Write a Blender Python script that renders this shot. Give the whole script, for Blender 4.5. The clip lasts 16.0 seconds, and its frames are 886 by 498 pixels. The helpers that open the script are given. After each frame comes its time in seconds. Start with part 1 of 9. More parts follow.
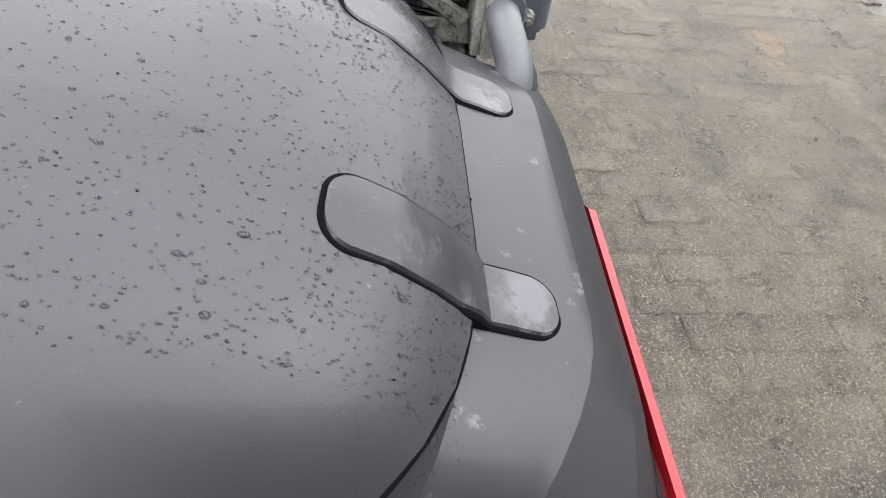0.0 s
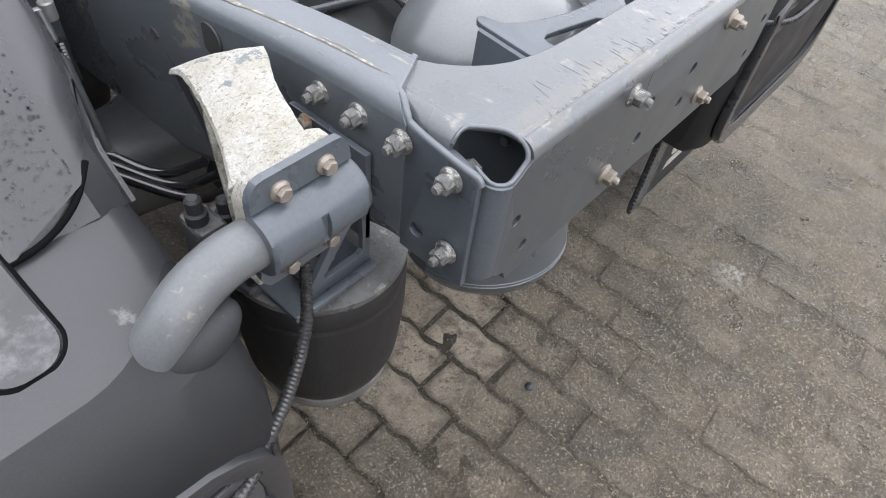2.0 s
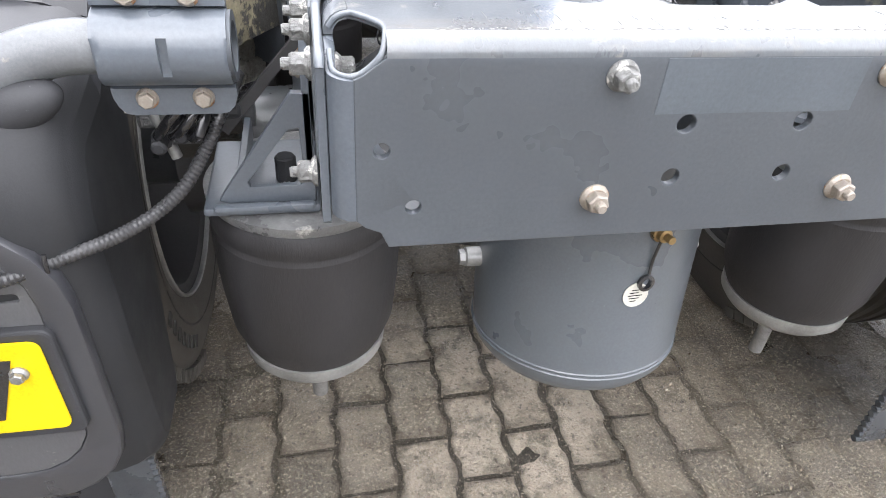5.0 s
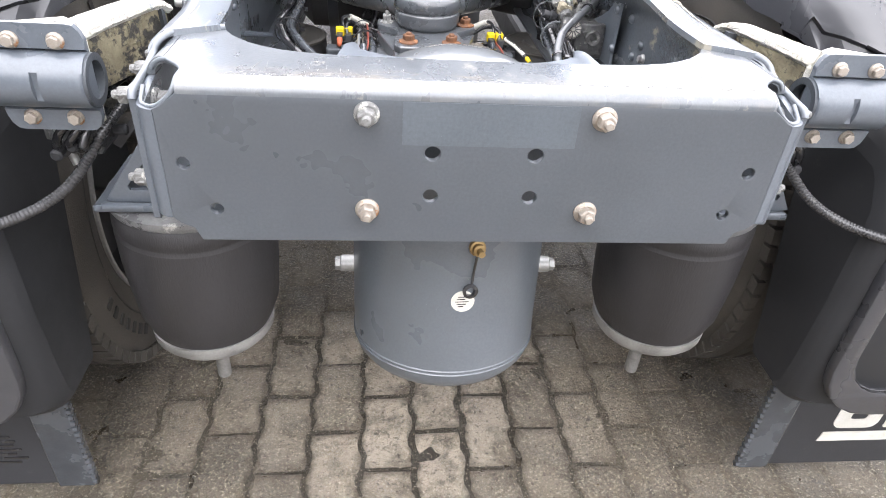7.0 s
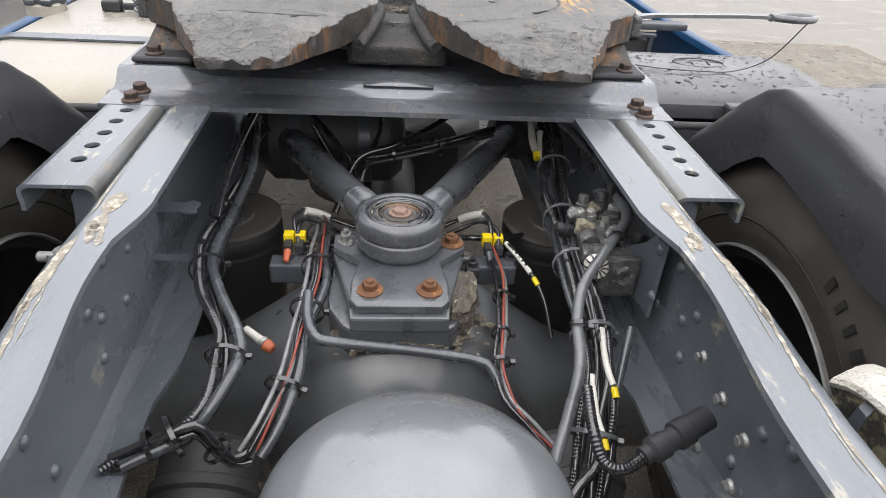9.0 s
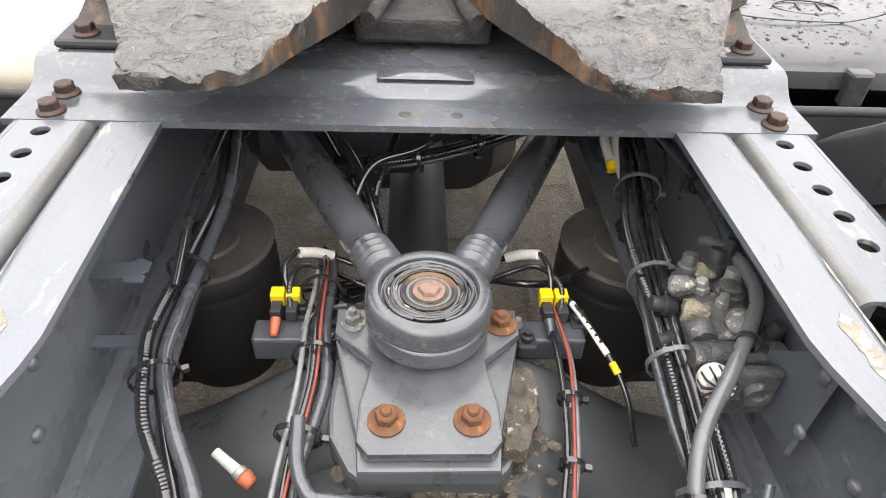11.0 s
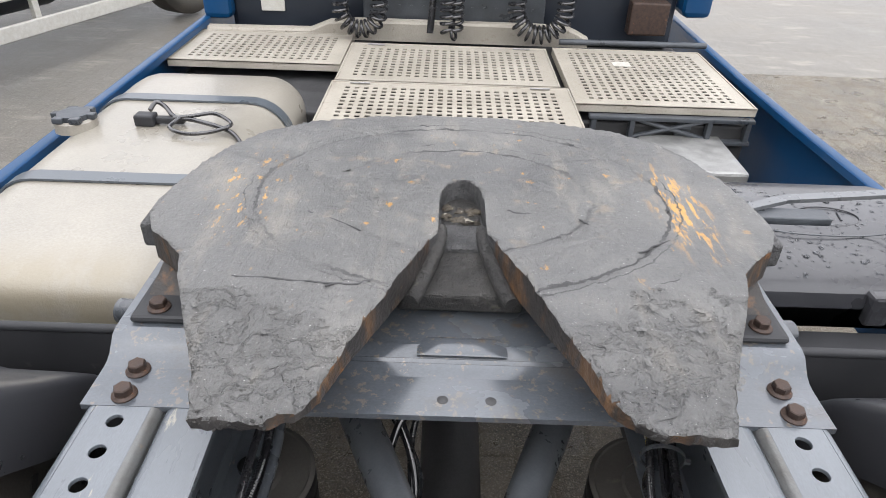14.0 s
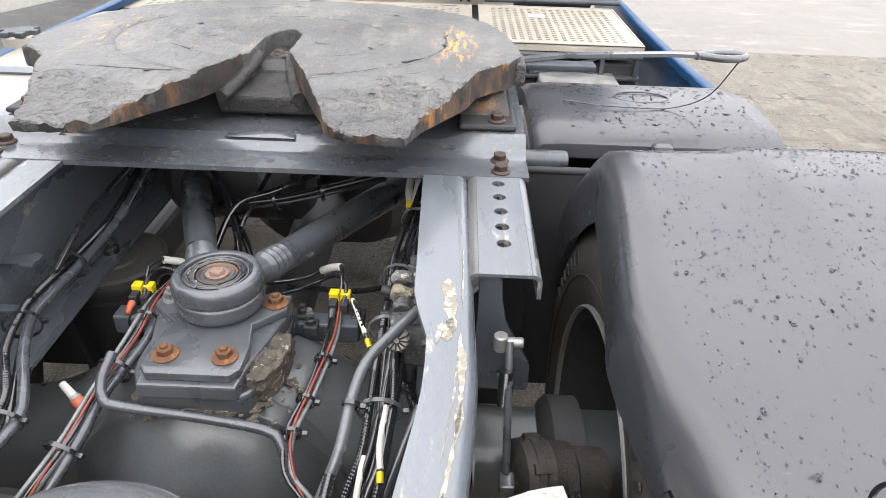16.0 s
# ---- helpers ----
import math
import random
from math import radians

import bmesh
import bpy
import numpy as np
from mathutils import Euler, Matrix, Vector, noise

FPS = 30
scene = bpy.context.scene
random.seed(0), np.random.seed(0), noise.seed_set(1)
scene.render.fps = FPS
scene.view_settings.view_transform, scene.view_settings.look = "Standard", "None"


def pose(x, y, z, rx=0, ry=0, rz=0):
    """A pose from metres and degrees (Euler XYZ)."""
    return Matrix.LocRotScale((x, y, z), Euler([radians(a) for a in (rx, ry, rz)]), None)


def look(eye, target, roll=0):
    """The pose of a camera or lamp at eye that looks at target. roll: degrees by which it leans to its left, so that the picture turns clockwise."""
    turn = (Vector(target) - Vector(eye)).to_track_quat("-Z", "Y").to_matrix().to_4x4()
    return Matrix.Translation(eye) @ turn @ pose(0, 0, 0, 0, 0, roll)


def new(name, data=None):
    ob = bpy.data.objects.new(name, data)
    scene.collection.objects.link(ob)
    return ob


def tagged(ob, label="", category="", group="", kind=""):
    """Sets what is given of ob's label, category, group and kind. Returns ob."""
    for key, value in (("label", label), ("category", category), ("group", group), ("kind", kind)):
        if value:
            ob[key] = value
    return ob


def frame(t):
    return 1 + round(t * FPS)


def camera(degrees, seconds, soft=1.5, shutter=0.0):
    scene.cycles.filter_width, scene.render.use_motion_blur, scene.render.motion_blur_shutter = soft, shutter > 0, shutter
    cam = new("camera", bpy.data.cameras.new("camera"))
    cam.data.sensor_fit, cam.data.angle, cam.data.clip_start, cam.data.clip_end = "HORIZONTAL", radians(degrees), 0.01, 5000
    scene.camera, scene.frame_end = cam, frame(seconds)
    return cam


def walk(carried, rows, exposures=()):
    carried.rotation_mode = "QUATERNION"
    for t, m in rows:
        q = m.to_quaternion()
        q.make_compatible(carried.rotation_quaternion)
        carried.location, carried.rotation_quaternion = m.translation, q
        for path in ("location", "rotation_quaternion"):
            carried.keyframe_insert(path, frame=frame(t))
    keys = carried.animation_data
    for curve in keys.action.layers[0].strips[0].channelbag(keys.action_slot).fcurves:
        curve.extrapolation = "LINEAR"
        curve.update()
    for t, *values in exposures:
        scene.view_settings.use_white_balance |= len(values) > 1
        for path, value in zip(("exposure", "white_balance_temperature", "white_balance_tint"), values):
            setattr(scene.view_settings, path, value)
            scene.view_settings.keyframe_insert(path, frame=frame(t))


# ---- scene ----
cam = camera(68.7, 16.0, soft=0.55)
PATH = [
    (0, (-1.32, 0.28, 1.265), (0.038, 0.061, -0.187), 8.0),
    (0.5, (-1.195, 0.139, 1.281), (0.166, 0.187, -0.184), 7.7),
    (1, (-0.994, 0.014, 1.293), (0.314, 0.33, -0.186), 7.7),
    (1.5, (-0.841, -0.126, 1.295), (0.386, 0.43, -0.184), 8.1),
    (2, (-0.719, -0.213, 1.277), (0.373, 0.564, -0.208), 8.3),
    (2.5, (-0.52, -0.22, 1.234), (0.4, 0.757, -0.249), 7.8),
    (3, (-0.382, -0.223, 1.132), (0.327, 0.906, -0.359), 7.2),
    (5.5, (-0.331, -0.534, 1.074), (0.01, 1.072, -0.069), 4.1),
    (6, (-0.216, -0.582, 1.11), (0.082, 1.042, -0.019), 4.1),
    (6.5, (-0.132, -0.622, 1.144), (0.073, 1.018, 0.018), 4.5),
    (7, (-0.093, -0.638, 1.152), (0.104, 1.0, 0.021), 4.3),
    (7.5, (-0.077, -0.601, 1.198), (0.114, 1.044, 0.076), 4.2),
    (8, (-0.069, -0.456, 1.276), (0.114, 1.196, 0.163), 4.3),
    (8.5, (-0.05, -0.279, 1.299), (0.124, 1.381, 0.198), 3.9),
    (9, (-0.012, -0.102, 1.311), (0.157, 1.584, 0.247), 3.8),
    (11.5, (-0.019, 0.322, 1.306), (0.076, 1.824, -0.009), 2.9),
    (12, (-0.036, 0.373, 1.405), (0.062, 1.922, 0.144), 2.6),
    (12.5, (-0.023, 0.444, 1.524), (0.066, 2.011, 0.285), 2.4),
    (13, (-0.017, 0.448, 1.561), (0.05, 2.047, 0.361), 2.4),
    (13.5, (-0.025, 0.427, 1.565), (0.005, 2.06, 0.41), 2.2),
    (14, (-0.031, 0.388, 1.563), (-0.027, 2.059, 0.465), 2.0),
    (14.5, (-0.004, 0.236, 1.493), (-0.015, 1.927, 0.425), 1.7),
    (15, (0.065, 0.133, 1.432), (0.048, 1.827, 0.369), 1.7),
    (15.5, (0.187, 0.037, 1.412), (0.165, 1.732, 0.351), 1.7),
    (16, (0.368, -0.038, 1.397), (0.347, 1.654, 0.332), 1.9),
]
walk(cam, [(t, look(eye, target, roll)) for t, eye, target, roll in PATH], [
    (0.0, 1.55, 6450, 10), (1.0, 1.4, 6450, 10), (1.5, 1.33, 6400, 10), (2.5, 1.42, 6300, 10), (3.2, 1.4, 6250, 10), (5.3, 2.45, 6400, 11), (7.0, 2.5, 6450, 12),
    (8.0, 1.78, 6450, 11), (8.5, 1.5, 6550, 10), (9.2, 1.5, 6700, 10), (11.3, 2.15, 6950, 10), (12.5, 1.56, 6800, 10), (14.0, 1.40, 6480, 10), (15.0, 1.42, 6420, 10), (15.5, 1.68, 6500, 10), (16.0, 1.85, 6600, 10)])

SKY, SUN = 0.15, 0.6

# ---------------------------------------------------------------- light
world = bpy.data.worlds.new("overcast_sky")
scene.world = world
world.use_nodes = True
wn, wl = world.node_tree.nodes, world.node_tree.links
wn.clear()
sky = wn.new("ShaderNodeTexSky")
sky.sky_type = "NISHITA"
sky.sun_disc = False
sky.sun_elevation, sky.sun_rotation = radians(52), radians(200)
sky.air_density, sky.dust_density, sky.ozone_density = 1.0, 4.0, 1.0
pale = wn.new("ShaderNodeHueSaturation")
pale.inputs["Saturation"].default_value = 0.25
wbg = wn.new("ShaderNodeBackground")
wbg.inputs["Strength"].default_value = SKY
wout = wn.new("ShaderNodeOutputWorld")
wl.new(sky.outputs[0], pale.inputs["Color"])
# a closed layer of uneven cloud
wtc = wn.new("ShaderNodeTexCoord")
cloud = wn.new("ShaderNodeTexNoise")
cloud.inputs["Scale"].default_value, cloud.inputs["Detail"].default_value, cloud.inputs["Roughness"].default_value = 2.2, 6, 0.55
tone = wn.new("ShaderNodeMapRange")
tone.inputs["From Min"].default_value, tone.inputs["From Max"].default_value = 0.3, 0.7
tone.inputs["To Min"].default_value, tone.inputs["To Max"].default_value = 3.6, 7.0
grey = wn.new("ShaderNodeMix")
grey.data_type = "RGBA"
grey.blend_type = "MULTIPLY"
grey.inputs["Factor"].default_value = 1.0
grey.inputs["A"].default_value = (0.985, 0.988, 1.045, 1)
layer = wn.new("ShaderNodeMix")
layer.data_type = "RGBA"
layer.inputs["Factor"].default_value = 0.88
wl.new(wtc.outputs["Generated"], cloud.inputs["Vector"])
wl.new(cloud.outputs[0], tone.inputs["Value"])
# an overcast sky is about three times as bright overhead as at the horizon
height = wn.new("ShaderNodeSeparateXYZ")
rise = wn.new("ShaderNodeMapRange")
rise.inputs["To Min"].default_value, rise.inputs["To Max"].default_value = 0.62, 1.35
lift = wn.new("ShaderNodeMath")
lift.operation = "MULTIPLY"
wl.new(wtc.outputs["Generated"], height.inputs[0])
wl.new(height.outputs["Z"], rise.inputs["Value"])
wl.new(tone.outputs[0], lift.inputs[0])
wl.new(rise.outputs[0], lift.inputs[1])
wl.new(lift.outputs[0], grey.inputs["B"])
wl.new(pale.outputs[0], layer.inputs["A"])
wl.new(grey.outputs["Result"], layer.inputs["B"])
wl.new(layer.outputs["Result"], wbg.inputs["Color"])
wl.new(wbg.outputs[0], wout.inputs["Surface"])
sun = new("sun", bpy.data.lights.new("sun", "SUN"))
sun.data.energy, sun.data.angle, sun.data.color = SUN, radians(150), (1.0, 0.97, 0.93)
sun.matrix_world = look((0, 0, 10), Vector((0, 0, 10)) + Vector((-0.18, 0.45, -0.87)))


# ---------------------------------------------------------------- materials
def material(name, base, dark=None, scale=8.0, rough=0.5, metal=0.0, bump=0.15, grain=180.0, stain=None, stain_scale=5.0,
             stain_at=0.62, stretch=(1, 1, 1), rough_var=0.15, per_object=0.0, coat=0.0, soft=0.06, depth=0.002, spec=0.5):
    """Two scales of tone, an optional stain or chip colour, fine relief."""
    m = bpy.data.materials.new(name)
    m.use_nodes = True
    n, l = m.node_tree.nodes, m.node_tree.links
    b = n["Principled BSDF"]
    b.inputs["Metallic"].default_value = metal
    b.inputs["Specular IOR Level"].default_value = spec
    b.inputs["Coat Weight"].default_value = coat
    b.inputs["Coat Roughness"].default_value = 0.12
    tc = n.new("ShaderNodeTexCoord")
    mp = n.new("ShaderNodeMapping")
    mp.inputs["Scale"].default_value = stretch
    l.new(tc.outputs["Object"], mp.inputs["Vector"])

    def tex(s, detail, rgh=0.6):
        t = n.new("ShaderNodeTexNoise")
        t.inputs["Scale"].default_value = s
        t.inputs["Detail"].default_value = detail
        t.inputs["Roughness"].default_value = rgh
        l.new(mp.outputs[0], t.inputs["Vector"])
        return t

    def ramp(src, lo, hi):
        r = n.new("ShaderNodeMapRange")
        r.inputs["From Min"].default_value, r.inputs["From Max"].default_value = lo, hi
        l.new(src, r.inputs["Value"])
        return r.outputs[0]

    def mix(fac, a, c):
        x = n.new("ShaderNodeMix")
        x.data_type = "RGBA"
        if isinstance(fac, float):
            x.inputs["Factor"].default_value = fac
        else:
            l.new(fac, x.inputs["Factor"])
        for sock, v in ((x.inputs["A"], a), (x.inputs["B"], c)):
            if isinstance(v, tuple):
                sock.default_value = (*v, 1)
            else:
                l.new(v, sock)
        return x.outputs["Result"]

    big, fine = tex(scale, 5), tex(grain, 3, 0.7)
    dark = dark or tuple(c * 0.65 for c in base)
    col = mix(ramp(big.outputs[0], 0.35, 0.68), dark, base)
    col = mix(ramp(fine.outputs[0], 0.3, 0.75), mix(0.2, col, (0.0, 0.0, 0.0)), col)
    if stain:
        st = tex(stain_scale, 8, 0.68)
        col = mix(ramp(st.outputs[0], stain_at, stain_at + soft), col, stain)
    if per_object:
        oi = n.new("ShaderNodeObjectInfo")
        hs = n.new("ShaderNodeHueSaturation")
        l.new(ramp(oi.outputs["Random"], 0.0, 1.0), hs.inputs["Value"])
        mr = hs.inputs["Value"].links[0].from_node
        mr.inputs["To Min"].default_value, mr.inputs["To Max"].default_value = 1 - per_object, 1 + per_object
        l.new(col, hs.inputs["Color"])
        col = hs.outputs[0]
    l.new(col, b.inputs["Base Color"])
    rr = ramp(big.outputs[0], 0.3, 0.7)
    rr.node.inputs["To Min"].default_value, rr.node.inputs["To Max"].default_value = max(0.03, rough - rough_var), rough + rough_var
    l.new(rr, b.inputs["Roughness"])
    if bump:
        bp = n.new("ShaderNodeBump")
        bp.inputs["Strength"].default_value, bp.inputs["Distance"].default_value = bump, depth
        l.new(fine.outputs[0], bp.inputs["Height"])
        if stain:
            bp2 = n.new("ShaderNodeBump")
            bp2.inputs["Strength"].default_value, bp2.inputs["Distance"].default_value = bump, depth * 1.5
            l.new(st.outputs[0], bp2.inputs["Height"])
            l.new(bp.outputs[0], bp2.inputs["Normal"])
            bp = bp2
        l.new(bp.outputs[0], b.inputs["Normal"])
    return m



def blotch(m, scale, lo, hi, colour, strength, where=None, stretch=(1, 1, 1), by_object=False, detail=7, coords="Position", only_rough=None):
    """Lays a second colour over a material where a noise is high, if wished inside one oval (cx, cy, rx, ry) of the plan."""
    n, l = m.node_tree.nodes, m.node_tree.links
    b = n["Principled BSDF"]
    if coords == "Position":
        src = n.new("ShaderNodeNewGeometry").outputs["Position"]
    else:
        src = n.new("ShaderNodeTexCoord").outputs["Object"]
    st = n.new("ShaderNodeMapping")
    st.inputs["Scale"].default_value = stretch
    l.new(src, st.inputs["Vector"])
    t = n.new("ShaderNodeTexNoise")
    t.inputs["Scale"].default_value, t.inputs["Detail"].default_value, t.inputs["Roughness"].default_value = scale, detail, 0.65
    l.new(st.outputs[0], t.inputs["Vector"])
    r = n.new("ShaderNodeMapRange")
    r.inputs["From Min"].default_value, r.inputs["From Max"].default_value, r.inputs["To Max"].default_value = lo, hi, strength
    l.new(t.outputs[0], r.inputs["Value"])
    fac = r.outputs[0]

    def times(a, c):
        mu = n.new("ShaderNodeMath")
        mu.operation = "MULTIPLY"
        l.new(a, mu.inputs[0])
        l.new(c, mu.inputs[1])
        return mu.outputs[0]

    if where:
        cx, cy, rx, ry = where
        mp = n.new("ShaderNodeMapping")
        mp.inputs["Location"].default_value = (-cx / rx, -cy / ry, 0)
        mp.inputs["Scale"].default_value = (1 / rx, 1 / ry, 0)
        l.new(src, mp.inputs["Vector"])
        ln = n.new("ShaderNodeVectorMath")
        ln.operation = "LENGTH"
        l.new(mp.outputs[0], ln.inputs[0])
        f = n.new("ShaderNodeMapRange")
        f.inputs["From Min"].default_value, f.inputs["From Max"].default_value = 1.25, 0.55
        l.new(ln.outputs["Value"], f.inputs["Value"])
        fac = times(f.outputs[0], fac)
    if by_object:
        f = n.new("ShaderNodeMapRange")
        f.inputs["To Min"].default_value, f.inputs["To Max"].default_value = 0.25, 1.3
        l.new(n.new("ShaderNodeObjectInfo").outputs["Random"], f.inputs["Value"])
        fac = times(f.outputs[0], fac)
    x = n.new("ShaderNodeMix")
    x.data_type = "RGBA"
    l.new(fac, x.inputs["Factor"])
    l.new(b.inputs["Base Color"].links[0].from_socket, x.inputs["A"])
    x.inputs["B"].default_value = (*colour, 1)
    l.new(x.outputs["Result"], b.inputs["Base Color"])
    return m


def relief(m, scale, strength, depth, stretch=(1, 1, 1), kind="noise", detail=6):
    """Adds coarser lumps or cracks to a material's bump."""
    n, l = m.node_tree.nodes, m.node_tree.links
    b = n["Principled BSDF"]
    mp = n.new("ShaderNodeMapping")
    mp.inputs["Scale"].default_value = stretch
    l.new(n.new("ShaderNodeTexCoord").outputs["Object"], mp.inputs["Vector"])
    if kind == "cracks":
        t = n.new("ShaderNodeTexVoronoi")
        t.feature = "DISTANCE_TO_EDGE"
        t.inputs["Scale"].default_value = scale
        wv = n.new("ShaderNodeTexNoise")
        wv.inputs["Scale"].default_value, wv.inputs["Detail"].default_value = scale * 1.6, 5
        l.new(mp.outputs[0], wv.inputs["Vector"])
        ad = n.new("ShaderNodeMix")
        ad.data_type = "VECTOR"
        ad.inputs["Factor"].default_value = 0.22
        l.new(mp.outputs[0], ad.inputs["A"])
        l.new(wv.outputs["Color"], ad.inputs["B"])
        l.new(ad.outputs[1], t.inputs["Vector"])
        mr = n.new("ShaderNodeMapRange")
        mr.inputs["From Max"].default_value = 0.09
        l.new(t.outputs["Distance"], mr.inputs["Value"])
        out = mr.outputs[0]
    else:
        t = n.new("ShaderNodeTexNoise")
        t.inputs["Scale"].default_value, t.inputs["Detail"].default_value, t.inputs["Roughness"].default_value = scale, detail, 0.62
        l.new(mp.outputs[0], t.inputs["Vector"])
        out = t.outputs[0]
    bp = n.new("ShaderNodeBump")
    bp.inputs["Strength"].default_value, bp.inputs["Distance"].default_value = strength, depth
    l.new(out, bp.inputs["Height"])
    if b.inputs["Normal"].links:
        l.new(b.inputs["Normal"].links[0].from_socket, bp.inputs["Normal"])
    l.new(bp.outputs[0], b.inputs["Normal"])
    return m


OIL, LIME, RUN = (0.276, -0.833), (0.74, -0.15), (1.05, -1.35)


def paving(name, base, dark, vary, dry=True):
    """Gritty washed concrete: pale and dark grains, wet and dry blotches, sandy and mossy stains."""
    m = material(name, base, dark, 5.5, 0.4, 0, 1.0, 260, (0.44, 0.39, 0.29), 190, 0.62, rough_var=0.22, per_object=vary, depth=0.008, soft=0.04, spec=0.65)
    blotch(m, 9, 0.48, 0.66, (0.22, 0.178, 0.12), 0.6)
    blotch(m, 3.2, 0.50, 0.66, (0.07, 0.062, 0.054), 0.75)
    blotch(m, 30, 0.54, 0.66, (0.05, 0.043, 0.036), 0.55)
    blotch(m, 24, 0.57, 0.7, (0.32, 0.275, 0.19), 0.5)
    # an oil spot, lime splashes and a rusty run-off
    if dry:
        blotch(m, 20, 0.3, 0.5, (0.07, 0.066, 0.06), 0.7, (OIL[0], OIL[1], 0.09, 0.05))
        blotch(m, 45, 0.44, 0.54, (0.55, 0.53, 0.48), 0.85, (LIME[0], LIME[1], 0.06, 0.05))
        blotch(m, 16, 0.4, 0.6, (0.5, 0.3, 0.12), 0.5, (RUN[0], RUN[1], 0.2, 0.12))
    # blocks under the tank that the rain has not reached
    if dry:
        blotch(m, 13, 0.38, 0.52, (0.58, 0.5, 0.4), 0.9, (-0.06, 0.38, 0.46, 0.30), by_object=True)
    blotch(m, 150, 0.555, 0.61, (0.6, 0.53, 0.41), 0.8)
    blotch(m, 95, 0.575, 0.63, (0.06, 0.05, 0.04), 0.65)
    # damp joints under the tank, darkened further to paint the truck's shade
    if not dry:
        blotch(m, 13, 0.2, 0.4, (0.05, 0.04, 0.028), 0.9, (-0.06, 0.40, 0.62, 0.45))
    blotch(m, 300, 0.58, 0.62, (0.06, 0.05, 0.04), 0.45)
    blotch(m, 240, 0.6, 0.625, (0.7, 0.63, 0.5), 0.85)
    relief(m, 55, 0.7, 0.012)
    relief(m, 230, 0.8, 0.006)
    return m


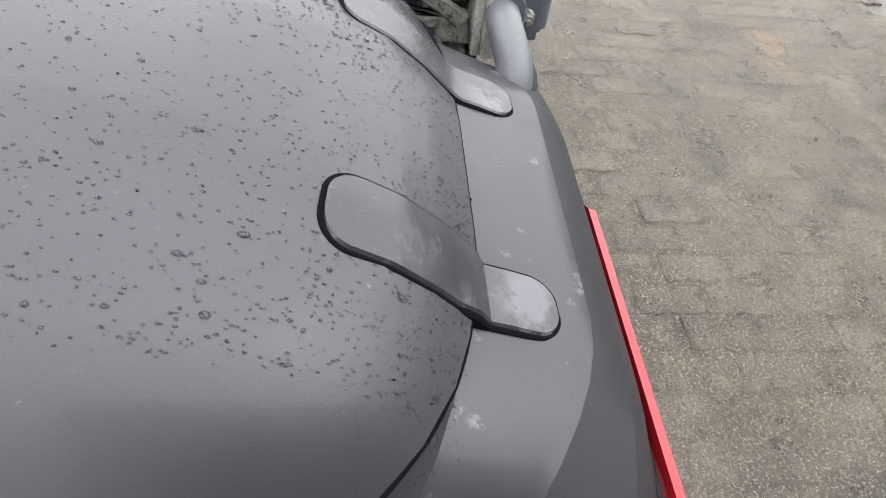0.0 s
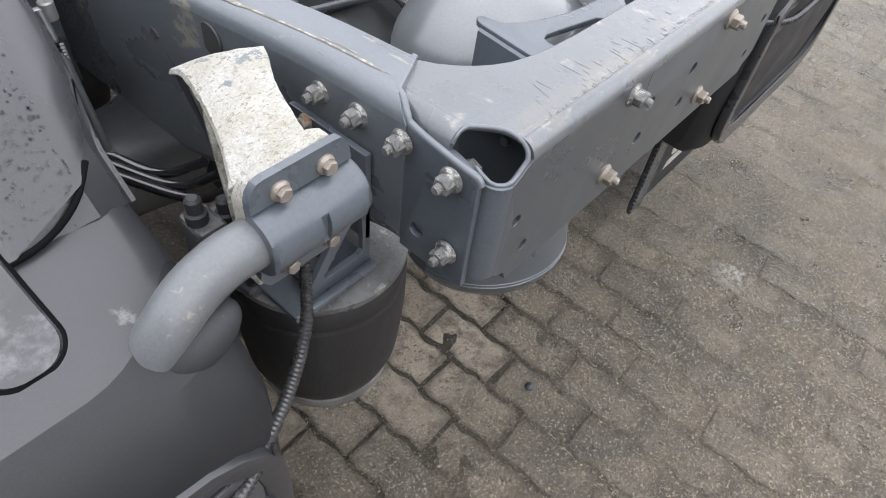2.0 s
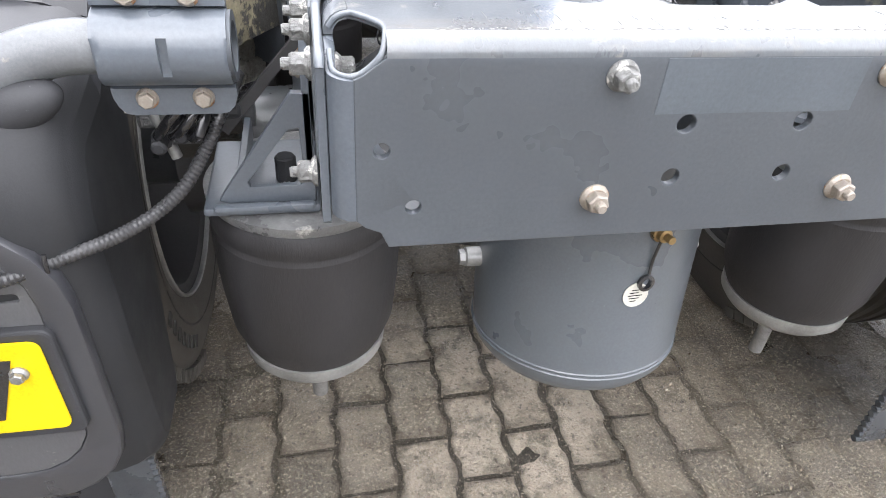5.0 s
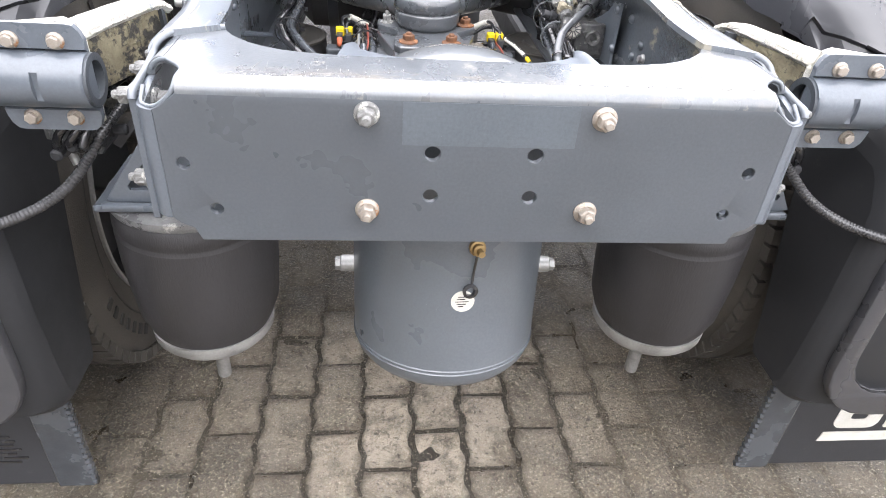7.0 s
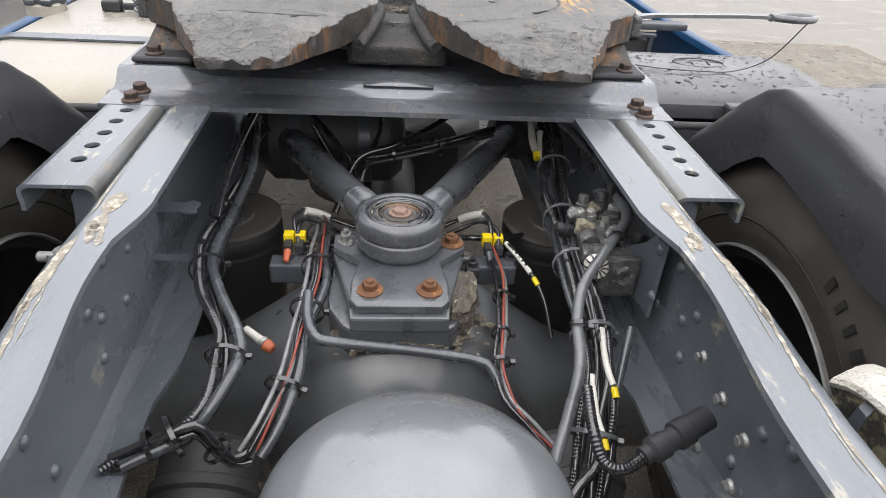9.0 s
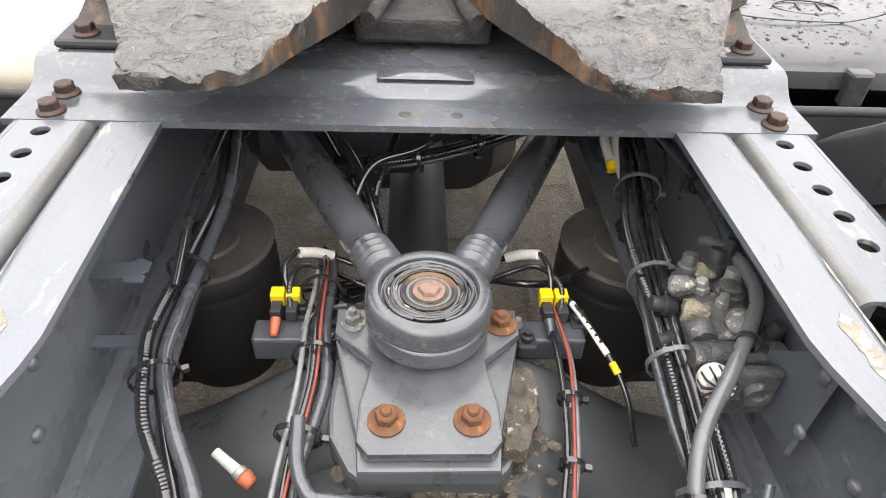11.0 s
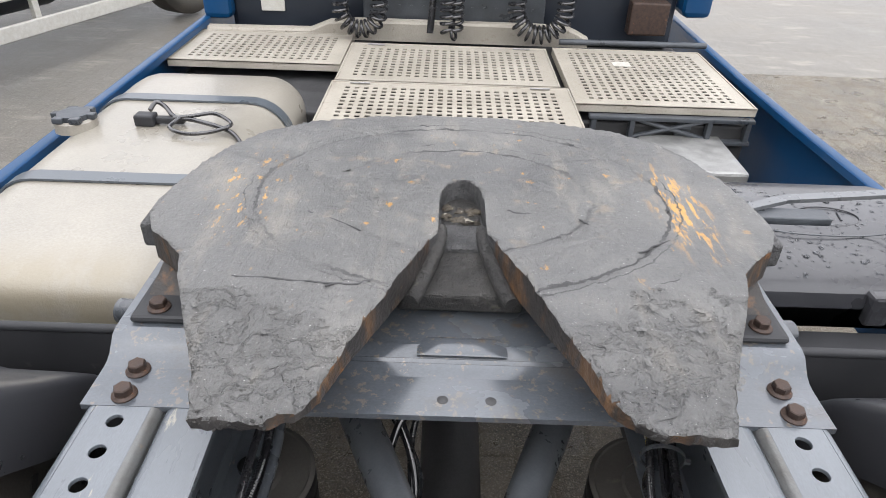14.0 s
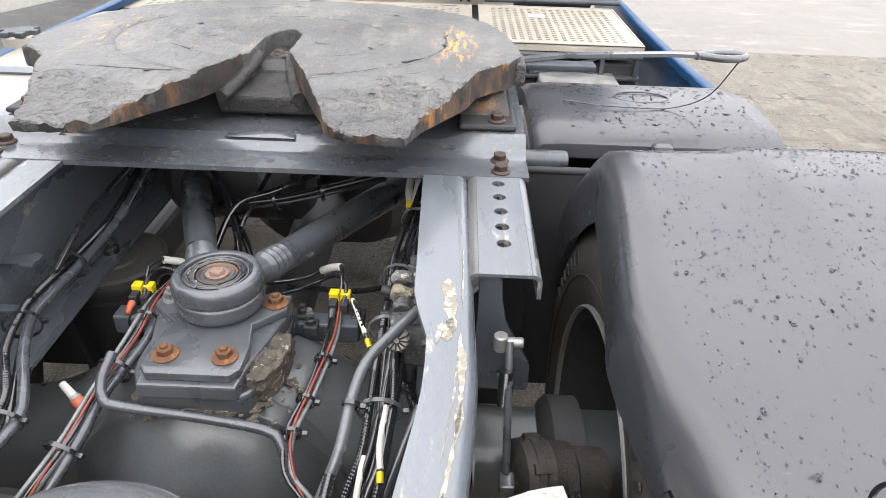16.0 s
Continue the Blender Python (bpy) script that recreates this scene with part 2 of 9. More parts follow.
M = {
    "chassis": material("chassis_grey_paint", (0.124, 0.142, 0.166), (0.092, 0.106, 0.124), 5, 0.33, 0, 0.06, 260, (0.18, 0.185, 0.185), 17, 0.76, coat=0.4, soft=0.08),
    "chassis_worn": material("worn_chassis_paint", (0.163, 0.181, 0.202), (0.11, 0.125, 0.142), 4, 0.3, 0, 0.1, 200, (0.29, 0.275, 0.225), 11, 0.62, (3.0, 0.7, 1), soft=0.05, coat=0.5, spec=0.6),
    "chassis_patch": material("darker_paint_patch", (0.105, 0.122, 0.14), (0.085, 0.1, 0.115), 5, 0.36, 0, 0.06, 260, coat=0.3),
    "tank_paint": material("satin_grey_paint", (0.125, 0.14, 0.157), (0.105, 0.118, 0.132), 4, 0.36, 0, 0.04, 260, (0.17, 0.172, 0.17), 12, 0.76, coat=0.35, soft=0.06, spec=0.5),
    "pipe_grey": material("weathered_grey_pipe", (0.185, 0.195, 0.205), (0.135, 0.143, 0.15), 9, 0.4, 0, 0.12, 300, (0.33, 0.3, 0.24), 26, 0.6, soft=0.1, coat=0.2),
    "zinc_rust": material("zinc_with_rust_bloom", (0.44, 0.41, 0.37), (0.33, 0.28, 0.23), 40, 0.5, 0.45, 0.3, 400, (0.32, 0.16, 0.07), 50, 0.55),
    "zinc_caked": material("zinc_with_white_crust", (0.36, 0.36, 0.35), (0.2, 0.2, 0.195), 45, 0.5, 0.55, 0.8, 250, (0.62, 0.61, 0.57), 70, 0.56, depth=0.004, soft=0.05),
    # near-black that stands in for shade in gaps and under step holes
    "gap": material("shade_black", (0.006, 0.006, 0.007), (0.004, 0.004, 0.005), 20, 0.9, 0, 0.1, 300, spec=0.1),
    # glossy tank grey, its base lifted to paint in the sky's reflection
    "dome_paint": material("glossy_dome_sky_sheen", (0.165, 0.178, 0.19), (0.13, 0.14, 0.15), 4, 0.32, 0, 0.05, 260, (0.12, 0.11, 0.1), 7, 0.6, coat=1.0, soft=0.15, spec=0.7),
    "lid_dusty": material("dusty_dark_lid", (0.14, 0.132, 0.12), (0.085, 0.08, 0.073), 9, 0.5, 0.1, 0.3, 200, (0.24, 0.215, 0.175), 16, 0.6, soft=0.16),
    "lid_dirty": material("dirty_pressed_lid", (0.27, 0.272, 0.27), (0.13, 0.131, 0.132), 14, 0.35, 0.2, 0.4, 200, (0.42, 0.41, 0.38), 30, 0.6, soft=0.08),
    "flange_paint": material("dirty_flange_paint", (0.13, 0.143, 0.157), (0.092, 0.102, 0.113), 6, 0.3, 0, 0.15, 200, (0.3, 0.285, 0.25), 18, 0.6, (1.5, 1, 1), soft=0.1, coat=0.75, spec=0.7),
    "tyre_mark": material("scuffed_tyre_rubber", (0.04, 0.037, 0.034), (0.026, 0.025, 0.024), 12, 0.7, 0, 0.3, 250, (0.13, 0.12, 0.1), 14, 0.6),
    "grit": material("pale_grit", (0.5, 0.44, 0.34), (0.26, 0.22, 0.16), 60, 0.6, 0, 0.3, 300, (0.7, 0.66, 0.58), 30, 0.6),
    "scuff": material("scraped_primer", (0.3, 0.275, 0.22), (0.19, 0.17, 0.14), 30, 0.6, 0, 0.3, 200, (0.16, 0.1, 0.05), 26, 0.58),
    "plastic": material("grey_moulded_plastic", (0.052, 0.053, 0.06), (0.041, 0.042, 0.047), 3, 0.31, 0, 0.2, 700, (0.11, 0.112, 0.12), 120, 0.66, depth=0.0006, coat=0.25, spec=0.6),
    "plastic_light": material("wet_grey_plastic", (0.05, 0.051, 0.057), (0.037, 0.038, 0.042), 7, 0.33, 0, 0.2, 700, (0.14, 0.14, 0.143), 24, 0.62, depth=0.0006, coat=0.25),
    "black_plastic": material("black_plastic", (0.046, 0.047, 0.051), (0.032, 0.033, 0.036), 7, 0.5, 0, 0.2, 500, (0.06, 0.06, 0.06), 16, 0.66, depth=0.0008, spec=0.3),
    "black": material("black_hose_rubber", (0.022, 0.022, 0.025), (0.014, 0.014, 0.016), 20, 0.22, 0, 0.1, 300, (0.06, 0.058, 0.052), 30, 0.66, coat=1.0),
    "hose_grey": material("dusty_grey_hose", (0.075, 0.083, 0.094), (0.046, 0.051, 0.058), 20, 0.24, 0, 0.08, 300, (0.15, 0.145, 0.13), 24, 0.66, coat=0.5),
    "hose_pale": material("pale_grey_hose", (0.13, 0.138, 0.147), (0.09, 0.096, 0.103), 16, 0.3, 0, 0.08, 300, (0.24, 0.235, 0.22), 30, 0.66, coat=0.5),
    "valve_cast": material("grimy_cast_aluminium", (0.17, 0.172, 0.172), (0.075, 0.076, 0.077), 45, 0.4, 0.35, 0.6, 160, (0.34, 0.33, 0.3), 60, 0.6, soft=0.06, depth=0.004),
    "gunk_pale": material("pale_caked_dirt", (0.42, 0.38, 0.28), (0.2, 0.175, 0.12), 60, 0.75, 0, 0.9, 160, (0.62, 0.6, 0.54), 70, 0.58, depth=0.006),
    "brake_grime": material("grimy_brake_casting", (0.09, 0.082, 0.073), (0.045, 0.041, 0.037), 20, 0.6, 0.1, 0.6, 150, (0.17, 0.13, 0.09), 30, 0.6, depth=0.004),
    "rubber": material("bellows_rubber", (0.032, 0.0305, 0.032), (0.022, 0.021, 0.022), 9, 0.55, 0, 0.25, 300, (0.05, 0.046, 0.043), 11, 0.62, (1, 1, 0.25), soft=0.15),
    "tyre": material("tyre_rubber", (0.1, 0.09, 0.077), (0.058, 0.053, 0.047), 9, 0.65, 0, 0.4, 250, (0.085, 0.074, 0.06), 10, 0.6, soft=0.15),
    "zinc": material("zinc_plated_steel", (0.42, 0.42, 0.41), (0.26, 0.26, 0.26), 60, 0.42, 0.7, 0.25, 400, (0.2, 0.12, 0.06), 40, 0.66),
    "rusty": material("rusty_steel", (0.2, 0.085, 0.035), (0.1, 0.045, 0.022), 60, 0.8, 0.1, 0.5, 300, (0.36, 0.17, 0.07), 45, 0.6),
    "brown_bolt": material("browned_steel", (0.1, 0.065, 0.05), (0.05, 0.035, 0.03), 60, 0.55, 0.4, 0.3, 300, (0.16, 0.08, 0.045), 40, 0.6),
    "angle_dirt": material("rust_stained_paint", (0.17, 0.178, 0.18), (0.11, 0.108, 0.1), 12, 0.4, 0, 0.3, 180, (0.2, 0.15, 0.1), 22, 0.58, soft=0.12, coat=0.3),
    "joint_paint": material("grimy_joint_paint", (0.088, 0.096, 0.106), (0.058, 0.063, 0.069), 14, 0.3, 0, 0.12, 240, (0.15, 0.14, 0.12), 30, 0.64, coat=0.6, soft=0.1),
    "wire_pale": material("pale_grey_wire", (0.26, 0.265, 0.27), (0.16, 0.165, 0.17), 30, 0.35, 0, 0.05, 300, coat=0.4),
    "axle_paint": material("dusty_axle_paint", (0.105, 0.112, 0.117), (0.068, 0.072, 0.076), 7, 0.36, 0, 0.15, 220, (0.13, 0.12, 0.1), 15, 0.62, coat=0.45, soft=0.16),
    # chassis grey made darker to paint the upright face's shade
    "face_paint": material("crossmember_paint_shaded", (0.088, 0.099, 0.113), (0.071, 0.08, 0.091), 4, 0.36, 0, 0.05, 260, (0.14, 0.145, 0.147), 13, 0.76, coat=0.3, soft=0.1),
    "brass": material("dull_brass", (0.45, 0.32, 0.14), (0.3, 0.2, 0.09), 40, 0.4, 0.7, 0.2, 300, (0.2, 0.12, 0.06), 50, 0.62),
    "castwhite": material("peeling_white_casting", (0.84, 0.825, 0.78), (0.7, 0.67, 0.57), 26, 0.7, 0, 0.8, 200, (0.42, 0.38, 0.28), 130, 0.62, soft=0.05, depth=0.008),
    "cast_dirt": material("yellowed_rough_casting", (0.42, 0.37, 0.24), (0.22, 0.19, 0.12), 30, 0.8, 0, 1.0, 160, (0.08, 0.075, 0.06), 60, 0.58, depth=0.008),
    "cast_rib": material("dirty_pale_casting", (0.5, 0.48, 0.42), (0.24, 0.225, 0.18), 40, 0.75, 0, 1.0, 160, (0.09, 0.085, 0.075), 70, 0.57, depth=0.008),
    "alu": material("raw_aluminium", (0.46, 0.46, 0.45), (0.3, 0.3, 0.29), 18, 0.45, 0.55, 0.2, 200),
    "grease": material("greasy_dark_steel", (0.13, 0.13, 0.13), (0.06, 0.06, 0.062), 18, 0.5, 0.0, 1.0, 110, (0.22, 0.205, 0.18), 24, 0.62, (1, 1, 1), 0.22, depth=0.008, soft=0.1),
    "gunk": material("caked_grease_and_sand", (0.17, 0.145, 0.105), (0.06, 0.052, 0.045), 40, 0.75, 0, 0.9, 120, (0.4, 0.37, 0.31), 55, 0.57, depth=0.006),
    "rust_edge": material("rust_streaked_steel", (0.06, 0.054, 0.05), (0.03, 0.028, 0.027), 10, 0.5, 0.1, 0.5, 120, (0.27, 0.12, 0.035), 13, 0.58, depth=0.003),
    "cream": material("dirty_cream_tank", (0.375, 0.348, 0.3), (0.29, 0.27, 0.23), 3, 0.36, 0, 0.35, 150, (0.25, 0.225, 0.18), 16, 0.64, soft=0.15, coat=0.3),
    "cream_plate": material("cream_step_plate", (0.47, 0.435, 0.37), (0.37, 0.34, 0.285), 5, 0.55, 0, 0.4, 260, (0.2, 0.175, 0.135), 22, 0.6, soft=0.12),
    "blue": material("blue_body_paint", (0.003, 0.06, 0.17), (0.002, 0.045, 0.13), 2, 0.4, 0.0, 0.05, 400, (0.03, 0.07, 0.12), 9, 0.7, coat=0.25, spec=0.3),
    "yellow": material("yellow_reflective_sheet", (0.85, 0.6, 0.0), (0.8, 0.54, 0.0), 6, 0.4, 0, 0.04, 300),
    "yellow_plug": material("yellow_plastic", (0.8, 0.62, 0.01), (0.7, 0.52, 0.01), 30, 0.4, 0, 0.05, 300),
    "red": material("red_lamp_lens", (0.55, 0.012, 0.02), (0.45, 0.008, 0.015), 8, 0.15, 0, 0.04, 300, coat=0.5),
    "orange": material("orange_plastic", (0.55, 0.16, 0.07), (0.45, 0.1, 0.05), 30, 0.5, 0, 0.05, 300),
    "white": material("white_tape", (0.7, 0.69, 0.64), (0.6, 0.58, 0.52), 30, 0.55, 0, 0.05, 300),
    "dark_steel": material("dark_cast_steel", (0.085, 0.095, 0.108), (0.052, 0.058, 0.066), 9, 0.38, 0.1, 0.2, 160, (0.13, 0.09, 0.06), 12, 0.68),
    "void": material("dark_undercoat", (0.068, 0.068, 0.07), (0.044, 0.044, 0.046), 9, 0.6, 0, 0.2, 160),
    "paver": paving("concrete_paver", (0.305, 0.257, 0.196), (0.195, 0.163, 0.122), 0.13),
    "paver_light": paving("pale_cobble", (0.34, 0.305, 0.245), (0.2, 0.176, 0.138), 0.2),
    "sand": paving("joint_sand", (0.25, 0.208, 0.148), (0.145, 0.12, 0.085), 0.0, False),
}


def water():
    m = bpy.data.materials.new("rain_water")
    m.use_nodes = True
    b = m.node_tree.nodes["Principled BSDF"]
    b.inputs["Base Color"].default_value = (0.6, 0.62, 0.65, 1)
    b.inputs["Roughness"].default_value, b.inputs["IOR"].default_value = 0.03, 1.33
    b.inputs["Transmission Weight"].default_value = 1.0
    return m


M["water"] = water()

# ---------------------------------------------------------------- building helpers
ORIGIN = {}


def thing(name, at, label, category, group="", kind=""):
    """An Empty at a thing's base."""
    ob = new(name)
    ob.empty_display_size = 0.05
    ob.location = at
    ORIGIN[ob] = Vector(at)
    return tagged(ob, label, category, group, kind)


def finish(bm, name, mat, smooth=35, offset=None):
    if offset:
        bmesh.ops.translate(bm, verts=bm.verts, vec=-offset)
    bmesh.ops.recalc_face_normals(bm, faces=bm.faces)
    for f in bm.faces:
        f.smooth = smooth > 0
    for e in bm.edges:
        if len(e.link_faces) == 2:
            bend = e.calc_face_angle(0)
            if bend > radians(smooth):
                e.smooth = False
            elif bend > 0.14:
                # a big flat face keeps its own shading beside a small bevel
                a0, a1 = sorted(q.calc_area() for q in e.link_faces)
                e.smooth = a1 < 5 * a0
    me = bpy.data.meshes.new(name)
    bm.to_mesh(me)
    bm.free()
    me.materials.append(M[mat])
    return me


def part(name, bm, mat, parent, label="", smooth=35):
    """Links a bmesh, built in world metres, as one mesh object under a thing or a part."""
    o = ORIGIN[parent]
    ob = new(name, finish(bm, name, mat, smooth, o))
    ob.parent = parent
    ORIGIN[ob] = o
    return tagged(ob, label)


def solo(name, bm, mat, label, category, at=(0, 0, 0), group="", kind="", smooth=35):
    """A thing that is one mesh."""
    ob = new(name, finish(bm, name, mat, smooth, Vector(at)))
    ob.location = at
    ORIGIN[ob] = Vector(at)
    return tagged(ob, label, category, group, kind)


def place(name, mesh, parent, m, label=""):
    """A part that shares a mesh, at the world pose m."""
    ob = new(name, mesh)
    ob.parent = parent
    ob.matrix_basis = Matrix.Translation(-ORIGIN[parent]) @ m
    ORIGIN[ob] = ORIGIN[parent]
    return tagged(ob, label)


def box(bm, lo, hi, bevel=0.0, turn=None, seg=2):
    lo, hi = Vector(lo), Vector(hi)
    r = bmesh.ops.create_cube(bm, size=1, matrix=Matrix.Translation((lo + hi) / 2) @ (turn or Matrix()) @ Matrix.Diagonal((*(hi - lo), 1)))
    if bevel:
        es = list({e for v in r["verts"] for e in v.link_edges})
        bmesh.ops.bevel(bm, geom=es, offset=bevel, segments=seg, affect="EDGES", profile=0.5)
    return bm


def frame_to(a, b):
    d = Vector(b) - Vector(a)
    return Matrix.Translation(Vector(a)) @ d.to_track_quat("Z", "Y").to_matrix().to_4x4(), d.length


def turned(bm, profile, m=None, seg=32):
    """A solid of revolution round local z from (radius, height) pairs."""
    m = m or Matrix()
    rings = []
    for r, z in profile:
        if r < 1e-5:
            rings.append([bm.verts.new(m @ Vector((0, 0, z)))])
        else:
            rings.append([bm.verts.new(m @ Vector((r * math.cos(k * math.tau / seg), r * math.sin(k * math.tau / seg), z))) for k in range(seg)])
    for a, b in zip(rings, rings[1:]):
        for k in range(seg):
            j = (k + 1) % seg
            if len(a) == 1 and len(b) > 1:
                bm.faces.new((a[0], b[j], b[k]))
            elif len(b) == 1 and len(a) > 1:
                bm.faces.new((a[k], a[j], b[0]))
            elif len(a) > 1:
                bm.faces.new((a[k], a[j], b[j], b[k]))
    return bm


def cyl(bm, a, b, r, r2=None, seg=24, bevel=0.0):
    m, h = frame_to(a, b)
    r2 = r if r2 is None else r2
    c = bevel
    prof = [(0, 0), (r - c, 0), (r, c), (r2, h - c), (r2 - c, h), (0, h)] if c else [(0, 0), (r, 0), (r2, h), (0, h)]
    return turned(bm, prof, m, seg)


def smooth_path(pts, step=0.01):
    """A Catmull-Rom path through points."""
    p = [Vector(q) for q in pts]
    p = [2 * p[0] - p[1], *p, 2 * p[-1] - p[-2]]
    out = []
    for a, b, c, d in zip(p, p[1:], p[2:], p[3:]):
        n = max(2, int((c - b).length / step))
        for k in range(n):
            t = k / n
            out.append(0.5 * (2 * b + (c - a) * t + (2 * a - 5 * b + 4 * c - d) * t * t + (3 * b - a - 3 * c + d) * t ** 3))
    out.append(p[-2])
    return out


def tube(bm, pts, r, seg=10, step=0.012, ribs=0.0, close=True, smooth=True):
    """A hose along points; ribs: the depth of its corrugation."""
    seg, ribs = max(seg, 12) if smooth else seg, ribs * 0.62
    path = smooth_path(pts, 0.0023 if ribs else step) if smooth else [Vector(p) for p in pts]
    up, rings = None, []
    for k, p in enumerate(path):
        d = (path[min(k + 1, len(path) - 1)] - path[max(k - 1, 0)]).normalized()
        up = (up - d * up.dot(d)).normalized() if up else d.orthogonal().normalized()
        side = d.cross(up)
        rr = r - (ribs if k % 2 else 0)
        rings.append([bm.verts.new(p + (up * math.cos(a) + side * math.sin(a)) * rr) for a in (j * math.tau / seg for j in range(seg))])
    for a, b in zip(rings, rings[1:]):
        for k in range(seg):
            bm.faces.new((a[k], a[(k + 1) % seg], b[(k + 1) % seg], b[k]))
    if close:
        bm.faces.new(rings[0][::-1])
        bm.faces.new(rings[-1])
    return bm


def loft(bm, sections, closed=True, caps=True):
    """Joins sections of equal point counts."""
    rings = [[bm.verts.new(p) for p in s] for s in sections]
    n = len(rings[0])
    for a, b in zip(rings, rings[1:]):
        for k in range(n if closed else n - 1):
            bm.faces.new((a[k], a[(k + 1) % n], b[(k + 1) % n], b[k]))
    if caps and closed:
        bm.faces.new(rings[0][::-1])
        bm.faces.new(rings[-1])
    return bm


def circle(cx, cy, r, n=20):
    return [(cx + r * math.cos(k * math.tau / n), cy + r * math.sin(k * math.tau / n)) for k in range(n)]


def rounded(x0, y0, x1, y1, r, n=5):
    out = []
    for cx, cy, a in ((x1 - r, y1 - r, 0), (x0 + r, y1 - r, 90), (x0 + r, y0 + r, 180), (x1 - r, y0 + r, 270)):
        out += [(cx + r * math.cos(radians(a + 90 * k / n)), cy + r * math.sin(radians(a + 90 * k / n))) for k in range(n + 1)]
    return out


def plate(outline, holes=(), thick=0.008, bevel=0.0, m=None):
    """A flat plate with holes, in local xy, from z = -thick to 0, as a bmesh."""
    cu = bpy.data.curves.new("outline", "CURVE")
    cu.dimensions, cu.fill_mode = "2D", "BOTH"
    cu.extrude, cu.bevel_depth, cu.bevel_resolution = thick / 2 - bevel, bevel, 1
    if bevel:
        cu.offset = -bevel
    for ring in (outline, *holes):
        sp = cu.splines.new("POLY")
        sp.points.add(len(ring) - 1)
        for q, (x, y) in zip(sp.points, ring):
            q.co = (x, y, 0, 1)
        sp.use_cyclic_u = True
    ob = bpy.data.objects.new("outline", cu)
    me = bpy.data.meshes.new_from_object(ob)
    bm = bmesh.new()
    bm.from_mesh(me)
    bpy.data.objects.remove(ob)
    bpy.data.meshes.remove(me)
    bpy.data.curves.remove(cu)
    bmesh.ops.remove_doubles(bm, verts=bm.verts, dist=1e-5)
    bmesh.ops.transform(bm, matrix=(m or Matrix()) @ Matrix.Translation((0, 0, -thick / 2)), verts=bm.verts)
    return bm


def join(a, b):
    """Adds bmesh b to a."""
    me = bpy.data.meshes.new("join")
    b.to_mesh(me)
    b.free()
    a.from_mesh(me)
    bpy.data.meshes.remove(me)
    return a


# poses that lay a plate's local xy into the world: (x, z) seen from behind, and (y, z) seen from the side
UP_XZ = Matrix(((1, 0, 0, 0), (0, 0, -1, 0), (0, 1, 0, 0), (0, 0, 0, 1)))
UP_YZ = Matrix(((0, 0, 1, 0), (1, 0, 0, 0), (0, 1, 0, 0), (0, 0, 0, 1)))


def hexnut_mesh(name, mat, size=0.012, tall=0.012, stub=0.012, washer=1.35):
    """A hex head on a flanged washer with a short thread stub, along +z."""
    bm = bmesh.new()
    turned(bm, [(0, 0), (size * washer, 0), (size * washer, 0.002), (size * 1.05, 0.005), (0, 0.005)], None, 20)
    turned(bm, [(0, 0.004), (size * 0.99, 0.004), (size, 0.005), (size, tall * 0.85 + 0.004), (size * 0.86, tall + 0.004), (0, tall + 0.004)], None, 6)
    if stub:
        turned(bm, [(0, tall), (size * 0.5, tall), (size * 0.5, tall + stub), (size * 0.4, tall + stub + 0.002), (0, tall + stub + 0.002)], None, 12)
    return finish(bm, name, mat, 25)


NUT = hexnut_mesh("nut", "zinc_caked", 0.0102, 0.013, 0.009)
NUT_TINT = hexnut_mesh("nut", "zinc_rust", 0.0102, 0.011, 0.009)
NUT_CLAMP = hexnut_mesh("nut", "zinc_rust", 0.0072, 0.006, 0.0)
NUT_RUST = hexnut_mesh("nut", "brown_bolt", 0.0125, 0.011, 0.0)
NUT_BROWN = hexnut_mesh("nut", "rusty", 0.012, 0.011, 0.006, 1.6)
NUT_SMALL = hexnut_mesh("nut", "zinc", 0.0065, 0.006, 0.0)
HEAD = hexnut_mesh("bolt_head", "zinc_caked", 0.0125, 0.012, 0.0, 1.25)
RIVET = finish(turned(bmesh.new(), [(0, 0), (0.009, 0), (0.008, 0.004), (0.004, 0.007), (0, 0.007)], None, 14), "rivet", "chassis", 40)
TO_REAR = Matrix.Rotation(radians(90), 4, "X")
TO_LEFT = Matrix.Rotation(radians(-90), 4, "Y")
TO_RIGHT = Matrix.Rotation(radians(90), 4, "Y")


def bolt(parent, mesh, at, turn=None, name="bolt", label=""):
    spin = Matrix.Rotation(random.uniform(0, 1), 4, "Z")
    return place(name, mesh, parent, Matrix.Translation(at) @ (turn or Matrix()) @ spin, label)


def mid(y):
    """The centre line, which lies a little askew of the y axis."""
    return 0.021 * (1 - min(max(y, 0.0), 1.0))


def tune(m):
    return m.node_tree.nodes, m.node_tree.links, m.node_tree.nodes["Principled BSDF"]


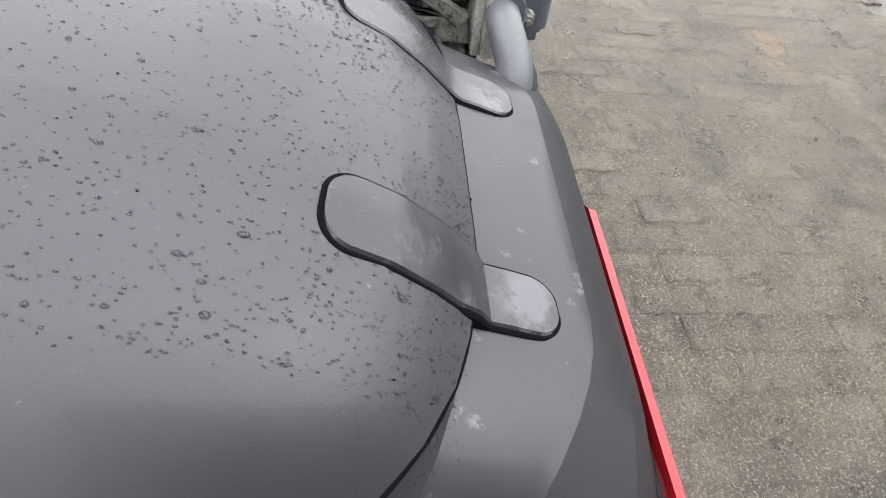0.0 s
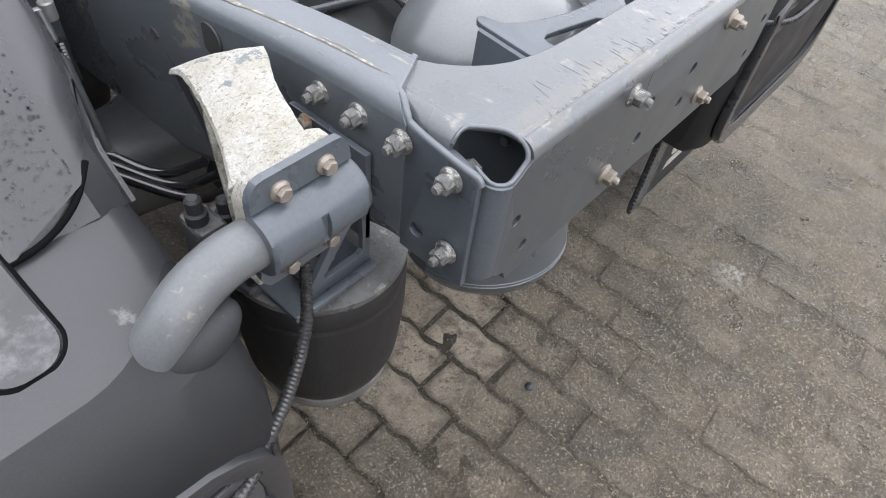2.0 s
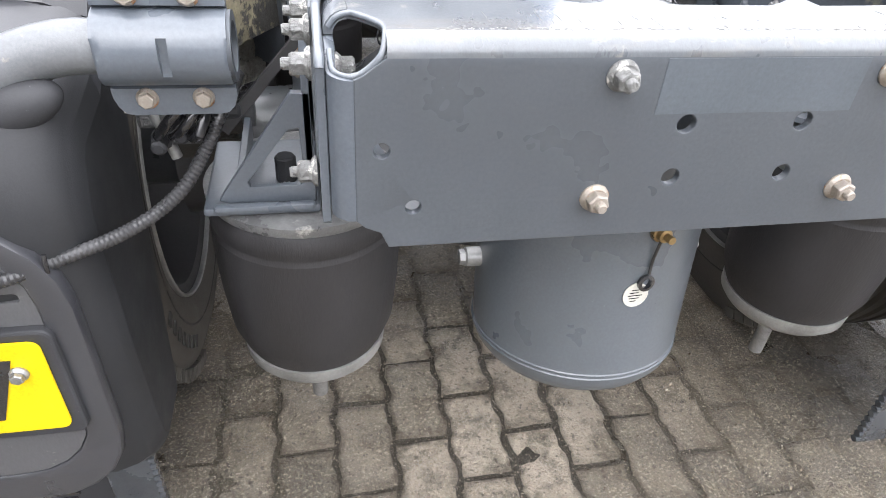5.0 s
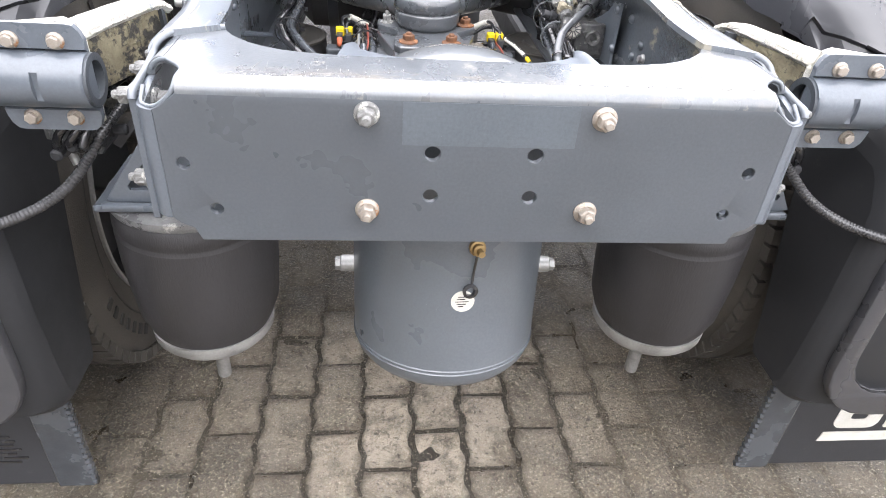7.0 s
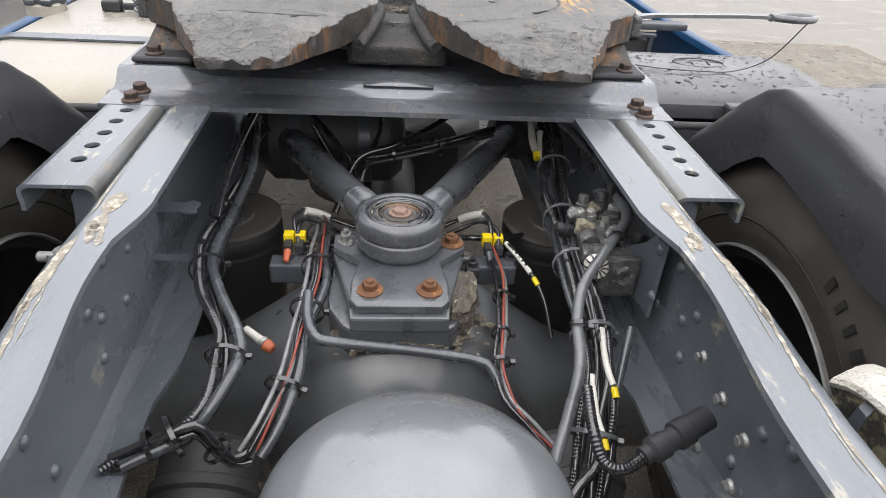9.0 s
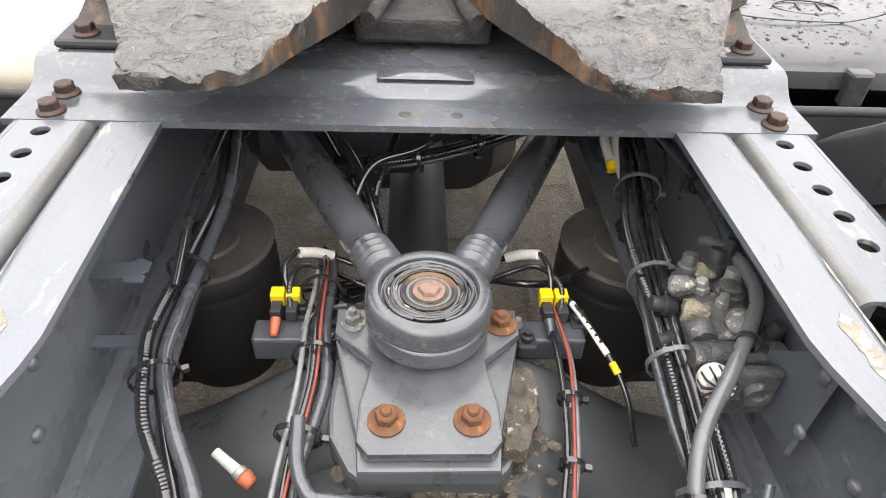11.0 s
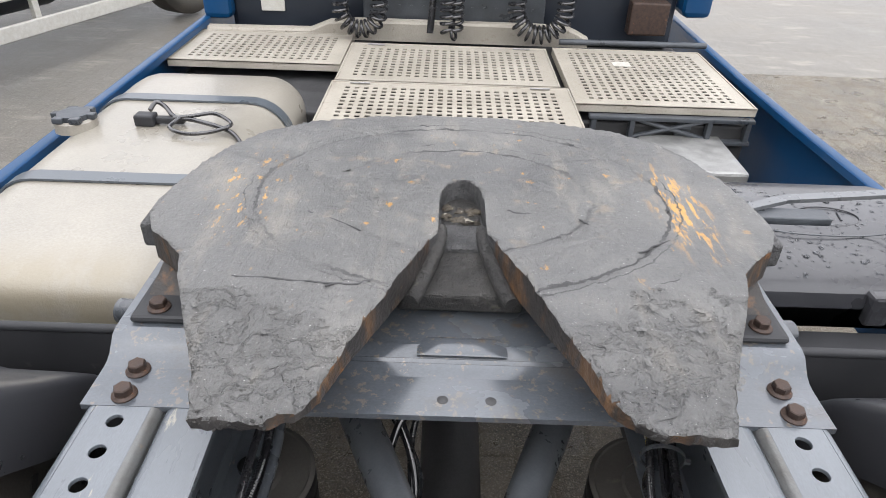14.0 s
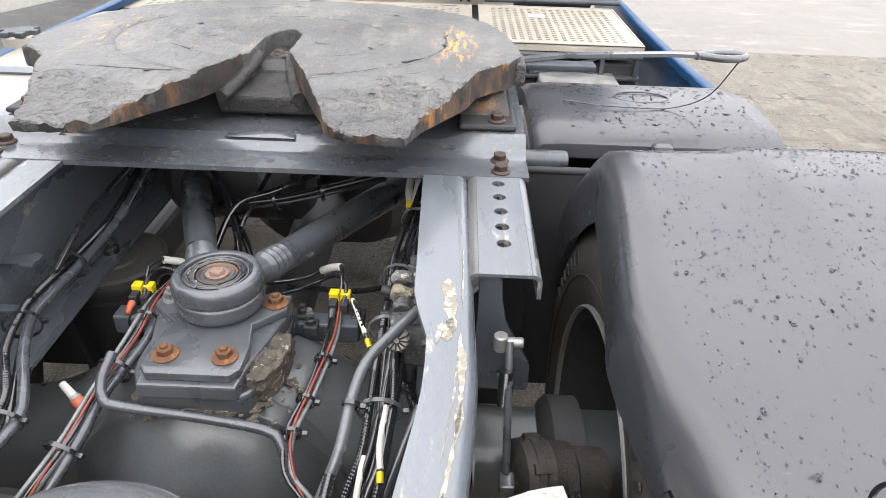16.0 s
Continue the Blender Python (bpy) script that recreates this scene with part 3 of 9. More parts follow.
def far_ground():
    """Block paving that fades into plain wet ground by its own joints."""
    m = material("yard_paving", (0.215, 0.2, 0.177), (0.15, 0.138, 0.118), 0.8, 0.45, 0, 0.8, 90, (0.3, 0.25, 0.17), 0.45, 0.64, rough_var=0.15, depth=0.006, soft=0.2)
    n, l, b = tune(m)
    br = n.new("ShaderNodeTexBrick")
    br.inputs["Scale"].default_value = 1.0
    br.inputs["Brick Width"].default_value, br.inputs["Row Height"].default_value = 0.21, 0.112
    br.inputs["Mortar Size"].default_value, br.inputs["Mortar Smooth"].default_value = 0.008, 0.4
    mp = n.new("ShaderNodeMapping")
    mp.inputs["Rotation"].default_value = (0, 0, radians(90))
    tc = n.new("ShaderNodeTexCoord")
    l.new(tc.outputs["Object"], mp.inputs["Vector"])
    l.new(mp.outputs[0], br.inputs["Vector"])
    mx = n.new("ShaderNodeMix")
    mx.data_type = "RGBA"
    faint = n.new("ShaderNodeMath")
    faint.operation = "MULTIPLY"
    faint.inputs[1].default_value = 0.35
    l.new(br.outputs["Fac"], faint.inputs[0])
    l.new(faint.outputs[0], mx.inputs["Factor"])
    src = b.inputs["Base Color"].links[0].from_socket
    l.new(src, mx.inputs["A"])
    mx.inputs["B"].default_value = (0.11, 0.10, 0.08, 1)
    l.new(mx.outputs["Result"], b.inputs["Base Color"])
    return m


def fifth_plate(rough=False):
    """Smeared grey grease with pits and flakes, scraped rings round the mouth, orange rust where the trailer has rubbed."""
    m = material("fifth_wheel_grease" if not rough else "torn_grease", (0.178, 0.177, 0.172), (0.13, 0.13, 0.128), 5, 0.45, 0.0, 0.8, 240, (0.225, 0.217, 0.2), 9, 0.56, (1, 0.6, 1), rough_var=0.2, depth=0.004, soft=0.2)
    o = dict(coords="Object")
    # smears across and along, pits, glinting grit
    blotch(m, 5, 0.48, 0.66, (0.095, 0.097, 0.1), 0.6, None, (0.5, 1.4, 1), **o)
    blotch(m, 12, 0.54, 0.7, (0.25, 0.232, 0.2), 0.55, None, (1.6, 0.4, 1), **o)
    blotch(m, 120, 0.6, 0.64, (0.085, 0.082, 0.078), 0.6, (0.0, -0.25, 0.7, 0.2), (1.3, 0.7, 1), **o)
    blotch(m, 120, 0.63, 0.66, (0.09, 0.086, 0.08), 0.55, (0.0, 0.08, 0.2, 0.12), (1, 1, 1), **o)
    blotch(m, 190, 0.655, 0.68, (0.07, 0.068, 0.065), 0.6, **o)
    # rust: broad on one side of the ring, flecks elsewhere
    blotch(m, 40, 0.53, 0.58, (0.56, 0.31, 0.085), 0.85, (0.362, 0.03, 0.045, 0.16), (1.9, 0.35, 1), **o)
    blotch(m, 30, 0.65, 0.68, (0.52, 0.28, 0.07), 0.8, (0.0, 0.06, 0.5, 0.3), (1, 0.6, 1), **o)
    blotch(m, 48, 0.585, 0.62, (0.55, 0.31, 0.09), 0.85, (-0.36, 0.05, 0.06, 0.15), (1.5, 0.6, 1), **o)
    blotch(m, 20, 0.58, 0.66, (0.33, 0.26, 0.18), 0.45, (0.0, 0.1, 0.4, 0.2), **o)
    relief(m, 9, 0.35, 0.012, (1, 0.6, 1))
    relief(m, 150, 0.6, 0.004)
    if rough:
        blotch(m, 60, 0.5, 0.62, (0.09, 0.086, 0.08), 0.3, None, (1, 0.6, 1), **o)
        relief(m, 26, 0.55, 0.02, (1, 0.7, 1), detail=9)
        relief(m, 70, 0.7, 0.01, (1, 0.8, 1), detail=9)
        relief(m, 11, 0.7, 0.006, (1, 1.3, 1), "cracks")
    relief(m, 40, 0.5, 0.008, (1.6, 0.5, 1))
    relief(m, 4.2, 0.5, 0.004, (1, 1.5, 1), "cracks")
    blotch(m, 330, 0.655, 0.68, (0.7, 0.69, 0.67), 0.75, **o)
    n, l, b = tune(m)
    tc = n.new("ShaderNodeTexCoord")
    mp = n.new("ShaderNodeMapping")
    mp.inputs["Location"].default_value = (0, -0.06, 0)
    mp.inputs["Scale"].default_value = (0.8, 1.0, 0.0)
    l.new(tc.outputs["Object"], mp.inputs["Vector"])
    ln = n.new("ShaderNodeVectorMath")
    ln.operation = "LENGTH"
    l.new(mp.outputs[0], ln.inputs[0])
    nz = n.new("ShaderNodeTexNoise")
    nz.inputs["Scale"].default_value, nz.inputs["Detail"].default_value, nz.inputs["Roughness"].default_value = 24, 6, 0.7
    l.new(tc.outputs["Object"], nz.inputs["Vector"])
    # worn grooves, broken up by grease
    col = b.inputs["Base Color"].links[0].from_socket
    broken = n.new("ShaderNodeTexNoise")
    broken.inputs["Scale"].default_value, broken.inputs["Detail"].default_value = 5.5, 4
    l.new(tc.outputs["Object"], broken.inputs["Vector"])
    gate = n.new("ShaderNodeMapRange")
    gate.inputs["From Min"].default_value, gate.inputs["From Max"].default_value = 0.42, 0.6
    l.new(broken.outputs[0], gate.inputs["Value"])
    for rr, w in ((0.275, 0.0024), (0.175, 0.002), (0.29, 0.001)):
        wob = n.new("ShaderNodeMath")
        wob.operation = "MULTIPLY_ADD"
        l.new(nz.outputs[0], wob.inputs[0])
        wob.inputs[1].default_value = 0.03
        l.new(ln.outputs["Value"], wob.inputs[2])
        cmp = n.new("ShaderNodeMath")
        cmp.operation = "COMPARE"
        l.new(wob.outputs[0], cmp.inputs[0])
        cmp.inputs[1].default_value, cmp.inputs[2].default_value = rr + 0.015, w
        half = n.new("ShaderNodeMath")
        half.operation = "MULTIPLY"
        l.new(gate.outputs[0], half.inputs[1])
        l.new(cmp.outputs[0], half.inputs[0])
        dk = n.new("ShaderNodeMix")
        dk.data_type = "RGBA"
        l.new(half.outputs[0], dk.inputs["Factor"])
        l.new(col, dk.inputs["A"])
        dk.inputs["B"].default_value = (0.045, 0.045, 0.046, 1)
        col = dk.outputs["Result"]
    l.new(col, b.inputs["Base Color"])
    return m


M["far_ground"] = far_ground()
M["fifth_plate"] = fifth_plate()
M["fifth_torn"] = fifth_plate(True)
M["mount_steel"] = material("worn_plate_paint", (0.135, 0.15, 0.17), (0.09, 0.1, 0.114), 4, 0.24, 0.15, 0.06, 200, (0.11, 0.085, 0.065), 12, 0.64, (1, 1.6, 1), depth=0.001, coat=0.6)
M["cab_dark"] = material("dark_cab_paint", (0.02, 0.027, 0.04), (0.014, 0.018, 0.026), 3, 0.4, 0, 0.06, 300)


def per_island(name, src):
    """A copy of a material whose tone varies from block to block of one mesh."""
    m = M[src].copy()
    m.name = name
    for nd in m.node_tree.nodes:
        if nd.bl_idname == "ShaderNodeObjectInfo":
            ge = m.node_tree.nodes.new("ShaderNodeNewGeometry")
            for lk in list(nd.outputs["Random"].links):
                m.node_tree.links.new(ge.outputs["Random Per Island"], lk.to_socket)
    return m


M["paver_rest"] = per_island("outer_concrete_paver", "paver")
M["paver_pale_rest"] = per_island("outer_pale_cobble", "paver_light")
# unseen walls: the pale one returns light, the dark one cuts it
M["fill_wall"] = material("pale_fill_wall", (0.42, 0.43, 0.44), (0.34, 0.35, 0.36), 0.6, 0.6, 0, 0.2, 30)
M["blocker_wall"] = material("dark_blocker_wall", (0.07, 0.073, 0.077), (0.05, 0.053, 0.057), 0.6, 0.6, 0, 0.2, 30)

for key in ("rust_edge", "grease"):
    relief(M[key], 22, 0.8, 0.012)
blotch(M["rust_edge"], 16, 0.5, 0.6, (0.26, 0.13, 0.05), 0.45, None, (1, 1, 0.4), coords="Object")

blotch(M["cream"], 5, 0.36, 0.56, (0.27, 0.235, 0.17), 0.75, (-0.9, 1.40, 0.75, 0.16), (1, 0.4, 1))
blotch(M["cream"], 140, 0.6, 0.66, (0.3, 0.27, 0.21), 0.5)
blotch(M["cream_plate"], 90, 0.6, 0.66, (0.24, 0.21, 0.16), 0.55)
blotch(M["far_ground"], 1.3, 0.5, 0.62, (0.12, 0.112, 0.1), 0.5, None, (0.35, 1.4, 1))
blotch(M["far_ground"], 5, 0.55, 0.66, (0.33, 0.3, 0.25), 0.5, None, (0.4, 1.4, 1))
blotch(M["far_ground"], 60, 0.58, 0.64, (0.4, 0.37, 0.31), 0.5)
blotch(M["black_plastic"], 200, 0.68, 0.72, (0.2, 0.2, 0.2), 0.5, coords="Object")
blotch(M["plastic_light"], 160, 0.7, 0.73, (0.4, 0.4, 0.4), 0.2, coords="Object")
for key in ("chassis", "chassis_patch", "tank_paint"):
    blotch(M[key], 150, 0.71, 0.73, (0.42, 0.42, 0.4), 0.55, coords="Object")
    blotch(M[key], 6, 0.5, 0.8, (0.075, 0.085, 0.095), 0.3, None, (1, 1, 0.35), coords="Object")

blotch(M["flange_paint"], 26, 0.5, 0.64, (0.2, 0.17, 0.13), 0.6, (0.02, 0.02, 0.5, 0.022), (0.6, 2, 1))
blotch(M["flange_paint"], 130, 0.57, 0.64, (0.36, 0.345, 0.31), 0.5, (0.02, 0.018, 0.5, 0.014), (0.5, 1, 1))
blotch(M["flange_paint"], 8, 0.45, 0.65, (0.24, 0.21, 0.175), 0.28, (0.02, 0.03, 0.5, 0.02), (0.5, 2, 1))
blotch(M["flange_paint"], 60, 0.57, 0.64, (0.13, 0.11, 0.09), 0.5, (0.02, 0.028, 0.4, 0.014), (0.5, 1, 1))

blotch(M["castwhite"], 34, 0.53, 0.56, (0.3, 0.33, 0.36), 0.9, (-0.395, 0.262, 0.045, 0.03))
blotch(M["castwhite"], 22, 0.64, 0.66, (0.28, 0.3, 0.32), 0.85)
blotch(M["castwhite"], 190, 0.56, 0.62, (0.26, 0.225, 0.15), 0.6, None, (1, 1.6, 1))
blotch(M["castwhite"], 60, 0.52, 0.66, (0.45, 0.39, 0.25), 0.6, (-0.47, 0.165, 0.07, 0.04))
blotch(M["cast_dirt"], 28, 0.5, 0.55, (0.035, 0.035, 0.036), 0.9)
blotch(M["scuff"], 90, 0.5, 0.6, (0.46, 0.43, 0.36), 0.8)
M["scratch_pale"] = material("bare_scratch", (0.36, 0.36, 0.35), (0.28, 0.275, 0.26), 30, 0.4, 0.2, 0.1, 200)
M["faded_black"] = material("faded_black_plastic", (0.1, 0.1, 0.104), (0.072, 0.072, 0.076), 7, 0.5, 0, 0.2, 500, (0.11, 0.108, 0.104), 12, 0.62, (1, 1, 0.4), depth=0.0008, soft=0.14)
blotch(M["faded_black"], 60, 0.64, 0.67, (0.2, 0.2, 0.19), 0.5, coords="Object")
# black plastic taken darker to paint the shade on the housing's rear face
M["housing_shaded"] = material("black_housing_shaded", (0.034, 0.035, 0.038), (0.024, 0.025, 0.027), 7, 0.5, 0, 0.2, 500, (0.05, 0.05, 0.05), 16, 0.66, depth=0.0008, spec=0.3)
M["strap_wet"] = material("wet_strap_plastic", (0.036, 0.037, 0.041), (0.026, 0.027, 0.03), 9, 0.2, 0, 0.2, 700, (0.07, 0.071, 0.074), 40, 0.6, depth=0.0008, coat=0.4, soft=0.1, spec=0.6)
blotch(M["strap_wet"], 16, 0.44, 0.54, (0.16, 0.165, 0.175), 0.6, (-0.7095, 0.15, 0.05, 0.03))
blotch(M["strap_wet"], 16, 0.44, 0.54, (0.16, 0.165, 0.175), 0.6, (-1.003, 0.15, 0.05, 0.03))
relief(M["strap_wet"], 60, 0.3, 0.003)
M["core_rust"] = material("dull_rusted_core", (0.28, 0.185, 0.145), (0.17, 0.11, 0.085), 60, 0.7, 0.1, 0.5, 300, (0.36, 0.25, 0.2), 50, 0.58)
M["hose_dusty"] = material("dusty_black_conduit", (0.05, 0.05, 0.052), (0.03, 0.03, 0.032), 30, 0.32, 0, 0.1, 300, (0.12, 0.118, 0.11), 40, 0.6, coat=0.5, soft=0.12)
M["dark_grease"] = material("dark_caked_grease", (0.075, 0.072, 0.068), (0.035, 0.034, 0.033), 20, 0.45, 0, 1.0, 120, (0.16, 0.145, 0.12), 40, 0.6, depth=0.008, soft=0.1)
M["wire_red"] = material("faded_red_wire", (0.3, 0.065, 0.04), (0.2, 0.04, 0.028), 30, 0.45, 0, 0.05, 300)
blotch(M["mount_steel"], 9, 0.54, 0.68, (0.085, 0.072, 0.06), 0.5, None, (0.8, 1.3, 1), coords="Object")
blotch(M["mount_steel"], 70, 0.58, 0.63, (0.2, 0.17, 0.13), 0.6, coords="Object")
for key in ("chassis_worn", "flange_paint"):
    blotch(M[key], 200, 0.66, 0.7, (0.09, 0.085, 0.075), 0.6, coords="Object")

# ---------------------------------------------------------------- ground
bm = bmesh.new()
bmesh.ops.create_grid(bm, x_segments=4, y_segments=4, size=90)
bmesh.ops.translate(bm, verts=bm.verts, vec=(0, 0, -0.014))
ground = solo("ground", bm, "far_ground", "wet grey-brown block paving of a yard", "ground", kind="structure")


# plain unseen walls behind and beside the camera, added to shape light and reflections
for nm, lo, hi in (("wall_rear", (-16, -9.6, -0.1), (10, -9.0, 3.2)), ("wall_left", (-5.6, -9.0, -0.1), (-5.0, 1.0, 5.0))):
    bm = bmesh.new()
    box(bm, lo, hi)
    solo(nm, bm, "blocker_wall" if nm == "wall_left" else "fill_wall", "plain unseen wall added to shape the light", "wall", kind="structure")


# ---------------------------------------------------------------- chassis frame
TOP = 0.905


def rail_x(y):
    """Half distance from the centre line to the rail's outer face."""
    if y < 0.22:
        return 0.372
    if y < 0.52:
        t = (y - 0.22) / 0.30
        return 0.372 + 0.023 * t * t * (3 - 2 * t)
    return 0.395


FLANGE = [(0.13, 0.072), (0.30, 0.067), (0.44, 0.06), (0.55, 0.06), (0.63, 0.078), (1.70, 0.08)]


def flange_wide(y):
    """Width of the rail's flange, which is cut back over the axle."""
    for (a, p), (b, q) in zip(FLANGE, FLANGE[1:]):
        if y <= b:
            return p + (q - p) * max(0.0, y - a) / (b - a)
    return 0.08


def rail_top(y):
    return TOP + 0.0165 * (1 - min(max((y - 0.1) / 0.5, 0), 1))


def build_frame():
    fr = thing("truck_chassis", (0, 0, 0.7), "blue-grey painted steel truck chassis with scuffed flanges", "chassis")
    for s in (-1, 1):
        ys = [0.146, 0.18, 0.2, 0.22, 0.26, 0.3, 0.34, 0.38, 0.42, 0.46, 0.5, 0.52, 0.55, 0.58, 0.61, 0.64, 0.7, 1.0, 1.3, 1.5, 1.68]
        secs = []
        for y, cut in [(0.110, 5), (0.114, 4), (0.119, 3), (0.125, 2), (0.133, 1)] + [(y, -1) for y in ys]:
            x = rail_x(y)
            low = 0.735 - 0.095 * min(max((y - 0.13) / 0.35, 0), 1)
            wide, top = flange_wide(y), rail_top(y)
            t, r = 0.008, 0.02
            bend = [(x - r + r * math.sin(a), top - r + r * math.cos(a)) for a in (radians(18 * j) for j in range(6))]
            back = [(x - r + (r - t) * math.sin(a), top - r + (r - t) * math.cos(a)) for a in (radians(18 * j) for j in range(6))]
            over, under = [(x - wide, top)] + bend, [(x - wide, top - t)] + back
            if cut > 0:
                # only part of the bend is left where the flange is cut away
                over, under = [bend[cut]] * (cut + 1) + bend[cut:], [back[cut]] * (cut + 1) + back[cut:]
            pts = over + [(x, low + r), (x - r * 0.3, low + r * 0.3), (x - r, low), (x - wide, low), (x - wide, low + t), (x - r, low + t), (x - t, low + r)] + under[::-1]
            # the flange's rear end is cut at a slant
            slant = 0.024 if y == ys[0] else 0.0
            secs.append([(mid(y) + s * a, y + (slant * max(0.0, x - 0.02 - a) / wide if b > top - 0.03 else 0.0), b) for a, b in pts])
        part("rail", loft(bmesh.new(), secs), "chassis_worn", fr, "grey steel rail with scraped top flange")
        # web running on behind the flange, cut down in a curve towards the rear
        prof = [(0.1098, 0.737), (0.022, 0.737), (0.02, 0.74), (0.02, 0.882), (0.024, 0.888), (0.034, 0.8895), (0.05, 0.891), (0.07, 0.8935), (0.09, 0.8965), (0.1098, 0.901)]
        w = plate(prof, [circle(0.088, 0.775, 0.009)], 0.008, 0.001, Matrix.Translation((mid(0) + s * 0.372 + (0.008 if s < 0 else 0), 0, 0)) @ UP_YZ)
        part("rail_end", w, "chassis", fr)
        edge = [(mid(0) + s * 0.368, y, z + 0.0004) for y, z in prof[3:10]] + [(mid(0) + s * (0.352 + 0.016 * math.sin(a)), y, rail_top(y) - 0.02 + 0.016 * math.cos(a)) for y, a in ((0.114, radians(72)), (0.119, radians(54)), (0.125, radians(36)), (0.133, radians(18)), (0.142, 0.0))] + [(mid(0) + s * 0.335, 0.152, rail_top(0.15) - 0.004), (mid(0) + s * 0.30, 0.17, rail_top(0.17) - 0.004)]
        part("worn_edge", tube(bmesh.new(), edge, 0.0042, 8), "chassis_worn", fr, "bright worn edge of the cut web")
        for y, z in ((0.049, 0.875), (0.113, 0.881), (0.172, 0.879), (0.043, 0.779), (0.228, 0.877)):
            bolt(fr, NUT, (mid(0.1) + s * (rail_x(y)), y, z), TO_LEFT if s < 0 else TO_RIGHT)
        for y, z in ((0.55, 0.80), (0.58, 0.77), (0.62, 0.83), (0.56, 0.72), (0.66, 0.74), (0.70, 0.80), (0.35, 0.80), (0.38, 0.72), (0.30, 0.83), (0.28, 0.76)):
            bolt(fr, RIVET, (mid(y) + s * (rail_x(y) - 0.008), y, z), TO_RIGHT if s < 0 else TO_LEFT, "rivet")
        # oblong hole and small holes in the web, seen from outside as dark plugs set in
        for y, z, r in ((0.392, 0.868, 0.02), (0.50, 0.83, 0.0075), (0.585, 0.85, 0.008), (0.345, 0.80, 0.007)):
            bm = bmesh.new()
            x = mid(y) + s * (rail_x(y) + 0.0015)
            turned(bm, [(0, 0.0), (r * 0.96, 0), (r, -0.002)], Matrix.Translation((x, y, z)) @ (TO_LEFT if s < 0 else TO_RIGHT), 18)
            part("web_hole", bm, "void", fr)
        # ochre scrapes along the flange's outer edge
        rnd = random.Random(40 + s)
        bm = bmesh.new()
        for y0, y1, d0, d1, w in ((0.155, 0.34, 0.029, 0.022, 0.0018), (0.30, 0.45, 0.0235, 0.016, 0.0022), (0.38, 0.56, 0.017, 0.020, 0.0048), (0.36, 0.50, 0.029, 0.024, 0.0010), (0.60, 0.75, 0.016, 0.013, 0.0012), (0.20, 0.26, 0.033, 0.030, 0.0008), (0.555, 0.672, 0.030, 0.034, 0.0105), (0.535, 0.575, 0.048, 0.042, 0.0045), (0.54, 0.59, 0.036, 0.03, 0.006)):
            n = int((y1 - y0) / 0.004)
            row = []
            for k in range(n + 1):
                u = k / n
                y = y0 + (y1 - y0) * u
                x = rail_x(y) - (d0 + (d1 - d0) * u) + 0.0016 * noise.noise(Vector((y * 45, s, w * 900)))
                ww = w * min(1.0, 6 * u, 6 * (1 - u)) * max(0.06, 0.9 + 0.75 * noise.noise(Vector((y * 45, s * 3, w * 500))) + 0.3 * noise.noise(Vector((y * 190, s * 5, w * 300))))
                row.append((x, y, ww))
            for (xa, ya, wa), (xb, yb, wb) in zip(row, row[1:]):
                q = [bm.verts.new((mid(y) + s * x, y, rail_top(y) + 0.0006)) for x, y in ((xa - wa, ya), (xa + wa, ya), (xb + wb, yb), (xb - wb, yb))]
                bm.faces.new(q if s > 0 else q[::-1])
        bmesh.ops.remove_doubles(bm, verts=bm.verts[:], dist=0.00005)
        tagged(part("scraped_patch", bm, "scuff", fr, "scraped ochre primer along the flange"), kind="stuff")
    return fr


frame_ob = build_frame()


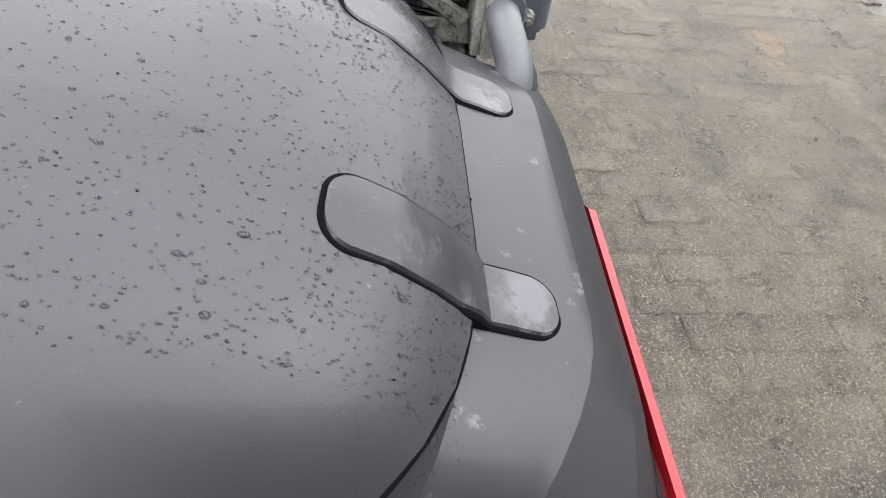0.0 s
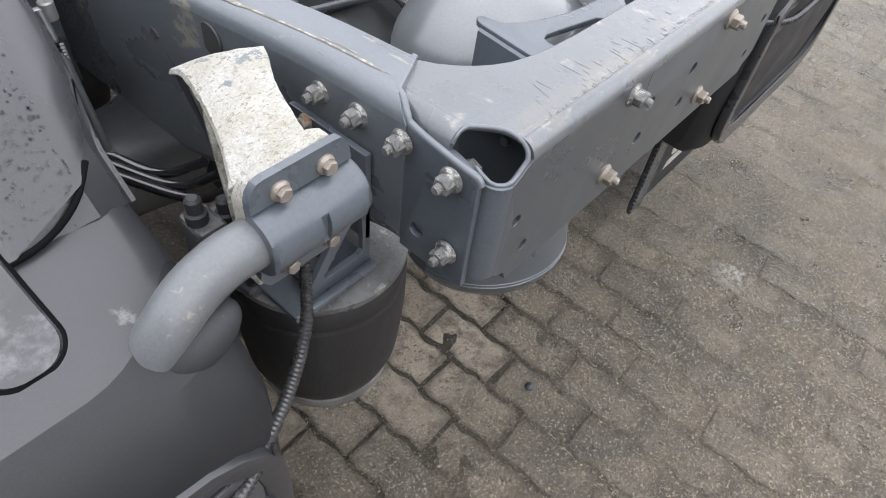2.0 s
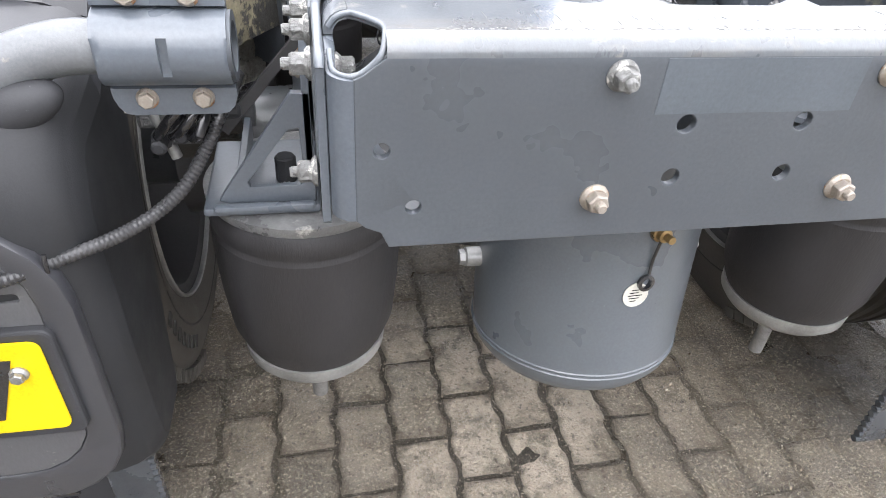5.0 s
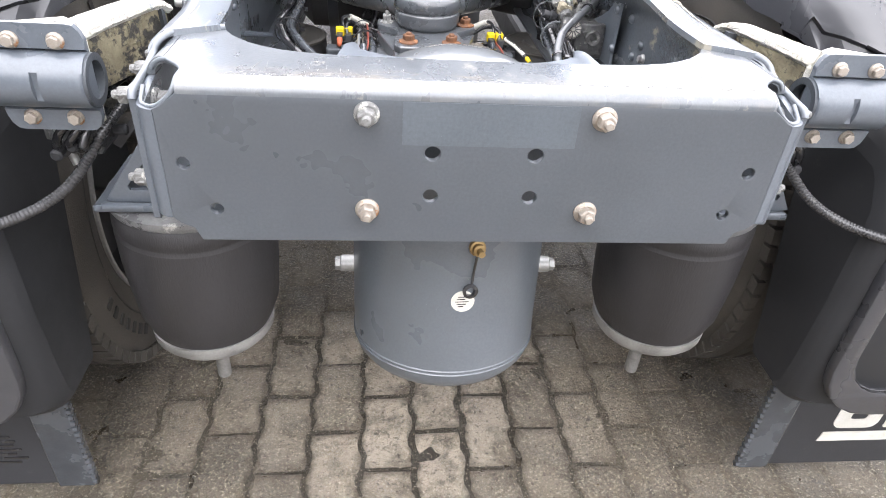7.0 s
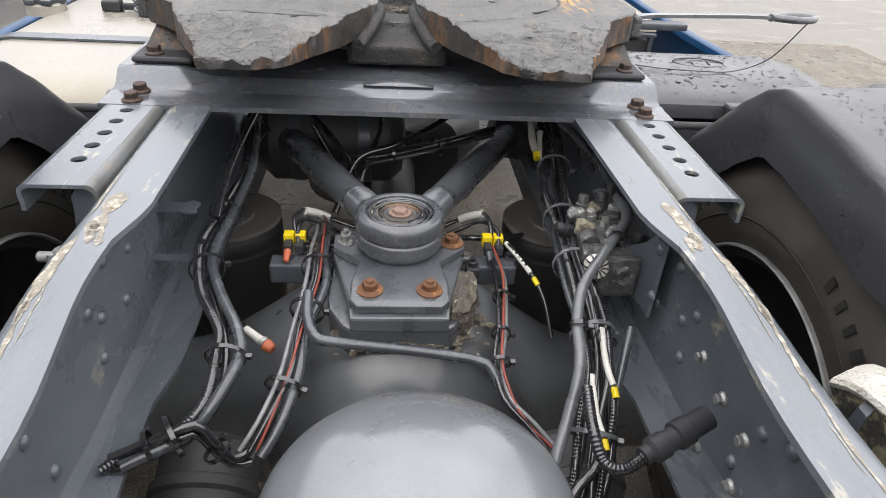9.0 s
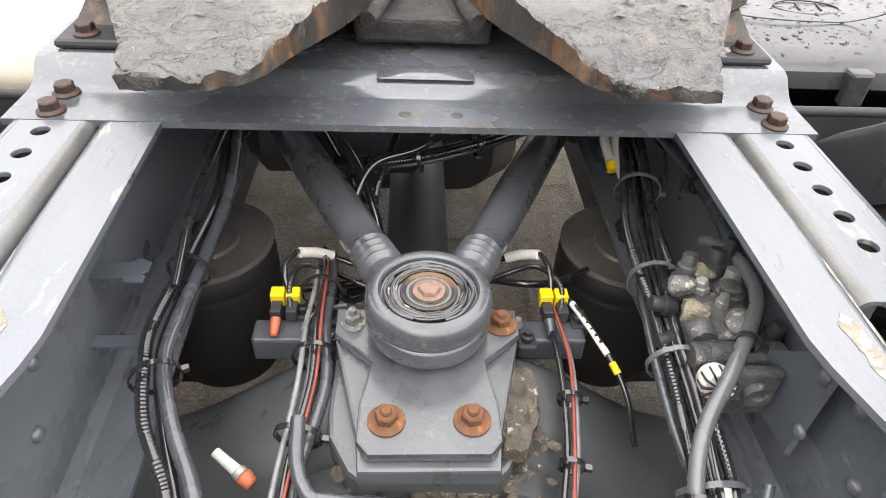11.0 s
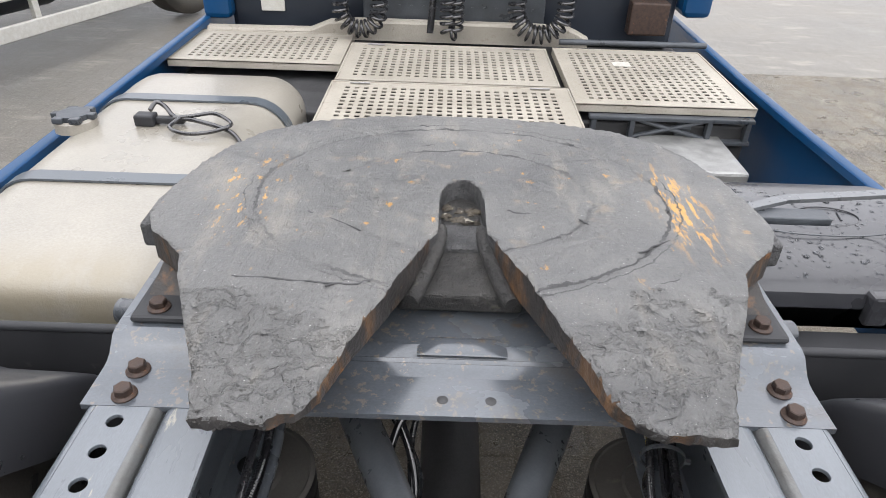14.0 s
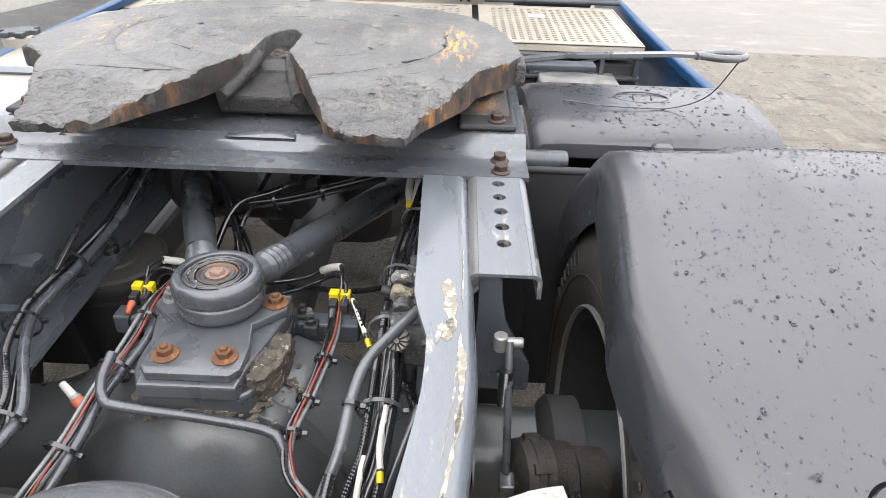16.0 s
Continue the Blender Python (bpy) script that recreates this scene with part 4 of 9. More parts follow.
def build_crossmember():
    c = mid(0)
    cm = thing("rear_crossmember", (c, 0, 0.722), "blue-grey pressed steel rear crossmember with bolts and round holes", "crossmember")
    ends = [(0.3435, 0.752), (0.3435, 0.8805), (0.337, 0.8835), (0.328, 0.8905), (0.318, 0.8975)]
    out = [(-x, z) for x, z in ends] + ends[::-1] + [(0.336, 0.7445), (0.322, 0.738), (0.315, 0.722), (-0.315, 0.722), (-0.322, 0.738), (-0.336, 0.7445)]
    holes = [circle(x, z, r) for x, z, r in ((-0.0565, 0.837, 0.0088), (0.058, 0.837, 0.0088), (-0.0565, 0.784, 0.0085), (0.058, 0.784, 0.0085), (-0.322, 0.82, 0.007),
                                             (-0.294, 0.764, 0.007), (0.312, 0.82, 0.0075), (0.298, 0.764, 0.0075))]
    face = plate(out, holes, 0.008, 0.001, Matrix.Translation((c, 0, 0)) @ UP_XZ)
    # same paint as the chassis, with the face's shade in its colour
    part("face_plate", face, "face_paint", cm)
    # rounded top edge, which runs on smoothly into the face and the flange
    bm = bmesh.new()
    secs = []
    for x in (-0.318, 0.318):
        q = [(0.016 - 0.016 * math.cos(a), 0.897 + 0.016 * math.sin(a)) for a in (radians(11.25 * k) for k in range(9))]
        q += [(0.016, 0.905), (0.008, 0.897)]
        secs.append([(c + x, y, z) for y, z in q])
    loft(bm, secs)
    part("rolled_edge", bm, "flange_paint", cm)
    inner = [(-0.305, 0.20), (-0.303, 0.185), (-0.298, 0.168), (-0.288, 0.15), (-0.275, 0.135), (-0.262, 0.123), (-0.245, 0.1115), (-0.225, 0.102), (-0.2, 0.0955), (-0.17, 0.091), (-0.12, 0.0885), (0, 0.0865)]
    inner += [(-x, y) for x, y in inner[-2::-1]]
    rim = [(0.3435, 0.0655), (0.341, 0.064), (0.337, 0.061), (0.331, 0.0545), (0.324, 0.046), (0.319, 0.037), (0.317, 0.028), (0.318, 0.016)]
    fl = [(-0.3435, 0.20)] + [(-x, y) for x, y in rim] + rim[::-1] + [(0.3435, 0.20)] + inner[::-1]
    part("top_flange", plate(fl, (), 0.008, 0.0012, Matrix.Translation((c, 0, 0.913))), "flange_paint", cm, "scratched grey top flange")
    bm = bmesh.new()
    box(bm, (c - 0.315, 0.0085, 0.7225), (c + 0.315, 0.07, 0.7295), 0.002)
    part("bottom_flange", bm, "chassis", cm)
    for s in (-1, 1):
        # rounded upright corner and the side flange inside the rail, its top edge rising to the flange
        secs = []
        for j in range(8):
            a = radians(90 * j / 5)
            if j < 6:
                p, q = (0.3435 + 0.02 * math.sin(a), 0.02 - 0.02 * math.cos(a)), (0.3435 + 0.012 * math.sin(a), 0.02 - 0.012 * math.cos(a))
            else:
                p, q = (0.3635, (0.06, 0.13)[j - 6]), (0.3555, (0.06, 0.13)[j - 6])
            top = 0.8805 + 0.0015 * j / 5 if j < 6 else (0.892, 0.894)[j - 6]
            low = 0.752 if j < 6 else 0.745
            secs.append([(c + s * p[0], p[1], low), (c + s * p[0], p[1], top - 0.001), (c + s * (p[0] * 0.5 + q[0] * 0.5), p[1] * 0.5 + q[1] * 0.5, top), (c + s * q[0], q[1], top - 0.001), (c + s * q[0], q[1], low)])
        part("side_flange", loft(bmesh.new(), secs), "chassis", cm)
        bend = bmesh.new()
        secs = []
        for y in (0.0655, 0.20):
            q = [(0.3435 + 0.02 * math.sin(a), 0.893 + 0.02 * math.cos(a)) for a in (radians(15 * k) for k in range(7))] + [(0.3435 + 0.012 * math.sin(a), 0.893 + 0.012 * math.cos(a)) for a in (radians(90 - 15 * k) for k in range(7))]
            secs.append([(c + s * x, y, z) for x, z in q])
        part("bend", loft(bend, secs), "flange_paint", cm)
        bm = bmesh.new()
        box(bm, (c + s * 0.262 - 0.004, 0.0085, 0.735), (c + s * 0.262 + 0.004, 0.125, 0.904), 0.002)
        part("stiffener", bm, "chassis_patch", cm, "inner stiffening plate")
        bolt(cm, NUT_SMALL, (c + s * 0.267, 0.06, 0.86), TO_RIGHT if s > 0 else TO_LEFT)
        for y, z in ((0.049, 0.868), (0.043, 0.779)):
            bolt(cm, HEAD, (c + s * 0.355, y, z), TO_RIGHT if s < 0 else TO_LEFT, "bolt_head")
        lip = [(0.3585, 0.0655, 0.899), (0.354, 0.0655, 0.9055), (0.348, 0.0655, 0.909)] + [(x, y, 0.9105) for x, y in rim[1:-1]] + [(0.318, 0.015, 0.9095), (0.3195, 0.008, 0.9045), (0.3225, 0.004, 0.8975), (0.329, 0.004, 0.8905), (0.337, 0.004, 0.884), (0.345, 0.005, 0.881), (0.353, 0.009, 0.881), (0.3585, 0.018, 0.8825), (0.3595, 0.035, 0.891)]
        part("opening_rim", tube(bmesh.new(), [(c + s * x, y, z) for x, y, z in lip], 0.0027, 8), "chassis_worn", cm, "bright worn rim of the corner opening")
    for x, z, n in ((-0.1275, 0.882, NUT), (0.127, 0.883, NUT_TINT), (-0.1275, 0.766, NUT_TINT), (0.127, 0.766, NUT_TINT)):
        bolt(cm, n, (c + x, 0, z), TO_REAR, "bolt", "zinc flange bolt with rust bloom")
    # faint lighter rectangle where a label sat
    ghost = Matrix.Translation((c, -0.0004, 0)) @ UP_XZ
    part("label_ghost", plate([(-0.09, 0.847), (0.10, 0.847), (0.10, 0.896), (-0.09, 0.896)], (), 0.0006, 0, ghost), "chassis_patch", cm, "slightly darker rectangle where a label sat")
    bm = bmesh.new()
    rnd = random.Random(8)
    for k in range(300):
        if k < 26:
            # scratches drawn over the flange beside and behind the opening
            x, y, a = rnd.uniform(-0.29, -0.02) if rnd.random() < 0.85 else rnd.uniform(-0.02, 0.29), rnd.uniform(0.022, 0.058), rnd.gauss(0.02, 0.12)
            a -= 0.5 * max(0.0, -0.18 - x) / 0.1
            ln, wd = min(rnd.expovariate(1 / 0.005) + 0.002, 0.014), rnd.uniform(0.00006, 0.00026)
        elif k < 34:
            x, y, a = rnd.uniform(-0.15, 0.29), rnd.uniform(0.022, 0.07), rnd.uniform(-0.5, 0.5)
            ln, wd = rnd.uniform(0.002, 0.007), rnd.uniform(0.0001, 0.0003)
        else:
            # worn band along the front edge
            x, y, a = rnd.uniform(-0.28, 0.3), 0.0175 + abs(rnd.gauss(0, 0.0025)), rnd.uniform(-0.3, 0.3) + (1.57 if rnd.random() < 0.5 else 0)
            ln, wd = rnd.uniform(0.0006, 0.003), rnd.uniform(0.00015, 0.0006)
        m = Matrix.Translation((c + x, y, 0.91335)) @ Matrix.Rotation(a, 4, "Z")
        join(bm, plate([(-wd, -ln), (wd, -ln * 0.8), (wd * 0.6, ln), (-wd * 0.8, ln * 0.7)], (), 0.0003, 0, m))
    tagged(part("scratch", bm, "scratch_pale", cm), kind="stuff")
    return cm


build_crossmember()


# ---------------------------------------------------------------- air tank under the crossmember
def build_tank():
    x, y, r = 0.02, 0.242, 0.154
    tk = thing("air_tank", (x, y, 0.31), "blue-grey upright compressed-air tank hung behind the crossmember", "air tank")
    m = Matrix.Translation((x, y, 0))
    prof = [(0, 0.335), (0.05, 0.337), (0.09, 0.343), (0.12, 0.354), (0.14, 0.368), (0.15, 0.382), (r, 0.397), (r + 0.0015, 0.3985), (r, 0.40), (r, 0.404), (r + 0.0015, 0.4055), (r, 0.407), (r, 0.766), (0.12, 0.775), (0, 0.775)]
    part("shell", turned(bmesh.new(), prof, m, 64), "tank_paint", tk)
    for s in (-1, 1):
        bm = bmesh.new()
        cyl(bm, (x + s * (r - 0.01), y, 0.515), (x + s * (r + 0.022), y, 0.515), 0.014, bevel=0.002)
        cyl(bm, (x + s * (r + 0.01), y, 0.515), (x + s * (r + 0.03), y, 0.515), 0.011, seg=6)
        part("port", bm, "alu", tk, "plugged metal port")
    def on_shell(deg, z):
        a = radians(deg)
        return Matrix.Translation((x + r * math.sin(a), y - r * math.cos(a), z)) @ Matrix.Rotation(a, 4, "Z") @ TO_REAR

    part("valve", turned(bmesh.new(), [(0, -0.002), (0.012, -0.002), (0.012, 0.006), (0.009, 0.007), (0.009, 0.014), (0.005, 0.015), (0.005, 0.026), (0, 0.026)], on_shell(9, 0.622), 12), "brass", tk, "brass drain valve")
    part("vent_hole", turned(bmesh.new(), [(0.006, -0.001), (0.0115, 0.001), (0.0115, 0.005), (0.007, 0.006), (0.006, 0.0)], on_shell(7, 0.552), 18), "black", tk, "black rubber ring")
    w = [on_shell(d, z) @ Vector((0, 0, o)) for d, z, o in ((8.7, 0.612, 0.008), (8.2, 0.585, 0.003), (7.5, 0.565, 0.004))]
    part("wire", tube(bmesh.new(), w, 0.002, 6), "black", tk)
    at = on_shell(3.5, 0.534)
    tag = part("tag", turned(bmesh.new(), [(0, 0), (0.0175, 0), (0.0175, 0.001), (0, 0.0012)], at, 28), "white", tk, "round white data label")
    bm = bmesh.new()
    for k in range(5):
        w = 0.011 - 0.002 * abs(k - 2)
        bar = bmesh.new()
        box(bar, (-w, -0.009 + 0.004 * k, 0.0012), (w * random.uniform(0.2, 0.9), -0.0078 + 0.004 * k, 0.0016))
        bar.transform(at)
        join(bm, bar)
    part("printed_lines", bm, "black", tag)
    cap = [(0.154 * math.sin(a), 0.765 + 0.105 * math.cos(a)) for a in (radians(6 * k) for k in range(16))]
    part("dome", turned(bmesh.new(), [(max(q[0], 0.0), q[1]) for q in cap], Matrix.Translation((x, y, 0)), 64), "dome_paint", tk, "glossy domed top")
    # the tank leans forward
    pivot = Vector((0, 0.0, 0.205))
    lean = Matrix.Translation(pivot) @ Matrix.Rotation(radians(-8), 4, "X") @ Matrix.Translation(-pivot)
    for ob in tk.children_recursive:
        ob.data.transform(lean)
    # slotted bracket that holds the tank's shoulder
    edge = [(-0.137, 0.178), (-0.12, 0.166), (-0.10, 0.156), (-0.075, 0.147), (-0.05, 0.141), (-0.025, 0.1375), (0, 0.136)]
    edge += [(-a, b) for a, b in edge[-2::-1]]
    out = [(-0.175, 0.06), (0.175, 0.06), (0.16, 0.19), (0.157, 0.2), (0.15, 0.206), (0.143, 0.203)] + edge[::-1] + [(-0.143, 0.203), (-0.15, 0.206), (-0.157, 0.2), (-0.16, 0.19)]
    slot = [(-0.128, 0.092), (-0.03, 0.092), (-0.027, 0.102), (-0.034, 0.110), (-0.09, 0.122), (-0.116, 0.127), (-0.125, 0.124), (-0.129, 0.115)]
    part("bracket", plate(out, [slot, [(-a, b) for a, b in slot[::-1]]], 0.008, 0.002, Matrix.Translation((x, 0, 0.893))), "chassis", tk, "slotted grey steel bracket")
    for s in (-1, 1):
        bm = bmesh.new()
        secs = [[(x + s * (a + o), b, z) for o, z in ((0.0, 0.889), (0.006, 0.886), (0.008, 0.84), (0.002, 0.84))] for a, b in ((0.173, 0.062), (0.158, 0.192))]
        loft(bm, secs)
        part("bracket_side", bm, "chassis", tk)


build_tank()


# ---------------------------------------------------------------- air bellows
def build_bellows(x, y, z0, z1, r, rear, tilt=0.0):
    b = thing("air_bellows", (x, y, z0), "black rubber air spring bellows on a pale base" if rear else "black rubber air spring bellows below a dark lid", "air spring", "rear axle air springs")
    m = Matrix.Translation((x, y, 0))
    h = z1 - z0
    prof = [(0, z0 + 0.03), (r * 0.80, z0 + 0.03), (r * 0.86, z0 + 0.045), (r * 0.94, z0 + h * 0.27), (r * 0.985, z0 + h * 0.5), (r, z0 + h * 0.65), (r * 1.0, z0 + h * 0.84), (r * 0.985, z0 + h * 0.86), (r * 0.985, z0 + h * 0.875), (r * 1.0, z0 + h * 0.89), (r * 0.99, z1 - 0.012), (r * 0.95, z1 - 0.004), (0, z1 - 0.002)]
    part("bellows", turned(bmesh.new(), prof, m, 56), "rubber", b)
    if rear:
        part("base_ring", turned(bmesh.new(), [(0, z0), (r * 0.62, z0), (r * 0.76, z0 + 0.005), (r * 0.835, z0 + 0.016), (r * 0.845, z0 + 0.034), (0, z0 + 0.034)], m, 48), "alu", b, "pale plastic piston base")
        part("stud", cyl(bmesh.new(), (x, y, z0 - 0.115), (x, y, z0 + 0.004), 0.012, seg=12, bevel=0.002), "zinc", b)
        part("lid", turned(bmesh.new(), [(0, z1 - 0.003), (r * 0.98, z1 - 0.003), (r * 1.0, z1 + 0.002), (r * 1.0, z1 + 0.01), (r * 0.9, z1 + 0.013), (0, z1 + 0.013)], m, 48), "lid_dirty", b, "crimped dirty metal lid")
    else:
        part("lid", turned(bmesh.new(), [(0, z1 - 0.003), (r * 0.99, z1 - 0.003), (r * 1.0, z1 + 0.002), (r * 0.93, z1 + 0.005), (r * 0.9, z1 + 0.003), (r * 0.5, z1 + 0.003), (r * 0.46, z1 + 0.007), (0, z1 + 0.007)], m, 48), "lid_dusty", b, "dusty pressed metal lid")
        part("port", cyl(bmesh.new(), (x, y, z1), (x, y, z1 + 0.03), 0.018, seg=14, bevel=0.003), "black", b)


for sx in (-1, 1):
    build_bellows(0.012 + sx * 0.382, 0.232, 0.386, 0.655, 0.117, True)
    build_bellows(sx * 0.342, 1.09, 0.34, 0.632, 0.109, False)


# ---------------------------------------------------------------- rear axle and its V rod
def build_axle():
    y0, zc = 0.755, 0.46
    ax = thing("rear_axle", (0.004, y0, 0.3), "dark grey cast rear axle housing with greasy mount on top", "axle")
    m = Matrix.Translation((0.004, y0, zc)) @ TO_REAR
    # domed cover with its shoulder, pressed into the banjo beam
    prof = [(0, 0.215), (0.05, 0.213), (0.1, 0.203), (0.145, 0.184), (0.175, 0.163), (0.195, 0.143), (0.206, 0.13), (0.214, 0.125), (0.223, 0.124), (0.228, 0.121), (0.231, 0.112), (0.232, 0.09)]
    part("cover", turned(bmesh.new(), prof, m, 72), "axle_paint", ax, "smooth domed axle cover")
    secs = []
    for k in range(-26, 27):
        x = 0.029 * k
        u = abs(x)
        # the beam swells round the differential and tapers to the axle tubes
        r = 0.085 + 0.165 / (1 + math.exp((u - 0.225) / 0.048)) * (1 - 0.1 * (u / 0.2) ** 2 if u < 0.2 else 0.9)
        deep = 0.085 + 0.037 / (1 + math.exp((u - 0.3) / 0.04))
        ring = []
        for j in range(36):
            a = j * math.tau / 36
            ca, sa = math.cos(a), math.sin(a)
            ring.append((x, y0 - 0.004 + deep * math.copysign(abs(ca) ** 0.75, ca), zc + r * math.copysign(abs(sa) ** 0.75, sa)))
        secs.append(ring)
    part("beam", loft(bmesh.new(), secs), "axle_paint", ax, "dusty grey banjo axle beam")
    for s in (-1, 1):
        part("brake_chamber", turned(bmesh.new(), [(0, 0), (0.062, 0), (0.07, 0.01), (0.07, 0.05), (0.076, 0.055), (0.076, 0.068), (0.07, 0.072), (0.07, 0.12), (0.05, 0.135), (0, 0.135)],
                                     Matrix.Translation((s * 0.262, 0.44, 0.50)) @ Matrix.Rotation(radians(-70), 4, "X"), 32), "void", ax, "black brake chamber")
    # mounting block
    c = 0.006
    part("mount_block", plate([(c - 0.105, 0.84), (c - 0.108, 0.70), (c - 0.104, 0.672), (c - 0.082, 0.632), (c - 0.07, 0.622), (c + 0.07, 0.622), (c + 0.082, 0.632), (c + 0.1, 0.665), (c + 0.108, 0.70), (c + 0.105, 0.84)], (), 0.05, 0.006, Matrix.Translation((0, 0, 0.7165))), "joint_paint", ax)
    part("spacer_plate", plate([(c - 0.07, 0.615), (c + 0.07, 0.615), (c + 0.075, 0.66), (c + 0.105, 0.78), (c + 0.105, 0.82), (c - 0.105, 0.82), (c - 0.105, 0.78), (c - 0.075, 0.66)], (), 0.026, 0.004, Matrix.Translation((0, 0, 0.742))), "joint_paint", ax)
    part("pipe", tube(bmesh.new(), [(-0.128, 0.68, 0.738), (-0.125, 0.635, 0.728), (-0.112, 0.608, 0.716), (-0.085, 0.603, 0.71), (0.027, 0.603, 0.694), (0.115, 0.597, 0.682), (0.138, 0.587, 0.674), (0.149, 0.57, 0.655)], 0.0078, 12), "hose_grey", ax, "grey pipe round the mount")
    bm = bmesh.new()
    # a broken cake of dirt beside the plate, and a thin crust spread over the beam below it
    box(bm, (c + 0.074, 0.645, 0.69), (c + 0.12, 0.752, 0.735), 0.003)
    bmesh.ops.subdivide_edges(bm, edges=bm.edges[:], cuts=9, use_grid_fill=True)
    for v in bm.verts:
        v.co.x -= 0.02 * max(0.0, (0.69 - v.co.y) / 0.045) if v.co.x > c + 0.1 else 0.0
        v.co.z -= 0.25 * max(0.0, v.co.x - c - 0.1)
        cell = noise.cell(v.co * 70)
        v.co += noise.noise_vector(v.co * 60) * 0.005 + noise.noise_vector(v.co * 190) * 0.003 + Vector((0, 0, 0.004 * cell))
    tagged(part("caked_dirt", bm, "gunk", ax, "broken cake of sand and old grease"), kind="stuff")
    bm = bmesh.new()
    rnd = random.Random(12)
    for k in range(170):
        x, y = rnd.gauss(0.03, 0.06), rnd.uniform(0.612, 0.66)
        if not -0.1 < x < 0.15:
            continue
        if x > 0.1:
            y = rnd.uniform(0.62, 0.74)
        u = abs(x - 0.004)
        z = zc + 0.085 + 0.165 / (1 + math.exp((u - 0.225) / 0.048)) * (1 - 0.1 * (u / 0.2) ** 2) - 0.004 - 0.55 * max(0.0, 0.66 - y) ** 1.1
        r = rnd.uniform(0.002, 0.007)
        bmesh.ops.create_icosphere(bm, subdivisions=1, radius=1.0, matrix=Matrix.Translation((x, y, z)) @ Matrix.Rotation(rnd.uniform(0, 3), 4, "Z") @ Matrix.Diagonal((r * 1.8, r * 1.2, r * 0.45, 1)))
    tagged(part("dirt_crust", bm, "gunk", ax, "pale grit and wet grease on the beam"), kind="stuff")
    return ax


build_axle()


def build_vrod():
    c, y, = 0.006, 0.76
    v = thing("v_rod", (c, y, 0.742), "blue-grey V-shaped axle link with a round ball joint", "axle link")
    m = Matrix.Translation((c, y, 0)) @ Matrix.Rotation(radians(-2), 4, "X")
    part("base_flange", plate([(-0.06, -0.135), (0.06, -0.135), (0.072, -0.12), (0.072, -0.075), (0.062, -0.02), (0.105, 0.02), (0.105, 0.06), (-0.105, 0.06), (-0.105, 0.02), (-0.062, -0.02), (-0.072, -0.075), (-0.072, -0.12)], (), 0.014, 0.003,
                              Matrix.Translation((c, y, 0.756))), "joint_paint", v)
    prof = [(0.052, 0.75), (0.058, 0.754), (0.065, 0.761), (0.069, 0.77), (0.0695, 0.784), (0.0685, 0.787), (0.0665, 0.7885), (0.0665, 0.791), (0.0685, 0.7925), (0.0705, 0.797), (0.071, 0.806), (0.0695, 0.8145), (0.066, 0.8195), (0.061, 0.8215), (0.0555, 0.8212), (0.0535, 0.8195), (0.0525, 0.814), (0.044, 0.812), (0.042, 0.816), (0.036, 0.816), (0.034, 0.809), (0.029, 0.809), (0.027, 0.815), (0.022, 0.815), (0.02, 0.812), (0, 0.812)]
    part("ball_joint", turned(bmesh.new(), prof, m, 56), "joint_paint", v, "round grey joint housing")
    part("joint_core", turned(bmesh.new(), [(0, 0.812), (0.031, 0.812), (0.0315, 0.8165), (0.0285, 0.818), (0.026, 0.8165), (0.0245, 0.8145), (0.018, 0.8145), (0.0165, 0.816), (0, 0.816)], m, 36), "rust_edge", v, "browned joint centre")
    part("core_disc", turned(bmesh.new(), [(0, 0.8155), (0.0175, 0.8155), (0.0175, 0.8168), (0, 0.8172)], m, 30), "core_rust", v, "rusted disc")
    part("core_nut", turned(bmesh.new(), [(0, 0.815), (0.0125, 0.815), (0.0125, 0.820), (0.011, 0.822), (0, 0.822)], m, 6), "core_rust", v, "rusted hexagon")
    part("seal_bed", turned(bmesh.new(), [(0.0315, 0.8135), (0.0505, 0.8135), (0.0505, 0.8145), (0.0315, 0.8145), (0.0315, 0.8135)], m, 40), "black", v, "black torn rubber seal")
    rnd = random.Random(3)
    for rr, a0, a1, w, mt in ((0.048, -70, 250, 0.0022, "hose_grey"), (0.0455, 20, 330, 0.0016, "black"), (0.0425, -160, 120, 0.0022, "black"), (0.040, 90, 330, 0.0014, "hose_grey"), (0.0375, -100, 170, 0.002, "black"), (0.035, 0, 290, 0.0012, "gunk"), (0.0445, 150, 280, 0.0015, "gunk")):
        arc = [m @ Vector(((rr + rnd.uniform(-0.0012, 0.0012)) * math.cos(a), (rr + rnd.uniform(-0.0012, 0.0012)) * math.sin(a), 0.8158 + rnd.uniform(-0.001, 0.0012))) for a in (radians(a0 + (a1 - a0) * k / 18) for k in range(19))]
        part("seal_ring", tube(bmesh.new(), arc, w, 7), mt, v)
    for s in (-1, 1):
        a, b = Vector((c + s * 0.03, y + 0.045, 0.79)), Vector((s * 0.29, 1.45, 0.68))
        q, ln = frame_to(a, b)
        prof = [(0.022, 0), (0.024, 0.05)]
        for k in range(4):
            prof += [(0.0262, 0.056 + 0.014 * k), (0.0285, 0.061 + 0.014 * k), (0.0255, 0.067 + 0.014 * k)]
        prof += [(0.027, 0.13), (0.031, 0.3), (0.034, ln)]
        part("arm", turned(bmesh.new(), prof, q, 28), "joint_paint", v)
        part("end_bush", cyl(bmesh.new(), (s * 0.24, 1.45, 0.68), (s * 0.37, 1.45, 0.66), 0.05, bevel=0.006), "void", v)
